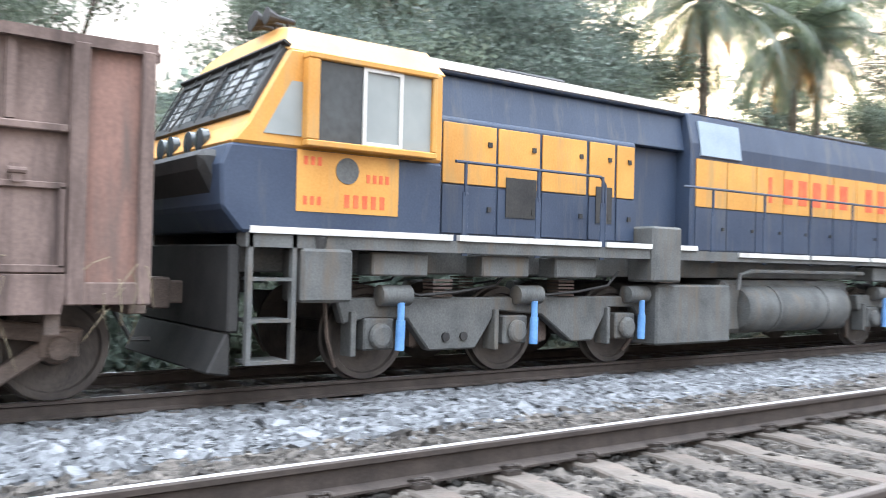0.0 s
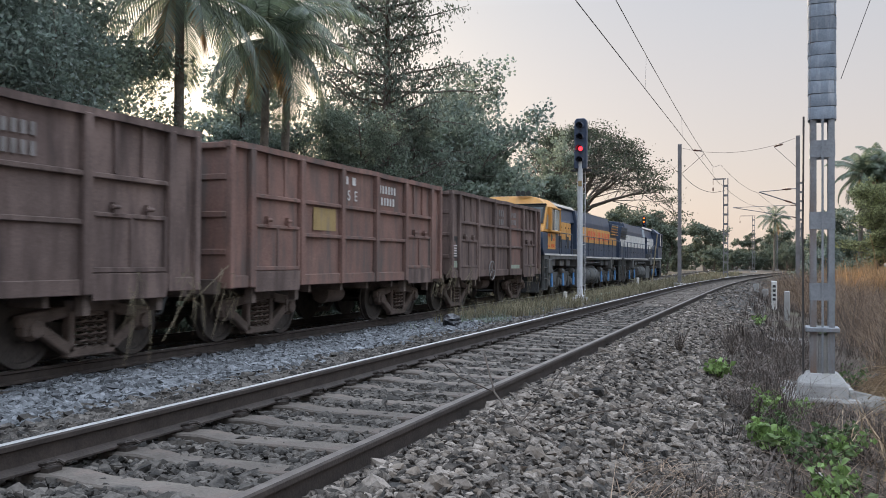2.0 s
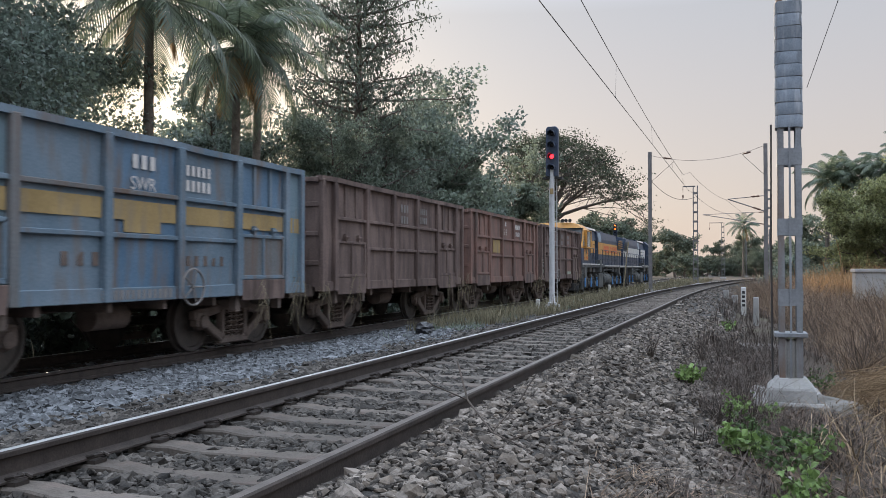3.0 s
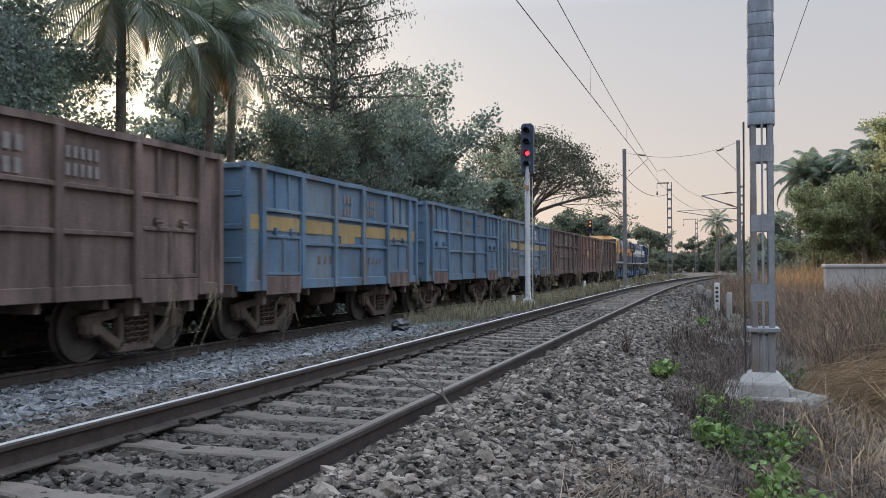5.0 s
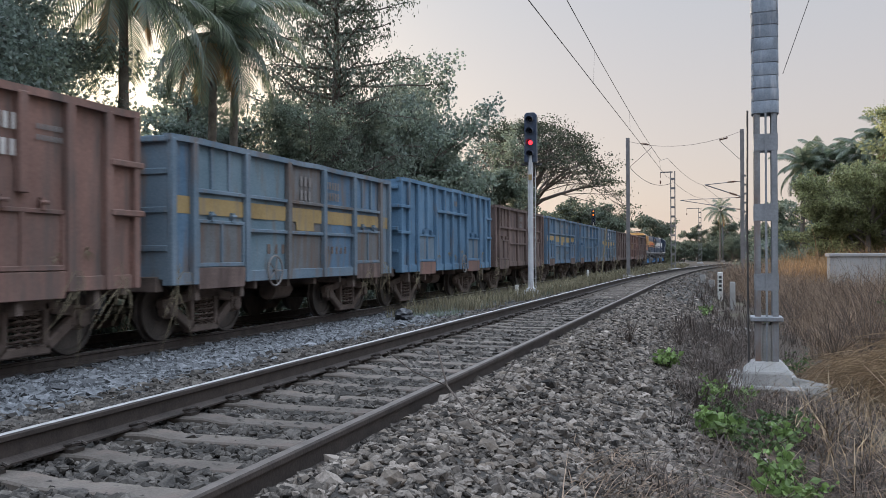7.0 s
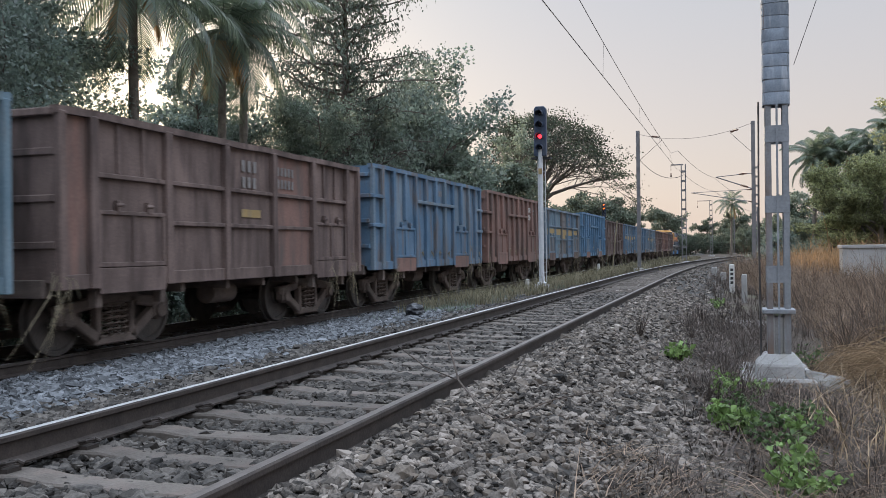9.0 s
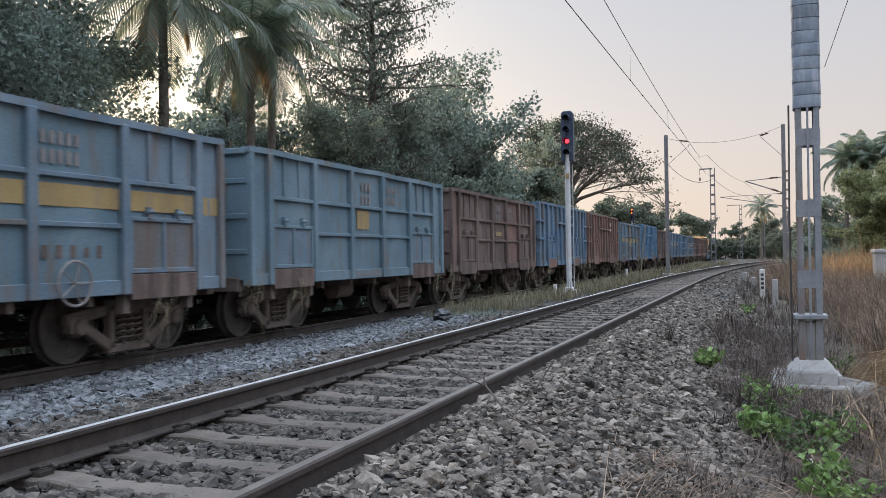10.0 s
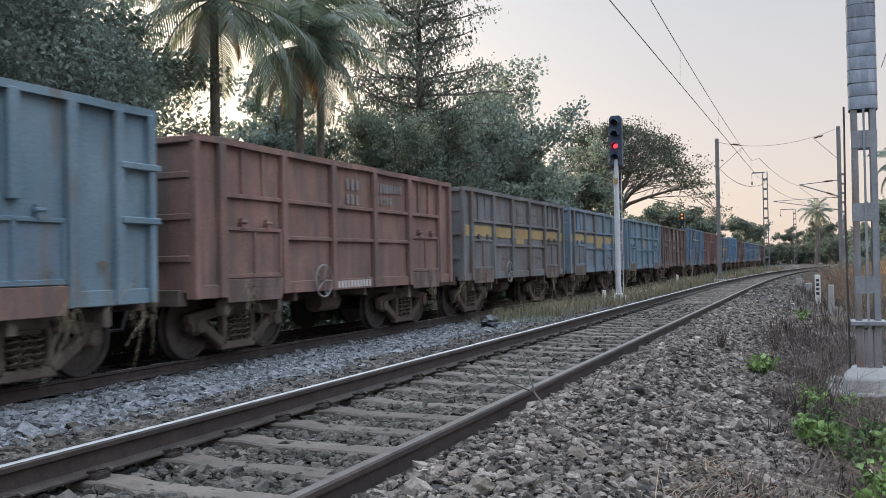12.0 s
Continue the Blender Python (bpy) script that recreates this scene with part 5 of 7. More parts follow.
    b.box(-0.95, 0.95, 6.2, 7.4, 1.62, 3.12)
    part("recess", b, blue, lo, "dark recessed hood section")
    hood(7.4, 15.9, 1.22, 1.12, 1.55, 3.25, 3.76, blue, "engine_hood", "navy blue engine hood")
    hood(15.9, 18.0, 1.22, 1.36, 1.55, 2.75, 3.50, blue, "radiator_hood", "navy blue radiator section with flared top")
    # thin pale strips paint the light that catches the roof shoulders
    for y0, y1, (xa, za), (xb, zb) in ((2.66, 7.38, (1.085, 3.70), (0.985, 3.83)), (7.5, 15.8, (1.115, 3.715), (0.86, 3.77))):
        for s in (-1, 1):
            b = Build()
            b.v += [Vector((s * x, y, z)) for y in (y0, y1) for x, z in ((xa, za), (xb, zb), (xb + 0.012, zb + 0.008), (xa + 0.012, za + 0.008))]
            b.f += [(0, 1, 5, 4), (3, 7, 6, 2), (0, 4, 7, 3), (1, 2, 6, 5), (0, 3, 2, 1), (4, 5, 6, 7)]
            part("roof_edge", b, M_ROOF, lo, "pale highlight strip along the roof shoulder")
    for s in (-1, 1):
        # doors of the low section
        for i, (a, c, dark) in enumerate(((2.80, 3.62, 0), (3.66, 4.35, 0), (4.40, 5.20, 1), (5.26, 5.75, 1), (5.80, 6.15, 1))):
            d = new("hood_door")
            d.parent = lo
            b = Build()
            b.box(s * 1.2, s * 1.225, a, c, 2.32, 3.05)
            part("door_leaf", b, band, d, "", 0.006)
            b = Build()
            b.box(s * 1.2, s * 1.222, a, c, 1.72, 2.30)
            part("door_leaf", b, blue, d, "", 0.006)
            if i in (1, 3):
                b = Build()
                b.box(s * 1.226, s * 1.236, a + 0.12, c - 0.06, 1.95, 2.45)
                part("grille", b, M_BLACK, d, "dark ventilation grille")
            b = Build()
            b.box(s * 1.226, s * 1.245, c - 0.14, c - 0.08, 2.8, 2.86).box(s * 1.226, s * 1.245, c - 0.14, c - 0.08, 2.0, 2.06)
            part("latch", b, M_BLACK, d)
        # long yellow band in panels, with doors
        n = 11
        for i in range(n):
            a, c = 7.5 + i * 0.76, 7.5 + (i + 1) * 0.76
            b = Build()
            b.box(s * 1.22, s * 1.24, a + 0.012, c - 0.012, 2.30, 3.02)
            part("band_panel", b, band, lo)
            b = Build()
            b.box(s * 1.22, s * 1.235, a + 0.012, c - 0.012, 1.65, 2.28)
            part("hood_door", b, blue, lo)
            b = Build()
            b.box(s * 1.236, s * 1.255, c - 0.12, c - 0.07, 1.95, 2.0)
            part("latch", b, M_BLACK, lo)
        b = Build()
        k = len(b.v)
        b.v += [Vector((s * x, y, z)) for x, y, z in ((1.222, 7.6, 3.07), (1.222, 8.6, 3.07), (1.145, 8.6, 3.60), (1.145, 7.6, 3.60))]
        b.v += [p + Vector((s * 0.035, 0, 0.006)) for p in b.v[k:k + 4]]
        b.f += [(k, k + 1, k + 2, k + 3), (k + 4, k + 7, k + 6, k + 5)] + [(k + i, k + (i + 1) % 4, k + 4 + (i + 1) % 4, k + 4 + i) for i in range(4)]
        part("filter_panel", b, M_SKYBLUE, lo, "pale blue grey filter panel")
        if livery == "yellow":
            yy = 9.35
            for i in range(15):
                if i != 6:
                    b = Build()
                    b.box(s * 1.241, s * 1.246, yy, yy + (0.10 if i in (0, 9) else 0.25), 2.46, 2.88)
                    part("marking", b, M_REDLETTER, lo, "plain red painted bar")
                yy += 0.43
        b = Build()
        for i in range(4):
            b.box(s * 1.28, s * 1.36, 16.0, 17.9, 2.86 + i * 0.15, 2.90 + i * 0.15)
        part("louvre", b, M_YELLOW if livery == "yellow" else M_GREYSTEEL, lo, "radiator louvres")
        b = Build()
        b.box(s * 1.23, s * 1.25, 15.95, 17.95, 2.30, 2.70)
        part("band_panel", b, band, lo)
        # handrails
        for y in (2.95, 4.1, 5.25, 7.6, 8.9, 10.2, 11.5, 12.8, 14.1, 15.4, 16.7, 18.0):
            b = Build()
            b.box(s * (W - 0.05), s * (W - 0.03), y - 0.04, y + 0.04, 1.45, 2.2)
            b.tube([(s * (W - 0.04), y, 2.15), (s * (W - 0.04), y, 2.55)], 0.022, 6)
            part("handrail_post", b, blue, lo, "", 0.004)
        for a, c in ((2.8, 5.3), (6.9, 18.05)):
            b = Build()
            b.tube([(s * (W - 0.04), a, 2.55), (s * (W - 0.04), c - 0.1, 2.55), (s * (W - 0.04), c, 2.45), (s * (W - 0.04), c, 1.6)], 0.02, 6)
            part("handrail", b, blue, lo)
        # steps at both ends
        for e, y0 in ((0, 0.25), (1, L - 0.75)):
            for yy in (y0, y0 + 0.48):
                b = Build()
                b.box(s * (W - 0.10), s * (W - 0.02), yy, yy + 0.05, 0.30, 1.62)
                part("step_upright", b, M_GREYSTEEL, lo)
            for z in (0.30, 0.72, 1.14):
                b = Build()
                b.box(s * (W - 0.42), s * (W - 0.022), y0 + 0.05, y0 + 0.48, z, z + 0.035)
                part("step_tread", b, M_GREYSTEEL, lo)
        for a, c, zb, zt in ((0.82, 1.42, 0.92, 1.48), (6.2, 6.82, 1.16, 1.94), (14.6, 15.0, 1.0, 1.6)):
            b = Build()
            b.box(s * (W - 0.45), s * (W + 0.03), a, c, zb, zt)
            part("sand_box", b, M_GREYSTEEL, lo, "grey steel box", 0.03)
        b = Build()
        b.lathe([(0, 0.10), (0.14, 0.11), (0.2, 0.06)], (s * (W - 0.1), 1.05, 1.46), (0, 0, 1), 12)
        part("filler", b, M_BLACK, lo)
        for y in (1.75, 3.3, 4.5, 12.4, 13.8):
            b = Build()
            b.box(s * (W - 0.5), s * (W - 0.12), y, y + 0.75, 1.20, 1.46)
            part("equipment_box", b, M_GREYSTEEL, lo, "", 0.02)
    # plough and couplers
    for e, y0 in ((-1, 0.15), (1, L - 0.15)):
        b = Build()
        b.prism([(y0, 0.18), (y0 + e * 0.25, 0.22), (y0 + e * 0.05, 0.62), (y0, 0.62)], -1.35, 1.35)
        part("plough", b, M_BLACK, lo, "", 0.02)
        b = Build()
        b.box(-1.4, 1.4, y0 - 0.06, y0 + 0.06, 0.62, 1.5)
        part("end_plate", b, M_BLACK, lo, "", 0.02)
        b = Build()
        b.box(-0.12, 0.12, y0, y0 + e * 0.4, 0.85, 1.1).box(-0.2, 0.2, y0 + e * 0.22, y0 + e * 0.42, 0.8, 1.14)
        part("coupler", b, M_BOGIE, lo, "", 0.02)
    # tank and reservoir
    b = Build()
    b.box(-1.42, 1.42, 6.45, 8.15, 0.26, 1.12)
    part("battery_box", b, M_GREYSTEEL, lo, "", 0.03)
    b = Build()
    b.box(-1.2, 1.2, 8.25, 11.9, 0.35, 1.2)
    part("fuel_tank", b, M_GREYSTEEL, lo, "", 0.08)
    for s in (-1, 1):
        b = Build()
        b.lathe([(0, 0.1), (0.06, 0.33), (0.14, 0.385), (2.9, 0.385), (2.98, 0.33), (3.04, 0.1)], (s * 1.08, 8.62, 0.74), (0, 1, 0), 22)
        part("air_reservoir", b, M_GREYSTEEL, lo, "grey cylindrical air reservoir", smooth=True)
        for y in (9.4, 10.8):
            b = Build()
            b.lathe([(0, 0.40), (0.06, 0.40)], (s * 1.08, y, 0.74), (0, 1, 0), 22)
            part("strap", b, M_GREYSTEEL, lo)
        b = Build()
        b.tube([(s * 1.4, 8.35, 1.05), (s * 1.4, 8.4, 1.28), (s * 1.4, 8.7, 1.34), (s * 1.4, 12.0, 1.34)], 0.035, 7)
        part("pipe", b, M_GREYSTEEL, lo)
    # bogies
    for base in (1.97, 12.75):
        for s in (-1, 1):
            x0, x1 = s * 1.02, s * 1.18
            y = base
            b = Build()
            b.prism([(y - 0.55, 0.95), (y + 4.55, 0.95), (y + 4.62, 0.55), (y + 4.50, 0.50), (y + 4.25, 0.80), (y + 3.75, 0.80), (y + 3.45, 0.35), (y + 3.05, 0.35), (y + 2.5, 0.72), (y + 1.75, 0.78), (y + 1.42, 0.32),
                     (y + 0.72, 0.32), (y + 0.40, 0.70), (y - 0.10, 0.72), (y - 0.45, 0.66)], x0, x1)
            part("bogie_frame", b, M_GREYSTEEL, lo, "cast grey bogie side frame", 0.02)
            for yy in (y + 0.95, y + 1.22):
                b = Build()
                b.lathe([(0, 0.055), (0.03, 0.055), (0.031, 0.02)], (s * 1.18, yy, 0.48), (s, 0, 0), 12)
                part("boss", b, M_BLACK, lo)
            for i, yy in enumerate((y, y + 2.03, y + 4.06)):
                b = Build()
                b.box(s * 1.0, s * 1.22, yy - 0.2, yy + 0.2, 0.36, 0.72).lathe([(0, 0.15), (0.06, 0.15), (0.08, 0.1)], (s * 1.22, yy, 0.52), (s, 0, 0), 14)
                part("axle_box", b, M_GREYSTEEL, lo, "", 0.02)
                b = Build()
                b.tube([(s * 1.32, yy + 0.22, 0.90), (s * 1.32, yy + 0.22, 0.70)], 0.042, 10)
                b.tube([(s * 1.32, yy + 0.22, 0.70), (s * 1.32, yy + 0.21, 0.36)], 0.055, 10)
                part("damper", b, M_DAMPER, lo, "bright blue damper", smooth=True)
                b = Build()
                b.lathe([(0, 0.05), (0.02, 0.12), (0.42, 0.12), (0.44, 0.05)], (s * 1.24, yy - 0.05, 0.98), (0, 1, 0), 14)
                part("brake_cylinder", b, M_GREYSTEEL, lo, smooth=True)
                for o in (0.75,):
                    b = Build()
                    for q in range(5):
                        b.box(s * 0.98, s * 1.2, yy + o, yy + o + 0.28, 0.96 + q * 0.045, 0.985 + q * 0.045)
                    part("rubber_spring", b, M_BOGIE, lo, "stacked rubber spring")
        for s in (-1, 1):
            for yy in (base + 0.62, base + 1.42, base + 2.65, base + 3.45):
                b = Build()
                b.beam((s * 0.9, yy, 0.86), (s * 0.9, yy + 0.04, 0.34), 0.10, 0.05)
                b.box(s * 0.80, s * 0.98, yy - 0.05, yy + 0.12, 0.36, 0.62)
                part("brake_block", b, M_BOGIE, lo)
            for k, yy in enumerate((base - 0.62, base + 4.55)):
                b = Build()
                b.tube([(s * 1.05, yy, 1.0), (s * 1.02, yy + 0.06, 0.5), (s * 0.92, yy + (0.22 if k == 0 else -0.22), 0.16)], 0.025, 6)
                part("sand_pipe", b, M_BOGIE, lo)
            for yy in (base + 0.2, base + 2.2):
                b = Build()
                b.tube([(s * 1.2, yy, 1.06), (s * 1.26, yy + 0.3, 0.98), (s * 1.24, yy + 0.9, 1.02), (s * 1.2, yy + 1.5, 1.1), (s * 1.22, yy + 1.7, 1.3)], 0.018, 6)
                part("hose", b, M_BLACK, lo)
            for yy in (base - 0.1, base + 1.95, base + 3.95):
                b = Build()
                b.box(s * 1.0, s * 1.24, yy - 0.28, yy - 0.21, 0.30, 0.80)
                part("pedestal", b, M_GREYSTEEL, lo, "", 0.01)
        for yy in (base, base + 2.03, base + 4.06):
            wheelset(lo, yy, 0.53)
    # roof details
    for x, y in ((0.55, 1.0), (0.75, 1.05), (0.35, 1.05)):
        b = Build()
        b.lathe([(0, 0.03), (0.2, 0.04), (0.34, 0.10), (0.345, 0.085)], (x, y, 4.0), (0, -1, 0.05), 12)
        b.tube([(x, y - 0.08, 3.88), (x, y - 0.08, 4.0)], 0.02, 6)
        part("horn", b, M_BLACK, lo)
    for w, y0, y1, z0, z1 in ((0.35, 9.2, 10.4, 3.8, 3.96), (0.6, 12.0, 13.6, 3.8, 3.92), (0.8, 4.0, 5.2, 3.82, 3.94)):
        b = Build()
        b.box(-w, w, y0, y1, z0, z1)
        part("roof_hatch", b, M_BLACK, lo, "", 0.03)
    return lo


loco_a = locomotive("yellow")
tagged(loco_a, "navy and yellow diesel locomotive with dusty grey bogies")
loco_b = locomotive("white")
tagged(loco_b, "navy and white diesel locomotive leading the train")


def motions():
    times = [i * 0.5 for i in range(25)]
    for n, wg in enumerate(TRAIN):
        walk(wg, [(t, pose(FAR_C, train_front(t) - PITCH * n - 4.73, FAR_RAIL)) for t in times])
    walk(loco_a, [(t, pose(FAR_C, train_front(t) + 0.72, FAR_RAIL)) for t in times])
    walk(loco_b, [(t, pose(FAR_C, train_front(t) + 38.0, FAR_RAIL, 0, 0, 180)) for t in times])
    beat = [i / FPS for i in range(361)]
    for car, way in [(w, 1) for w in TRAIN] + [(loco_a, 1), (loco_b, -1)]:
        for ws in car.children:
            if ws.name.split(".")[0] == "wheelset":
                y, r = ws.location.y, ws.location.z
                walk(ws, [(t, pose(0, y, r, -way * math.degrees((train_front(t) - 2.6) / r))) for t in beat])


# ---- trees and plants ----
def leaf_mesh(name, spots, size, seed, droop=0.0, ratio=0.45, mat=None):
    """Small folded leaves, two faces each, at the given spots with random turns."""
    rng = np.random.default_rng(seed)
    n = len(spots)
    base = np.array([[0, 0, 0], [ratio, 0.45, 0.10], [0, 1.0, 0.0], [-ratio, 0.45, 0.10]]) - np.array([0, 0.5, 0])
    turns = random_turns(rng, n)
    s = size * rng.uniform(0.6, 1.35, (n, 1, 1))
    pts = np.einsum("nij,kj->nki", turns, base) * s
    if droop:
        pts[:, :, 2] *= 1 + droop
        pts[:, :, :2] *= 1 - 0.4 * droop
    v = (pts + np.asarray(spots)[:, None, :]).reshape(-1, 3)
    f = np.array([0, 1, 2, 0, 2, 3])
    fl = (f[None] + (np.arange(n) * 4)[:, None]).ravel()
    me = array_mesh(name, v, fl, 3)
    if mat:
        me.materials.append(mat)
    return me


def grow(rnd, b, p, d, length, r, depth, spec, tips):
    """One limb with its side limbs; notes the places of foliage."""
    n = 5 if depth > 1 else 4
    pts, radii = [p.copy()], [r]
    q, dirn = p.copy(), d.normalized()
    for i in range(n):
        dirn = (dirn + Vector((rnd.gauss(0, 1), rnd.gauss(0, 1), rnd.gauss(0, 1))) * spec["wander"] + Vector((0, 0, spec["lift"][depth]))).normalized()
        q = q + dirn * (length / n)
        pts.append(q.copy())
        radii.append(r * (1 - 0.6 * (i + 1) / n))
    b.tube(pts, radii, 7 if depth > 1 else 5 if depth == 1 else 4, False)
    if depth <= spec["leafy"]:
        for i in range(1, n + 1):
            if depth == 0 or i > n // 2:
                tips.append(pts[i])
    if depth == 0:
        return
    kids = spec["kids"][depth]
    for k in range(kids):
        u = spec["bare"][depth] + (1 - spec["bare"][depth]) * (k + rnd.random()) / kids
        i = min(n - 1, int(u * n))
        at = pts[i].lerp(pts[i + 1], u * n - i)
        az = rnd.uniform(0, 2 * math.pi) if depth > 1 else rnd.uniform(0, 2 * math.pi)
        side = Vector((math.cos(az), math.sin(az), 0))
        axis = dirn if depth < spec["levels"] else Vector((0, 0, 1))
        side = (side - axis * side.dot(axis))
        if side.length < 0.05:
            side = axis.orthogonal()
        side.normalize()
        spread = radians(rnd.uniform(*spec["angle"][depth]))
        nd = axis * math.cos(spread) + side * math.sin(spread)
        taper = 1.0 - spec["cone"] * u if depth == spec["levels"] else 1.0
        grow(rnd, b, at, nd, length * spec["ratio"][depth] * rnd.uniform(0.75, 1.2) * taper, r * 0.45 * (1 - 0.4 * u), depth - 1, spec, tips)


def tree_meshes(seed, spec, mat, bark=None):
    rnd = random.Random(seed)
    b, tips = Build(), []
    grow(rnd, b, Vector((0, 0, -0.3)), Vector((spec.get("lean", 0.03), 0.02, 1)), spec["height"], spec["girth"], spec["levels"], spec, tips)
    wood = bpy.data.meshes.new("limbs")
    wood.from_pydata([tuple(p) for p in b.v], [], b.f)
    wood.materials.append(bark or M_BARK)
    rng = np.random.default_rng(seed)
    tips = np.array([tuple(p) for p in tips])
    per = spec["leaves"]
    spots = np.repeat(tips, per, axis=0)
    ball = rng.normal(size=spots.shape)
    ball *= (rng.random((len(spots), 1)) ** 0.4) / np.linalg.norm(ball, axis=1)[:, None]
    spots = spots + ball * np.array([spec["clump"], spec["clump"], spec["clump"] * spec["flat"]])
    spots = spots[spots[:, 2] > spec.get("clear", 0.4)]
    return wood, leaf_mesh("foliage", spots, spec["leaf"], seed + 1, spec.get("droop", 0), spec.get("leaf_ratio", 0.45), mat)


def tree_thing(meshes, label, group, m, name="tree"):
    tr = thing(name, label, "tree", group, m=m)
    part("trunk", meshes[0], M_BARK, tr, "bare trunk and limbs")
    part("crown", meshes[1], M_LEAF, tr)
    return tr


DENSE = dict(height=6.5, girth=0.26, levels=3, kids=(0, 5, 6, 9), bare=(0, 0.2, 0.2, 0.22), angle=((0, 0), (30, 70), (30, 70), (30, 75)), ratio=(0, 0.5, 0.55, 0.62),
             wander=0.14, lift=(0, 0.02, 0.05, 0.03), leafy=1, leaves=11, clump=0.62, flat=0.75, leaf=0.27, cone=0.25)
AIRY = dict(DENSE, height=8.5, kids=(0, 5, 5, 8), leaves=17, clump=0.5, leaf=0.19, bare=(0, 0.2, 0.25, 0.35), cone=0.35)
FAR = dict(DENSE, kids=(0, 2, 4, 7), leaves=7, leaf=0.62, clump=0.8)
BUSH = dict(height=1.6, girth=0.06, levels=2, kids=(0, 6, 12), bare=(0, 0.1, 0.05), angle=((0, 0), (30, 80), (20, 80)), ratio=(0, 0.55, 0.9),
            wander=0.2, lift=(0, 0.02, 0.05), leafy=1, leaves=22, clump=0.45, flat=0.8, leaf=0.15, cone=0.2, clear=0.0)

fine_a, fine_b = tree_meshes(31, dict(DENSE, leaves=64, leaf=0.10, leaf_ratio=0.36), M_LEAF), tree_meshes(32, dict(DENSE, leaves=64, leaf=0.10, leaf_ratio=0.36, height=7.2, lean=-0.08), M_LEAF2)
mid_a, mid_b = tree_meshes(45, dict(DENSE, leaves=16, leaf=0.20, clump=0.55, leaf_ratio=0.4), M_LEAF), tree_meshes(46, dict(DENSE, leaves=15, leaf=0.21, clump=0.6, leaf_ratio=0.4, height=7.2, lean=-0.08), M_LEAF2)
dense_a, dense_b = tree_meshes(31, DENSE, M_LEAF), tree_meshes(32, dict(DENSE, height=7.2, lean=-0.08), M_LEAF2)
airy_a, airy_b = tree_meshes(33, AIRY, M_LEAF2), tree_meshes(34, dict(AIRY, lean=0.1, leaves=15), M_LEAF)


def kapok_meshes(seed, H):
    """A dead straight trunk with tiers of level branches, twigs and sparse hanging leaves."""
    rnd, rng = random.Random(seed), np.random.default_rng(seed)
    b, tips = Build(), []
    b.tube([(0, 0, -0.4), (0.03, 0.02, H * 0.3), (0.0, -0.02, H * 0.6), (0.04, 0.0, H)], [0.30, 0.25, 0.19, 0.03], 10, False)
    z, turn = 3.2, 0.0
    while z < H - 0.6:
        u = z / H
        reach = (3.9 if u < 0.62 else 3.9 - 6.2 * (u - 0.62)) * (0.75 if u < 0.3 else 1)
        for k in range(5):
            az = turn + k * 1.2566 + rnd.uniform(-0.3, 0.3)
            ln = reach * rnd.uniform(0.6, 1.25) * (1.3 if k == 0 else 1)
            out = Vector((math.cos(az), math.sin(az), 0))
            rise = rnd.uniform(-0.05, 0.42)
            line = [Vector((0, 0, z + rnd.uniform(-0.15, 0.15)))]
            for i in range(1, 6):
                line.append(line[0] + out * (ln * i / 5) + Vector((rnd.gauss(0, 0.05), rnd.gauss(0, 0.05), rise * ln * (i / 5) ** 1.2 + rnd.gauss(0, 0.04))))
            b.tube(line, [0.07, 0.06, 0.05, 0.04, 0.028, 0.012], 5, False)
            for j in range(16):
                t = rnd.uniform(0.12, 1.0)
                i = min(4, int(t * 5))
                at = line[i].lerp(line[i + 1], t * 5 - i)
                side = out.cross(Vector((0, 0, 1))) * rnd.choice((-1, 1))
                d = (out * rnd.uniform(0.2, 0.9) + side * rnd.uniform(0.3, 1.0) + Vector((0, 0, rnd.uniform(-0.35, 0.6)))).normalized() * rnd.uniform(0.35, 0.95)
                mid = at + d * 0.55
                end = at + d + Vector((0, 0, rnd.uniform(-0.22, 0.06)))
                b.tube([at, mid, end], [0.02, 0.014, 0.006], 3, False)
                dense = 1 if t < 0.55 else rnd.random() < 0.7
                if dense:
                    tips += [tuple(mid), tuple(end), tuple(at.lerp(end, 0.8))]
        z += rnd.uniform(0.55, 0.95)
        turn += 0.7
    wood = bpy.data.meshes.new("limbs")
    wood.from_pydata([tuple(p) for p in b.v], [], b.f)
    wood.materials.append(M_BARK)
    spots = np.repeat(np.array(tips), 6, axis=0)
    spots = spots + rng.normal(size=spots.shape) * np.array([0.20, 0.20, 0.24]) - np.array([0, 0, 0.08])
    return wood, leaf_mesh("foliage", spots, 0.17, seed, 0.5, 0.24, M_NEEDLE)


kapok = kapok_meshes(35, 16.5)


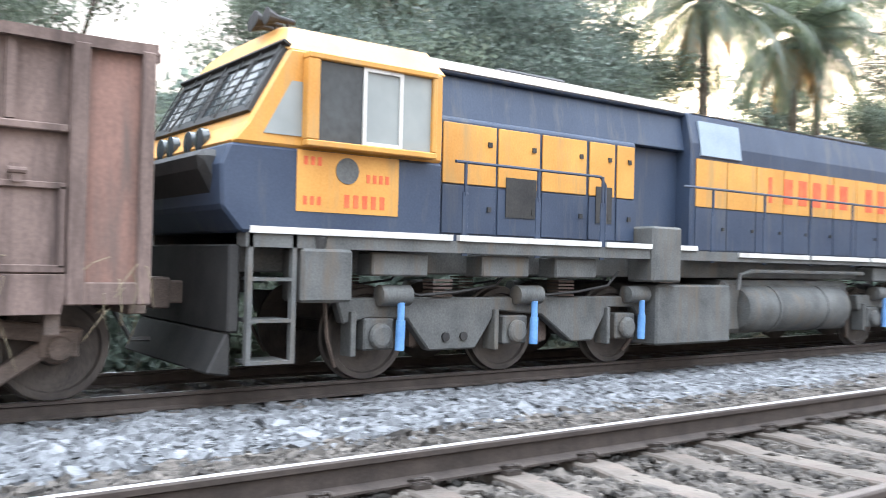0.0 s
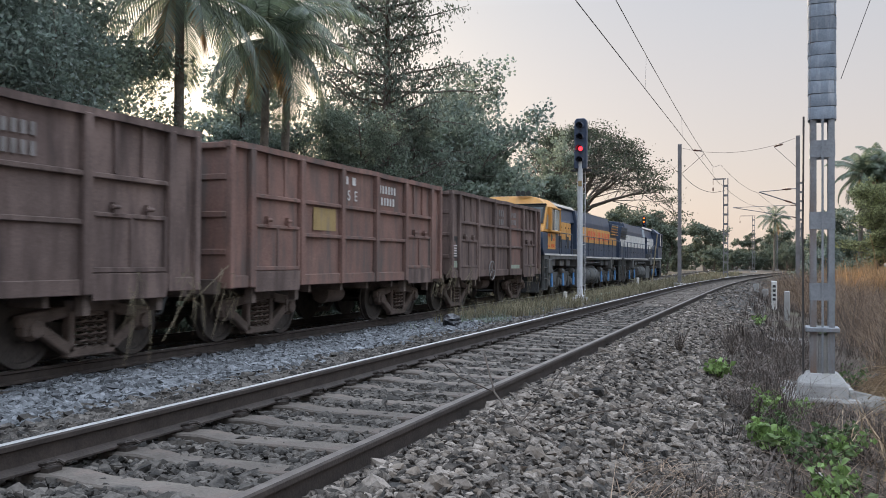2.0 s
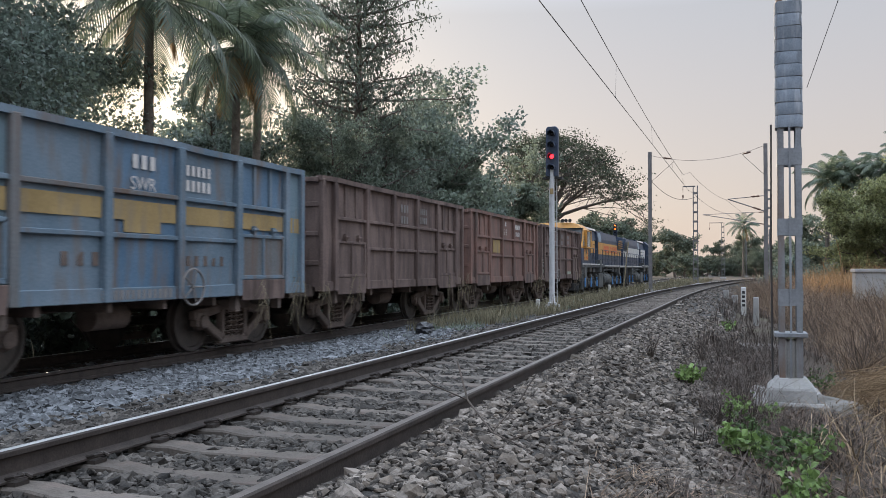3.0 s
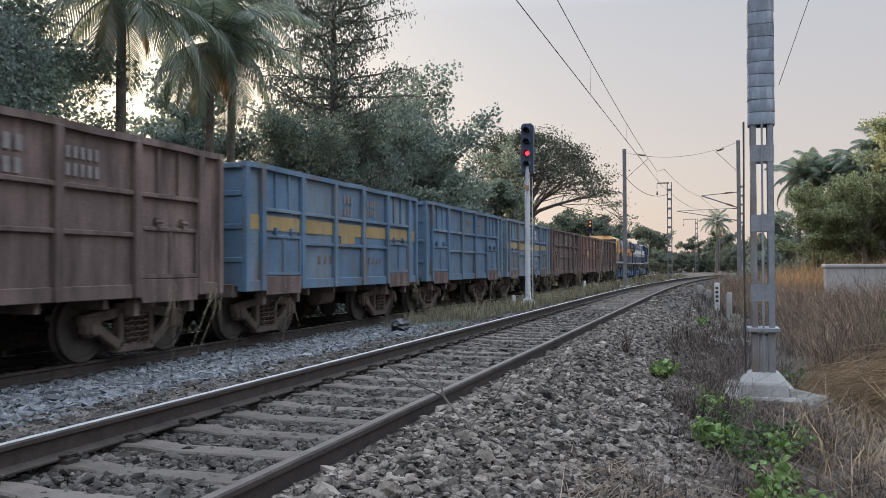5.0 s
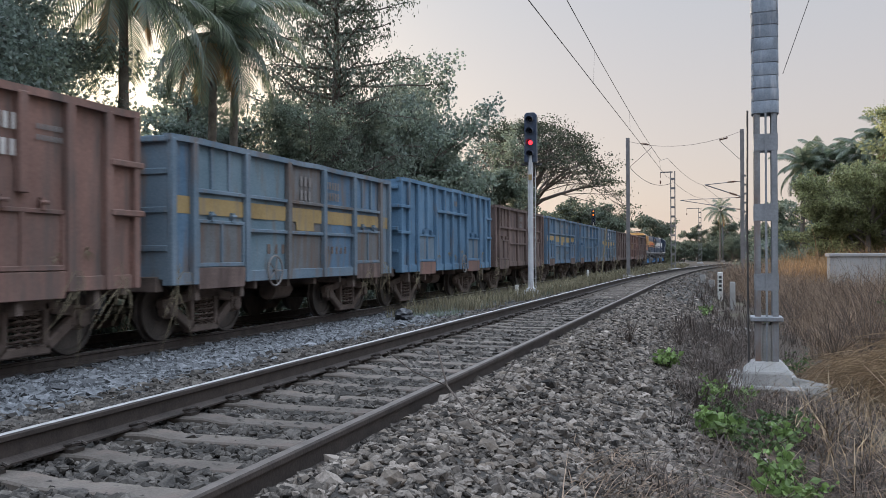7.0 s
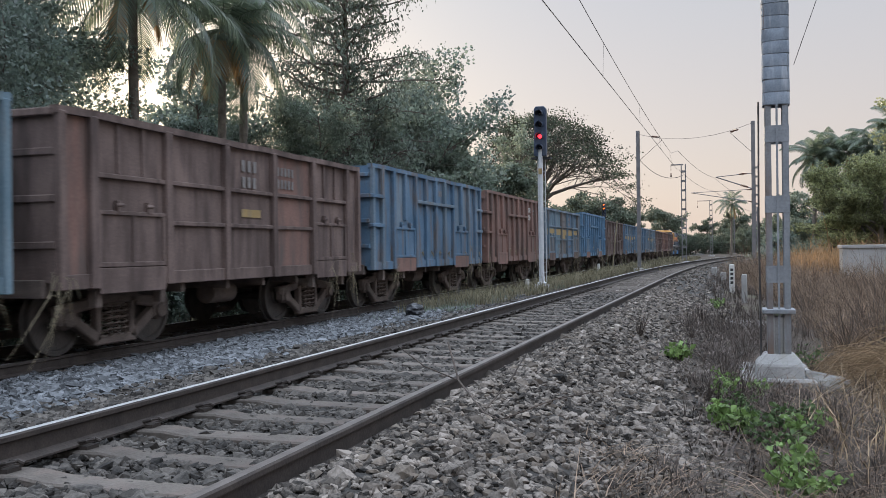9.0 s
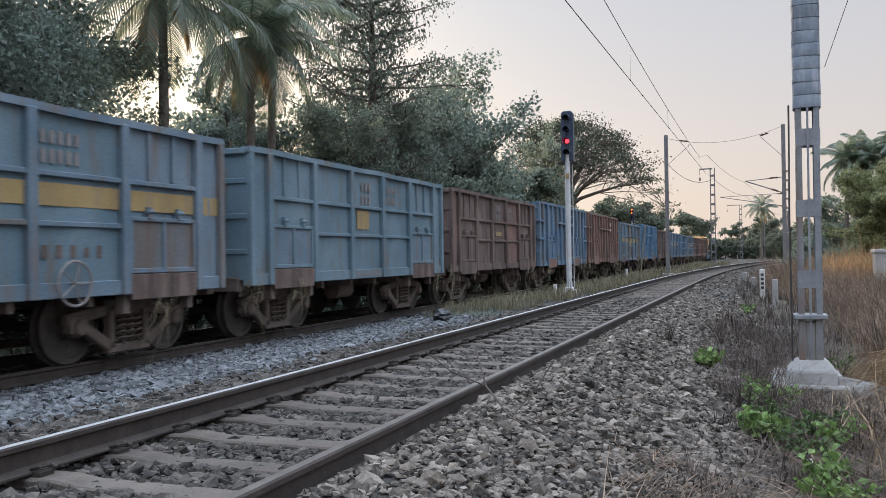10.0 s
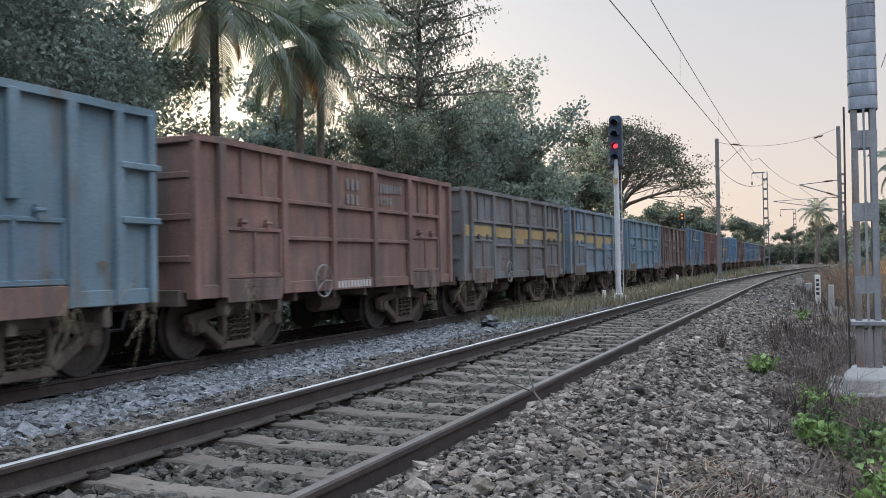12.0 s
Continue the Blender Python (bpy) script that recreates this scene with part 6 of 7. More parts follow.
def rain_tree_meshes(seed, fork, radius, rise):
    """A broad domed crown on long limbs that fan out from one fork; leaves in flat sprays on the outer shell."""
    rnd, rng = random.Random(seed), np.random.default_rng(seed)
    b = Build()
    top = Vector((0.2, 0, fork))
    b.tube([(0, 0, -0.3), (0.1, 0.05, fork * 0.5), top], [0.55, 0.45, 0.42], 10, False)

    def shell(az, q, depth=0.0):
        q = min(q, 1.0)
        wave = 0.06 * math.sin(az * 5 + 1) + 0.05 * math.sin(az * 9)
        rim = fork + 0.4 + 5.0 * abs(math.sin(az)) * q
        return Vector((1.0 + radius * q * (1 + wave) * math.cos(az), radius * q * (1 + wave) * math.sin(az), max(rim, rim + (rise - 5.0 * abs(math.sin(az)) * q) * (1 - q * q) ** 0.75) - depth))

    ends = []
    for k in range(15):
        az = k * 2.39996 + rnd.uniform(-0.25, 0.25)
        q0 = (0.35, 0.62, 0.88)[k % 3]
        goal = shell(az, q0, 1.6)
        arch = 0.9 if q0 > 0.5 else 0.3
        line = [top.lerp(goal, u) + Vector((rnd.gauss(0, 0.22), rnd.gauss(0, 0.22), arch * math.sin(math.pi * u) + rnd.gauss(0, 0.12))) * (0 < u < 1) for u in (0, 0.2, 0.4, 0.6, 0.8, 1)]
        b.tube(line, [0.25, 0.20, 0.16, 0.12, 0.08, 0.04], 6, False)
        for j in range(13):
            u = rnd.uniform(0.3, 1.0)
            i = min(4, int(u * 5))
            at = line[i].lerp(line[i + 1], u * 5 - i)
            end = shell(az + rnd.gauss(0, 0.42), min(1.0, max(0.05, q0 + rnd.gauss(0.05, 0.2))), rnd.uniform(0.3, 1.6))
            mid = at.lerp(end, 0.5) + Vector((rnd.gauss(0, 0.2), rnd.gauss(0, 0.2), 0.25))
            b.tube([at, mid, end], [0.065, 0.045, 0.022], 4, False)
            ends.append((mid, end))
    tips = []
    for mid, end in ends:
        for q in range(3):
            e = end + Vector((rnd.gauss(0, 0.9), rnd.gauss(0, 0.9), rnd.gauss(0.15, 0.35)))
            b.tube([mid.lerp(end, 0.6), e], [0.025, 0.01], 3, False)
            tips.append(tuple(e))
    for k in range(150):
        q = rnd.random() ** 0.6
        tips.append(tuple(shell(rnd.uniform(0, 6.283), q, rnd.uniform(0, 1.6 if q < 0.8 else 0.8))))
    for mid, end in ends:
        for q in range(2):
            e = mid + Vector((rnd.gauss(0, 0.9), rnd.gauss(0, 0.9), rnd.gauss(-0.5, 0.5)))
            b.tube([mid, mid.lerp(e, 0.5) + Vector((0, 0, 0.1)), e], [0.03, 0.02, 0.008], 3, False)
            if q == 0 and rnd.random() < 0.2:
                tips.append(tuple(e))
    wood = bpy.data.meshes.new("limbs")
    wood.from_pydata([tuple(p) for p in b.v], [], b.f)
    wood.materials.append(M_BARK)
    spots = np.repeat(np.array(tips), 27, axis=0)
    spots = spots + rng.normal(size=spots.shape) * np.array([0.50, 0.50, 0.17])
    return wood, leaf_mesh("foliage", spots, 0.185, seed, 0, 0.42, M_LEAF_RAIN)


umbrella = rain_tree_meshes(36, 7.0, 8.7, 9.6)
far_a, far_b = tree_meshes(43, dict(FAR, leaves=24, leaf=0.28), M_LEAF_FAR), tree_meshes(44, dict(FAR, leaves=24, leaf=0.28), M_LEAF_FAR)
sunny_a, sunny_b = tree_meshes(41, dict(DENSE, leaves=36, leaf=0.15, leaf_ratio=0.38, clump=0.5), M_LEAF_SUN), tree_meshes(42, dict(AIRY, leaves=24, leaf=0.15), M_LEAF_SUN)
bush_a, bush_b = tree_meshes(37, BUSH, M_LEAF), tree_meshes(38, dict(BUSH, leaves=10), M_LEAF2)


def stand(x, y, s=1.0, turn=0, drop=0.1, sz=None):
    return Matrix.Translation((x, y, ground_z(x, y) - drop)) @ Matrix.Rotation(radians(turn), 4, "Z") @ Matrix.Diagonal((s, s, sz or s, 1))


# the belt of trees behind the far track: kind, x, y, size, turn
BELT = ((dense_a, -19.0, -3.0, 0.95, 0), (fine_b, -17.5, 2.5, 0.85, 40), (fine_a, -17.0, 5.6, 0.75, 100), (fine_b, -17.0, 9.0, 0.95, 170), (fine_b, -20.5, 12.5, 1.0, 20),
        (fine_a, -16.8, 13.2, 1.12, 230), (fine_b, -18.6, 16.6, 1.15, 280), (fine_a, -19.8, 20.0, 1.25, 200), (airy_a, -18.0, 35.5, 0.72, 75), (mid_a, -19.5, 43.0, 1.15, 35), (mid_b, -21.0, 53.0, 1.2, 10), (airy_b, -21.5, 30.5, 0.86, 200), (fine_a, -20.5, 31.5, 0.92, 10), (fine_b, -17.5, 33.0, 0.80, 330),
        (airy_a, -19.0, 39.0, 0.78, 120), (mid_b, -18.0, 45.5, 1.05, 200), (airy_b, -19.0, 50.5, 1.10, 150), (airy_a, -21.3, 58.0, 1.36, 250), (dense_a, -16.5, 56.0, 0.90, 75),
        (mid_b, -20.6, 63.0, 0.9, 310), (airy_b, -22.6, 66.0, 1.18, 30), (mid_a, -22.5, 72.0, 1.1, 140), (airy_a, -22.5, 76.0, 1.15, 190), (dense_b, -20.0, 80.0, 0.85, 15),
        (dense_a, -25.0, 6.0, 1.05, 60), (dense_b, -25.0, 15.0, 1.25, 130), (dense_a, -27.0, 25.0, 0.9, 220), (dense_b, -27.0, 41.0, 0.95, 300), (dense_a, -26.0, 50.0, 1.1, 90),
        (far_b, -27.0, 60.0, 1.25, 180), (far_a, -29.0, 75.0, 1.25, 270), (far_b, -22.0, 106.0, 1.0, 45), (far_a, -17.0, 122.0, 1.15, 80), (far_b, -22.0, 134.0, 1.2, 160), (far_b, -14.5, 128.0, 0.9, 220), (far_a, -20.0, 118.0, 1.1, 300))
for me, x, y, s, turn in BELT:
    lab = "thinly leaved tree in the belt behind the railway" if me in (airy_a, airy_b) else "dense dark green tree in the belt behind the railway"
    tree_thing(me, lab, "trees behind the railway", stand(x, y, s, turn))
tree_thing(kapok, "tall straight tree with level branches and sparse hanging leaves", "trees behind the railway", stand(-16.6, 36.5, 1.0, 0), "kapok_tree")
tree_thing(umbrella, "wide umbrella shaped rain tree with bare limbs under a flat crown", "trees behind the railway", stand(-19.9, 92.0, 1.0, 0), "rain_tree")
for i, (x, y) in enumerate(((-14.2, 1), (-14.6, 3.4), (-14.0, 6.0), (-14.8, 8.6), (-14.2, 11), (-14.7, 13.8), (-14.1, 16.5), (-14.9, 19.5), (-14.3, 22.5), (-14.8, 26), (-14.2, 29.5), (-14.8, 33.5),
                             (-14.3, 38), (-14.9, 42.5), (-14.2, 47), (-14.8, 52), (-14.2, 57.5), (-14.9, 63), (-14.3, 69), (-14.8, 76), (-14.3, 84), (-14.6, 104), (-15.5, 112))):
    bt = thing("bush", "leafy green bush in the undergrowth behind the train", "bush", "bushes behind the railway", m=stand(x, y, 1.05 + 0.25 * math.sin(i * 2.3), i * 67))
    me = bush_a if i % 2 else bush_b
    part("stem_cluster", me[0], M_BARK, bt)
    part("foliage", me[1], M_LEAF, bt)

for i in range(16):
    x, y = -17.6 + 0.8 * math.sin(i * 1.9), -3.0 + i * 3.1
    bt = thing("bush", "tall leafy bush under the trees behind the railway", "bush", "bushes behind the railway", m=stand(x, y, 1.7 + 0.3 * math.sin(i * 2.9), i * 53))
    me = bush_a if i % 2 else bush_b
    part("stem_cluster", me[0], M_BARK, bt)
    part("foliage", me[1], M_LEAF, bt)

# trees on the right, most with sunlight put into their leaf colour, and on the horizon
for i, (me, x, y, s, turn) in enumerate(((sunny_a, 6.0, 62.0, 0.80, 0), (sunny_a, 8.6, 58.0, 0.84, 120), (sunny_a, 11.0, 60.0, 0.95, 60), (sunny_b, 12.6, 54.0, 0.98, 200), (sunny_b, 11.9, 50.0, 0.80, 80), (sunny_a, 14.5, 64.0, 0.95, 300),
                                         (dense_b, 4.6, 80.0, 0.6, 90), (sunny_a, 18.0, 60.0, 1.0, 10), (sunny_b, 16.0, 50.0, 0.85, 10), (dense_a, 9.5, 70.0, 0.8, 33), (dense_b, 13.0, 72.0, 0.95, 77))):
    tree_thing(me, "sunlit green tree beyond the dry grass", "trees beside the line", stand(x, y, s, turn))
rnd = random.Random(4)
for i in range(34):
    a = -24 + i * 2.0 + rnd.uniform(-0.6, 0.6)
    d = rnd.uniform(190, 300)
    x, y = d * math.tan(radians(a)), d
    if -14 < x < -1 and y < 240:
        x -= 14
    tree_thing((far_a, far_b)[i % 2], "distant tree on the horizon", "distant trees", stand(x, y, rnd.uniform(0.9, 1.35), i * 50))
for i in range(40):
    d = rnd.uniform(215, 330)
    x = d * math.tan(radians(-10.5 + i * 0.42 + rnd.uniform(-0.2, 0.2)))
    if abs(x - NEAR_C - bend(d)) > 7 and abs(x - FAR_C) > 5:
        tree_thing((far_a, far_b)[i % 2], "distant tree in the line of woods on the horizon", "distant trees", stand(x, d, rnd.uniform(0.8, 1.25), i * 50, 1.5))
for i in range(26):
    x, y = -11.0 + i * 0.78 + rnd.uniform(-0.3, 0.3), rnd.uniform(150, 192)
    tree_thing((far_a, far_b)[i % 2], "distant tree at the end of the straight", "distant trees", stand(x, y, rnd.uniform(0.42, 0.62), i * 50, 0.8))
for i, (x, y, s) in enumerate(((2.4, 53, 1.3), (2.9, 60, 1.7), (3.6, 55, 1.5), (3.0, 67, 1.7), (4.6, 63, 1.6), (4.4, 72, 1.8), (5.6, 70, 1.5))):
    bt = thing("bush", "leafy green bush beside the curve of the line", "bush", "bushes beside the line", m=stand(x, y, s * 0.6, i * 67))
    me = bush_a if i % 2 else bush_b
    part("stem_cluster", me[0], M_BARK, bt)
    part("foliage", me[1], M_LEAF, bt)
for i in range(10):
    a = 60 + i * 26
    tree_thing((far_a, far_b)[i % 2], "tree on the far side of the field", "distant trees", stand(70 * math.sin(radians(a)) + 6, 70 * math.cos(radians(a)) - 5, 1.3, i * 80))


# ---- palms ----
def palm(x, y, top, label, seed, fronds=20, reach=3.4, dead=4, lean=0.3):
    rnd = random.Random(seed)
    g = ground_z(x, y)
    pm = thing("coconut_palm", label, "palm tree", "palms", m=pose(x, y, g))
    H = top - g
    b = Build()
    n = 26
    head = Vector((lean, 0.1, H))
    pts = [Vector((lean * (i / n) ** 2, 0.1 * (i / n), H * i / n)) for i in range(n + 1)]
    b.tube(pts, [0.19 - 0.08 * i / n + 0.012 * (i % 2) for i in range(n + 1)], 10)
    part("trunk", b, M_PALMBARK, pm, "slender ringed trunk", smooth=True)
    for k in range(fronds + dead):
        old = k >= fronds
        az = k * 2.39996 + rnd.uniform(-0.2, 0.2)
        el = radians(rnd.uniform(-62, -38)) if old else radians(80 - 114 * (k / fronds) + rnd.uniform(-14, 14))
        length = reach * rnd.uniform(0.65, 1.12) * (0.6 if old else 1)
        out = Vector((math.cos(az), math.sin(az), 0))
        p, steps_n = head.copy(), 22
        line, ang = [p.copy()], el
        for i in range(steps_n):
            ang -= radians(3.6 if not old else 2.0) * (0.5 + 1.2 * i / steps_n)
            p = p + (out * math.cos(ang) + Vector((0, 0, math.sin(ang)))) * (length / steps_n)
            line.append(p.copy())
        b = Build()
        b.tube(line, [0.035 * (1 - 0.85 * i / steps_n) for i in range(steps_n + 1)], 4, False)
        side = Vector((-math.sin(az), math.cos(az), 0))
        for i in range(3, steps_n + 1):
            for half in (0, 0.5):
                if i == steps_n and half:
                    continue
                base = line[i] if not half else line[i].lerp(line[i + 1], 0.5)
                tan = (line[i] - line[i - 1]).normalized()
                ll = 0.72 * math.sin(math.pi * min(1, 0.12 + 0.88 * (i + half) / steps_n * 0.95)) ** 0.6 * rnd.uniform(0.85, 1.1) * reach / 3.4
                for s in (-1, 1):
                    dn = (side * s * 0.8 + tan * 0.55 + Vector((0, 0, -0.45 - (0.5 if old else 0.25 * rnd.random())))).normalized()
                    mid = base + dn * ll * 0.5
                    tip = base + dn * ll + Vector((0, 0, -0.18 * ll))
                    w = tan * 0.024
                    k0 = len(b.v)
                    b.v += [base - w, base + w, mid + w * 1.2, tip, mid - w * 1.2]
                    b.f += [(k0, k0 + 1, k0 + 2, k0 + 4), (k0 + 4, k0 + 2, k0 + 3)]
        me = bpy.data.meshes.new("frond")
        me.from_pydata([tuple(v) for v in b.v], [], b.f)
        part("frond", me, M_DEADFROND if old else M_FROND, pm, "dry orange hanging frond" if old else "")
    for k in range(6):
        b = Build()
        a = k * 1.05
        b.lathe([(-0.13, 0.03), (-0.08, 0.10), (0, 0.13), (0.08, 0.10), (0.13, 0.03)], head + Vector((0.24 * math.cos(a), 0.24 * math.sin(a), -0.32)), (0.2, 0.1, 1), 8)
        part("coconut", b, M_LEAF2, pm, smooth=True)
    return pm


palm(-16.2, 25.5, 8.5, "coconut palm with drooping fronds and dry orange ones below", 51, 28, 4.0, 6, 0.1)
palm(-15.95, 20.7, 8.8, "coconut palm leaning among the dark trees", 52, 28, 4.2, 3, -0.05)
palm(-16.9, 28.0, 10.6, "coconut palm with dry hanging fronds", 53, 24, 3.8, 4, 0.2)
palm(-17.0, 15.5, 9.6, "tall coconut palm among the trees", 54, 20, 3.4, 3, 0.1)
palm(-17.5, 11.0, 10.2, "tall coconut palm among the trees", 57, 20, 3.4, 3, -0.2)
palm(0.0, 150.0, 8.0, "distant coconut palm beside the line", 55, 18, 3.8, 2, 0.2)
for k, (x, y, top) in enumerate(((5.9, 71.0, 7.6), (7.1, 72.5, 8.0), (8.5, 71.0, 7.7), (9.7, 69.0, 8.1), (10.9, 67.0, 8.9), (12.3, 68.0, 9.4))):
    palm(x, y, top, "coconut palm crowded behind the green trees", 56 + k, 26, 2.7 + 0.2 * (k % 3), 4, 0.2 - 0.15 * (k % 3))


# ---- grass, brush and weeds ----
def blades(name, label, mat, n, where, hgt, seed, width=0.008, lean=0.35, clumps=0):
    """Bent blades; three joints each."""
    rng = np.random.default_rng(seed)
    spots = []
    while len(spots) < n:
        x, y, ok = where(rng)
        if ok:
            m = clumps or 1
            for _ in range(m):
                xx, yy = x + rng.normal() * 0.06 * (clumps > 0), y + rng.normal() * 0.06 * (clumps > 0)
                spots.append((xx, yy, ground_z(xx, yy) - 0.02))
    spots = np.array(spots[:n])
    az = rng.uniform(0, 2 * np.pi, n)
    h = hgt * rng.lognormal(0, 0.3, n)
    ln = lean * h * rng.uniform(0.2, 1.6, n)
    d = np.stack([np.cos(az), np.sin(az), np.zeros(n)], 1)
    sd = np.stack([-np.sin(az), np.cos(az), np.zeros(n)], 1) * width * rng.uniform(0.7, 1.4, (n, 1))
    up = np.array([0, 0, 1.0])
    p0 = spots
    p1 = spots + d * (ln * 0.3)[:, None] + up * (h * 0.6)[:, None]
    p2 = spots + d * ln[:, None] + up * h[:, None]
    v = np.stack([p0 - sd, p0 + sd, p1 + sd * 0.8, p1 - sd * 0.8, p2], 1).reshape(-1, 3)
    f = np.array([0, 1, 2, 0, 2, 3, 3, 2, 4])
    fl = (f[None] + (np.arange(n) * 5)[:, None]).ravel()
    me = array_mesh(name, v, fl, 3)
    me.materials.append(mat)
    return tagged(new(name, me), label, "grass", kind="stuff")


def in_box(x0, x1, y0, y1, patch=0.0, scale=0.4):
    def pick(rng):
        x, y = rng.uniform(x0, x1), rng.uniform(y0, y1)
        return x, y, noise.noise((x * scale, y * scale, 9.0)) > patch
    return pick


blades("grass", "pale dry grass tufts between the tracks near the signal", M_PALEGRASS, 9000, in_box(-7.6, -5.2, 19.5, 48.0, -0.15, 0.3), 0.30, 61, 0.007, 0.5, 6)
blades("grass", "low green grass between the tracks", M_LEAF2, 3500, in_box(-7.2, -5.4, 17.0, 40.0, 0.0, 0.5), 0.12, 62, 0.008, 0.5, 6)
blades("grass", "low dry grass along the line in the distance", M_PALEGRASS, 6000, in_box(-7.0, -3.5, 45.0, 110.0, -0.1, 0.2), 0.3, 63, 0.015, 0.5, 6)
blades("grass", "tall tawny dry grass beside the line", M_DRYGRASS, 24000, in_box(1.6, 9.0, 14.5, 40.0, -0.3, 0.25), 0.34, 64, 0.006, 1.7, 4)
blades("grass", "flattened dry straw near the pole", M_DRYGRASS, 7000, in_box(0.1, 4.0, 4.6, 13.5, -0.3, 0.7), 0.13, 65, 0.006, 3.0, 5)
blades("grass", "dark brown dead stems matted on the soil", M_TWIG, 8500, in_box(-0.3, 3.5, 4.6, 14.0, -0.5, 0.6), 0.11, 71, 0.005, 3.0, 5)
blades("grass", "long pale straws lying over the undergrowth", M_STRAWHEAP, 420, in_box(0.9, 3.2, 7.0, 11.5, -0.4, 0.7), 0.28, 72, 0.005, 2.2)
blades("grass", "stiff pale stalks standing in the litter beside the weeds", M_STRAWHEAP, 130, in_box(0.55, 2.0, 6.0, 10.0, -0.4, 0.7), 0.30, 73, 0.007, 0.7)
blades("grass", "dry grass beyond the pole with sunlit orange in its colour", M_RUSSET, 16000, in_box(2.6, 12.0, 42.0, 58.0, -0.3, 0.1), 1.0, 66, 0.018, 0.5, 5)
blades("grass", "loose straw on the stones", M_DRYGRASS, 1200, in_box(-0.9, 0.2, 4.4, 6.6, 0.05, 0.9), 0.07, 70, 0.004, 4.0, 6)
blades("grass", "dark dry weeds on the edge of the ballast", M_TWIG, 2200, in_box(-0.5, 1.1, 5.0, 16.0, 0.06, 0.9), 0.17, 67, 0.004, 1.1, 6)
blades("grass", "sparse dry weeds beside the ballast", M_TWIG, 2600, in_box(-0.8, 2.5, 16.0, 42.0, 0.0, 0.5), 0.3, 68, 0.008, 0.6, 6)
blades("grass", "dry grass on the bank behind the train", M_PALEGRASS, 7000, in_box(-20.0, -12.6, 0.0, 140.0, -0.1, 0.3), 0.45, 69, 0.015, 0.5, 6)


def brush_mesh(seed, n, radius, hgt, thick=1.0):
    """A tangle of thin dry stems that rise, arch over and droop."""
    rng = np.random.default_rng(seed)
    az, a2 = rng.uniform(0, 2 * np.pi, n), rng.normal(0, 0.9, n)
    p0 = np.stack([np.cos(az + a2), np.sin(az + a2), np.zeros(n)], 1) * (radius * rng.random((n, 1)) ** 0.5)
    out = np.stack([np.cos(az), np.sin(az), np.zeros(n)], 1) * (radius * rng.uniform(0.1, 0.7, (n, 1)))
    top = hgt * rng.uniform(0.35, 1.1, (n, 1)) * np.array([0, 0, 1.0])
    kink = np.cumsum(rng.normal(0, 0.09, (n, 5, 3)) * np.array([1, 1, 0.7]), axis=1)
    pts = [p0 + out * u + top * (1.6 * u - 0.7 * u * u) + kink[:, i] * u for i, u in enumerate((0.0, 0.3, 0.55, 0.8, 1.0))]
    sd = np.stack([-np.sin(az), np.cos(az), np.full(n, 0.4)], 1) * (thick * rng.uniform(0.002, 0.0055, (n, 1)))
    rows = []
    for i, p in enumerate(pts):
        k = 1 - 0.18 * i
        rows += [p - sd * k, p + sd * k]
    v = np.stack(rows, 1).reshape(-1, 3)
    f = np.array([[2 * i, 2 * i + 1, 2 * i + 3, 2 * i + 2] for i in range(4)]).ravel()
    fl = (f[None] + (np.arange(n) * 10)[:, None]).ravel()
    me = array_mesh("brush", v, fl, 4)
    return me


BRUSH = [brush_mesh(81 + i, 750, 0.95, 0.72) for i in range(3)]
DARKBRUSH = [brush_mesh(91 + i, 200, 0.5, 0.38) for i in range(2)]
for i, (x, y, s) in enumerate(((2.2, 15.6, 0.95), (3.2, 16.2, 1.2), (4.2, 15.4, 1.1), (2.7, 18.4, 1.1), (3.9, 19.0, 1.3), (5.0, 17.6, 1.2), (1.9, 19.8, 0.8), (2.6, 22.0, 1.1),
                              (4.4, 22.5, 1.4), (5.8, 21.0, 1.3), (2.0, 25.0, 0.9), (3.4, 26.0, 1.3), (5.2, 26.5, 1.5), (7.0, 25.5, 1.5), (2.6, 30.0, 1.2), (4.6, 31.0, 1.5), (6.6, 31.0, 1.6), (1.6, 29.0, 0.8), (3.4, 35.0, 1.2), (1.2, 33.0, 1.0), (1.7, 37.0, 1.3), (0.9, 40.0, 1.2), (2.2, 41.0, 1.5), (1.5, 45.0, 1.5), (0.8, 47.0, 1.3), (1.2, 51.0, 1.5), (2.0, 48.0, 1.7), (1.9, 55.0, 1.6), (0.9, 56.0, 1.2))):
    br = thing("dry_bush", "tawny tangle of dry leafless stems beside the line", "bush", "dry bushes beside the line", m=stand(x, y, s, i * 71, 0.04, s * (0.9 + 0.2 * (i % 3))))
    part("brush", BRUSH[i % 3], M_DRYGRASS, br)


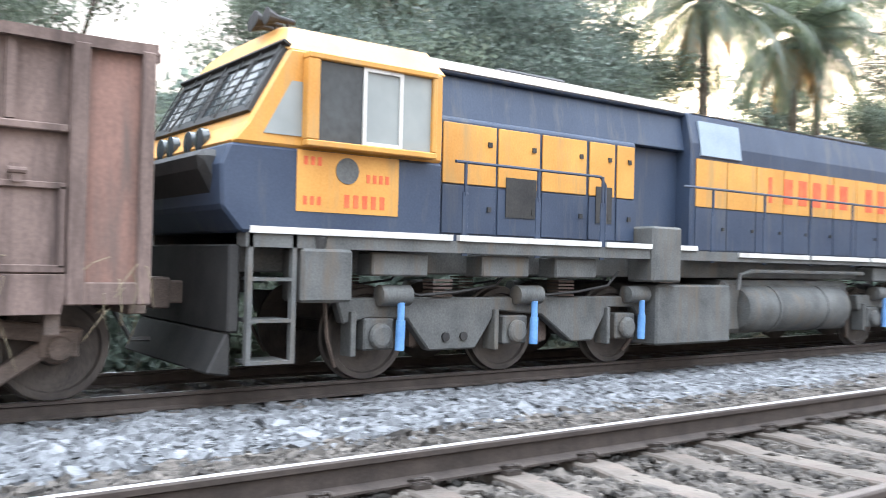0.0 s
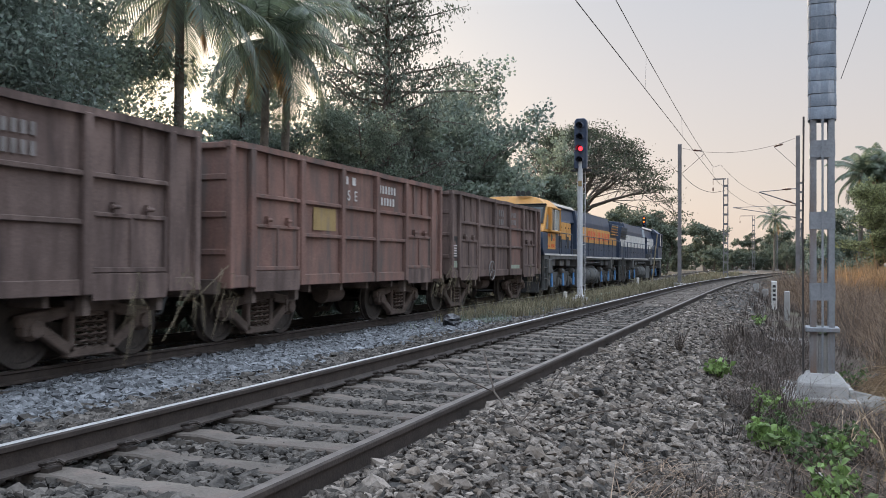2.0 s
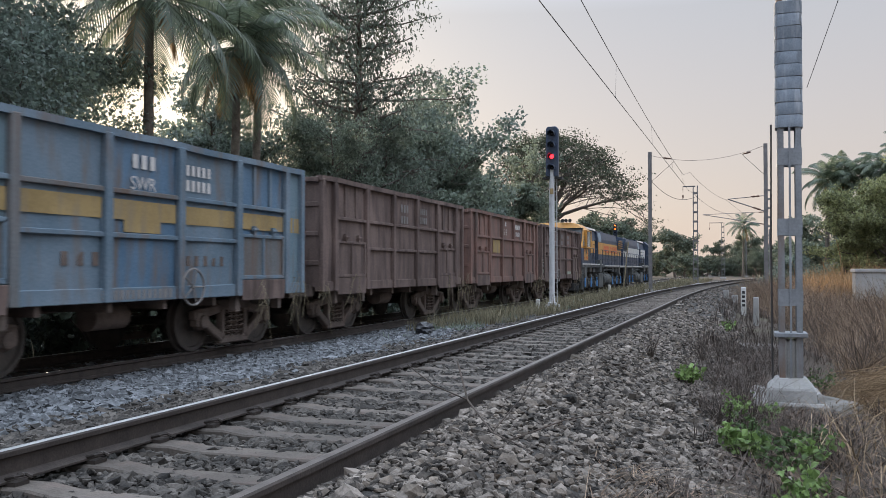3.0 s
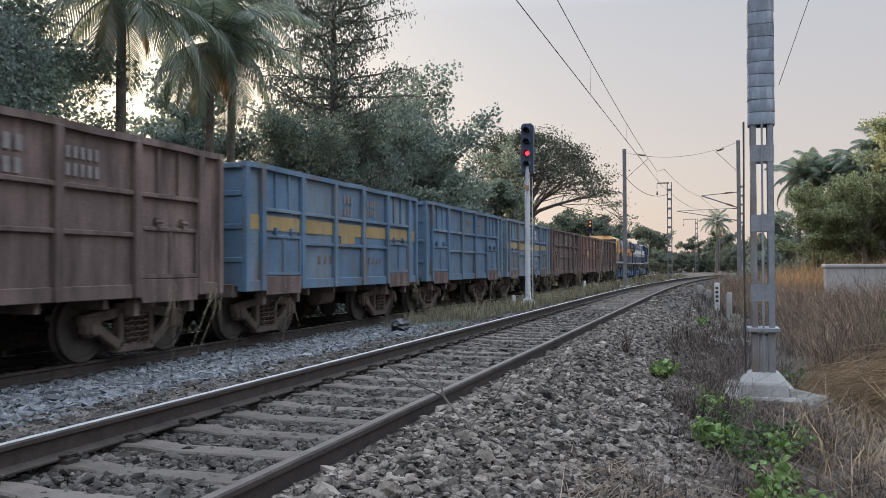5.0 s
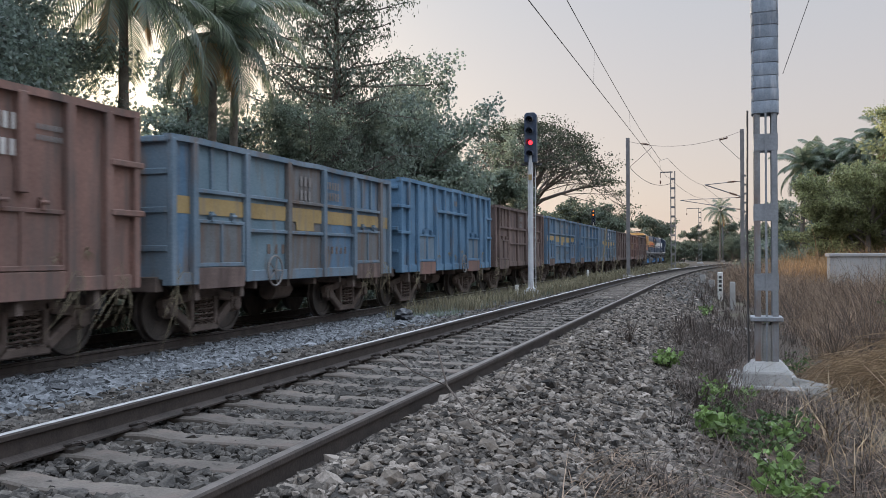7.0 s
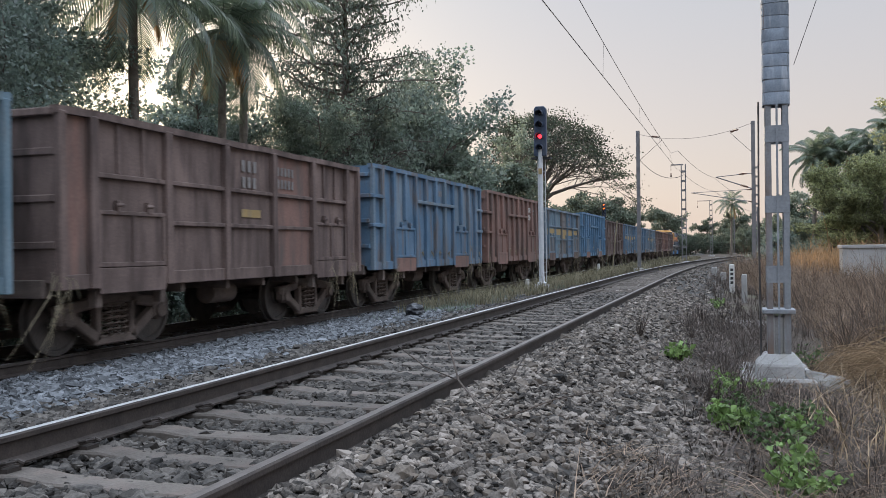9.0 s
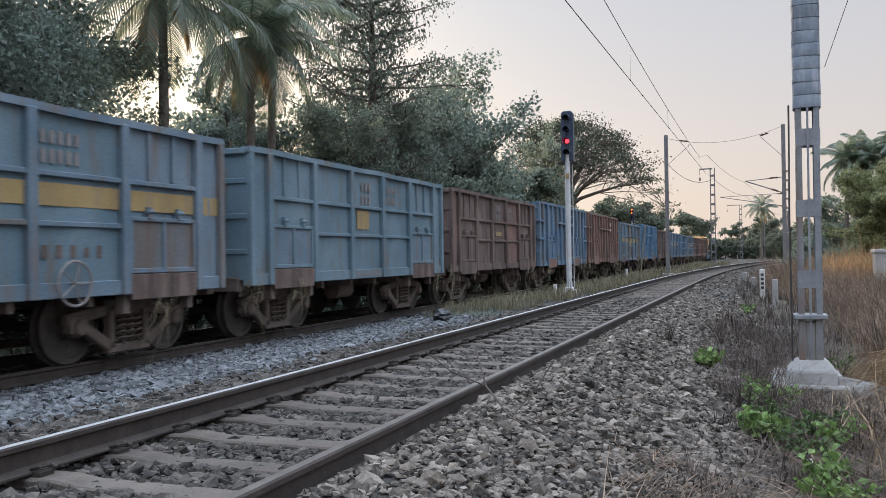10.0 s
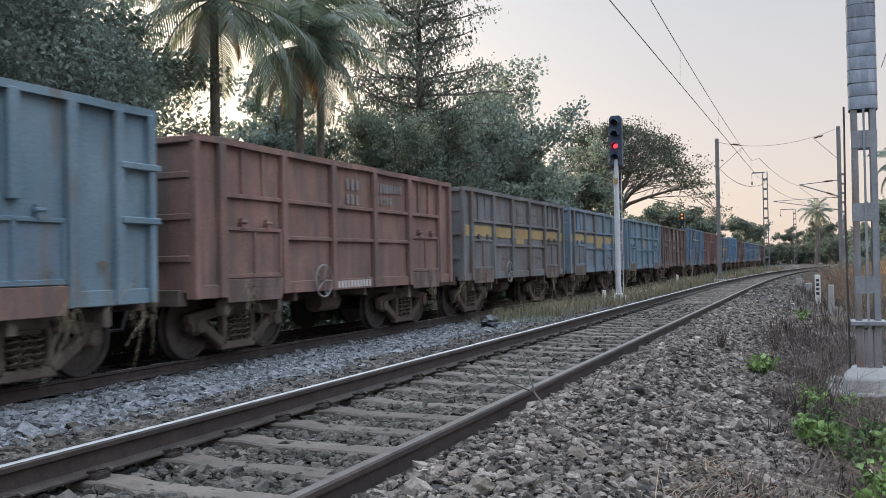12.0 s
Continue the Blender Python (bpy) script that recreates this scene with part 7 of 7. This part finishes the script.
def combed_heap(seed, n, reach, hgt):
    """Long stems pressed over in one direction: they start high, arch and droop to the ground."""
    rng = np.random.default_rng(seed)
    az = rng.normal(math.pi, 0.65, n)
    along = np.stack([np.cos(az), np.sin(az), np.zeros(n)], 1) * (reach * rng.uniform(0.5, 1.15, (n, 1)))
    p0 = np.stack([rng.uniform(0.0, 0.7, n), rng.normal(0, 0.45, n), hgt * rng.random(n) ** 1.3], 1)
    p0[:, 2] *= np.clip(1.1 - np.abs(p0[:, 1]), 0.15, 1)
    drop = np.stack([np.zeros(n), np.zeros(n), p0[:, 2] + 0.03], 1)
    bow = np.array([0, 0, 1.0]) * (hgt * rng.uniform(0.05, 0.4, (n, 1)))
    kink = np.cumsum(rng.normal(0, 0.045, (n, 5, 3)), axis=1)
    pts = [p0 + along * u - drop * u ** 2.2 + bow * 4 * u * (1 - u) + kink[:, i] for i, u in enumerate((0.0, 0.25, 0.5, 0.75, 1.0))]
    sd = np.stack([-np.sin(az) * 0.6, np.cos(az) * 0.6, np.full(n, 0.8)], 1) * rng.uniform(0.0022, 0.0055, (n, 1))
    v = np.stack([q for p in pts for q in (p - sd, p + sd)], 1).reshape(-1, 3)
    f = np.array([[2 * i, 2 * i + 1, 2 * i + 3, 2 * i + 2] for i in range(4)]).ravel()
    return array_mesh("straw", v, (f[None] + (np.arange(n) * 10)[:, None]).ravel(), 4)


COMBED = [combed_heap(121 + i, 520, 1.0, 0.55) for i in range(2)]
for i, (x, y, s, turn) in enumerate(((1.75, 11.4, 1.0, 10), (1.9, 10.6, 0.85, 25), (2.3, 12.1, 1.2, -10), (2.6, 11.2, 1.2, 15), (1.45, 12.6, 0.7, -20), (3.2, 12.4, 1.4, 0))):
    hp = thing("straw_heap", "arching heap of long orange dry grass bent over one way", "grass heap", "straw heaps beside the pole", m=stand(x, y, s, turn, 0.03))
    tagged(part("straw", COMBED[i % 2], M_STRAWHEAP, hp), kind="stuff")
HEAP = [brush_mesh(111 + i, 420, 1.1, 0.40, 1.5) for i in range(2)]
for i, (x, y, s) in enumerate(((1.75, 12.1, 0.7), (2.3, 12.6, 0.9), (2.0, 11.5, 0.75), (2.8, 12.0, 1.0), (1.5, 11.2, 0.45), (2.6, 11.0, 0.8), (3.3, 12.6, 1.1), (2.1, 10.3, 0.6))):
    hp = thing("straw_heap", "flattened heap of long orange dry grass stems", "grass heap", "straw heaps beside the pole", m=stand(x, y, s, i * 97, 0.03))
    tagged(part("straw", HEAP[i % 2], M_STRAWHEAP, hp), kind="stuff")
for i, (x, y, s) in enumerate(((-0.15, 12.0, 0.9), (0.25, 9.3, 0.8), (0.1, 14.5, 1.1), (-0.2, 16.3, 1.0), (0.75, 8.3, 0.8), (0.05, 8.5, 0.7), (0.9, 6.6, 0.8), (0.55, 15.8, 1.2), (-0.55, 13.0, 0.7), (0.3, 18.5, 1.2), (-0.3, 10.4, 0.7), (0.0, 11.0, 0.8), (-0.2, 9.7, 0.6), (0.2, 10.3, 0.7), (-0.45, 11.9, 0.7), (-0.1, 13.2, 0.9), (-0.5, 14.6, 0.8), (-0.7, 15.8, 0.8), (0.1, 16.6, 1.0))):
    br = thing("dead_undergrowth", "low dark brown tangle of dead stems", "bush", "dead undergrowth beside the ballast", m=stand(x, y, s, i * 83, 0.03))
    part("brush", DARKBRUSH[i % 2], M_TWIG, br)


def weed(x, y, hgt, seed, label, mat=M_WEED, leaves=60, size=0.075, spread=0.16):
    rnd = random.Random(seed)
    g = ground_z(x, y)
    wd = thing("weed", label, "weed", "weeds beside the ballast", m=pose(x, y, g))
    spots = []
    for k in range(7):
        a, e = rnd.uniform(0, 6.28), rnd.uniform(0.2, 1.0)
        tip = Vector((spread * e * math.cos(a), spread * e * math.sin(a), hgt * rnd.uniform(0.6, 1.0)))
        b = Build()
        b.tube([(0, 0, -0.02), tip * 0.5 + Vector((0, 0, 0.03)), tip], [0.006, 0.005, 0.003], 4)
        part("stem", b, M_TWIG, wd)
        for j in range(leaves // 7):
            u = rnd.uniform(0.35, 1.05)
            spots.append(tuple(tip * u + Vector((rnd.gauss(0, 0.035), rnd.gauss(0, 0.035), rnd.gauss(0, 0.025)))))
    part("leaves", leaf_mesh("leaves", np.array(spots), size, seed, 0, 0.36, mat), mat, wd)


for i, (x, y, hh, n, s, mt) in enumerate(((-0.64, 11.1, 0.20, 150, 0.075, M_WEED), (-0.06, 7.95, 0.24, 190, 0.075, M_WEED), (0.55, 7.85, 0.30, 150, 0.06, M_WEED), (0.42, 6.65, 0.24, 190, 0.062, M_WEED), (0.40, 6.2, 0.22, 170, 0.062, M_WEED),
                                          (-0.15, 9.4, 0.34, 130, 0.05, M_WEED), (0.14, 7.95, 0.28, 150, 0.05, M_WEED_DULL), (0.32, 7.5, 0.26, 150, 0.05, M_WEED_DULL), (0.36, 8.1, 0.30, 150, 0.05, M_WEED_DULL), (0.55, 8.5, 0.26, 120, 0.05, M_WEED_DULL),
                                          (0.05, 8.7, 0.28, 120, 0.05, M_WEED_DULL), (0.30, 9.8, 0.30, 90, 0.05, M_WEED), (0.95, 12.5, 0.40, 110, 0.05, M_WEED_DULL), (0.8, 19.0, 0.4, 140, 0.07, M_WEED_DULL), (-0.3, 22.0, 0.3, 120, 0.06, M_WEED), (2.9, 17.5, 1.0, 160, 0.06, M_WEED_DULL))):
    weed(x, y, hh, 400 + i, "bright green leafy weed at the edge of the ballast" if mt is M_WEED else "dull green weed in the dry undergrowth", mt, n, s, 0.25)
for i, (x, y, hh) in enumerate(((-1.19, 12.2, 0.34), (-0.05, 10.2, 0.42), (0.08, 9.7, 0.38), (-0.25, 9.2, 0.3), (0.9, 9.0, 0.25), (1.15, 8.2, 0.22), (-0.6, 14.0, 0.4), (0.15, 13.2, 0.5), (-0.2, 17.0, 0.45), (1.4, 10.5, 0.3), (1.0, 7.0, 0.2), (2.1, 14.6, 1.0), (2.9, 14.6, 1.3), (2.3, 16.8, 1.2), (3.6, 17.5, 1.4), (1.7, 15.0, 0.8), (3.2, 20.5, 1.5), (4.4, 19.0, 1.5), (1.6, 21.5, 1.0))):
    rnd = random.Random(500 + i)
    tw = thing("dead_shrub", "dark leafless dead shrub beside the ballast", "shrub", "dead shrubs", m=pose(x, y, ground_z(x, y)))
    for k in range(26):
        a, e = rnd.uniform(0, 6.28), rnd.uniform(0.1, 0.6) * hh
        tip = Vector((e * math.cos(a), e * math.sin(a), hh * rnd.uniform(0.55, 1.1)))
        b = Build()
        b.tube([(0, 0, -0.02), tip * 0.5 + Vector((rnd.gauss(0, 0.02), rnd.gauss(0, 0.02), 0)), tip], [0.006, 0.004, 0.002], 4)
        part("twig", b, M_TWIG, tw)
# a bare twig lying on the stones in front
tw = thing("fallen_branch", "thin bare brown branch lying on the ballast", "branch", m=pose(-1.6, 5.35, ground_z(-1.6, 5.35) + 0.05))
for i, (pts, r) in enumerate((([(-0.25, 0.35, 0.42), (-0.1, 0.1, 0.2), (0.15, -0.2, 0.06), (0.5, -0.6, 0.04)], 0.007), ([(0.15, -0.2, 0.06), (0.25, 0.1, 0.22), (0.3, 0.35, 0.36)], 0.005), ([(-0.1, 0.1, 0.2), (-0.3, 0.0, 0.3), (-0.5, 0.05, 0.42)], 0.005),
                              ([(0.3, -0.35, 0.05), (0.6, -0.2, 0.16), (0.85, -0.1, 0.2)], 0.005))):
    b = Build()
    b.tube(pts, [r, r, r * 0.7, r * 0.4][:len(pts)], 5)
    part("twig", b, M_TWIG, tw)

# ---- small things along the line ----
def blob(name, label, category, x, y, size, mat, seed, flat=0.6):
    rng = np.random.default_rng(seed)
    bm = bmesh.new()
    bmesh.ops.create_icosphere(bm, subdivisions=3, radius=1)
    for v in bm.verts:
        k = 1 + 0.35 * noise.noise(v.co * 1.7 + Vector((seed, 0, 0))) + 0.15 * noise.noise(v.co * 5)
        v.co = Vector((v.co.x * size * 1.5 * k, v.co.y * size * k, v.co.z * size * flat * k))
    me = bpy.data.meshes.new(name)
    bm.to_mesh(me)
    bm.free()
    me.materials.append(mat)
    ob = new(name, me)
    ob.matrix_basis = pose(x, y, ground_z(x, y) + size * flat * 0.7, 0, 0, seed * 37)
    return tagged(ob, label, category)


blob("plastic_bag", "crumpled black plastic bag on the grey ballast", "bag", -6.55, 17.9, 0.21, M_BAG, 3, 0.75)
blob("plastic_bag", "pale green plastic bag in the grass", "bag", -6.2, 34.6, 0.2, M_PALEBAG, 5)
blob("paper_scrap", "crumpled white scrap among the weeds", "litter", 0.45, 8.9, 0.05, M_WHITE, 6)
blob("paper_scrap", "crumpled white scrap on the stones", "litter", 0.32, 7.3, 0.04, M_WHITE, 7)


def marker(x, y, hgt, w, label, banded):
    mk = thing("marker_post", label, "post", m=pose(x, y, ground_z(x, y)))
    b = Build()
    b.box(-w, w, -w, w, -0.2, hgt)
    part("post", b, M_WHITE if banded or w < 0.07 else M_CONCRETE, mk, "", 0.02)
    if banded:
        for i in range(4):
            b = Build()
            b.box(-w * 0.55, w * 0.55, -w - 0.004, -w - 0.001, 0.32 + i * 0.15, 0.41 + i * 0.15)
            part("marking", b, M_BLACK, mk, "plain black painted bar")
    return mk


marker(0.0, 32.5, 1.0, 0.09, "white marker post with black painted marks", True)
marker(0.35, 27.5, 0.85, 0.08, "weathered grey concrete marker post", False)
marker(-0.75, 41.0, 0.4, 0.12, "low weathered concrete block", False)
marker(-0.35, 40.0, 0.35, 0.12, "low grey concrete block", False)
marker(-6.6, 46.0, 0.55, 0.06, "short white stake beside the far track", False)
marker(-6.9, 30.5, 0.4, 0.06, "short white stake beside the far track", False)
b = Build()
b.tube([(-6.7, 52.0, -0.6), (-6.35, 52.0, 2.6)], 0.035, 8)
tagged(part("bamboo_pole", b, M_STRAW), "pale bamboo pole leaning beside the mast", "pole")
b = Build()
b.loft([(-0.55, -0.3), (0.65, -0.3), (0.62, 0.05), (-0.5, 0.06)], -0.5, 0.7)
tagged(part("concrete_slab", b, M_SLAB, None, "", 0.03, m=pose(0.35, 19.5, ground_z(0.35, 19.5))), "broken concrete slab in the weeds", "slab")

wl = thing("boundary_wall", "weathered grey boundary wall behind the dry grass", "wall", kind="structure")
wa, wb = Vector((4.35, 40.0, -0.7)), Vector((13.0, 44.0, -0.7))
turn = math.degrees(math.atan2((wb - wa).y, (wb - wa).x))
length = (wb - wa).length
b = Build()
b.box(0, length, -0.12, 0.12, 0, 1.55)
part("wall_face", b, M_WALL, wl, m=pose(*wa, 0, 0, turn))
b = Build()
b.box(-0.06, length, -0.18, 0.18, 1.552, 1.70)
part("coping", b, M_WALL, wl, "", 0.02, m=pose(*wa, 0, 0, turn))


motions()
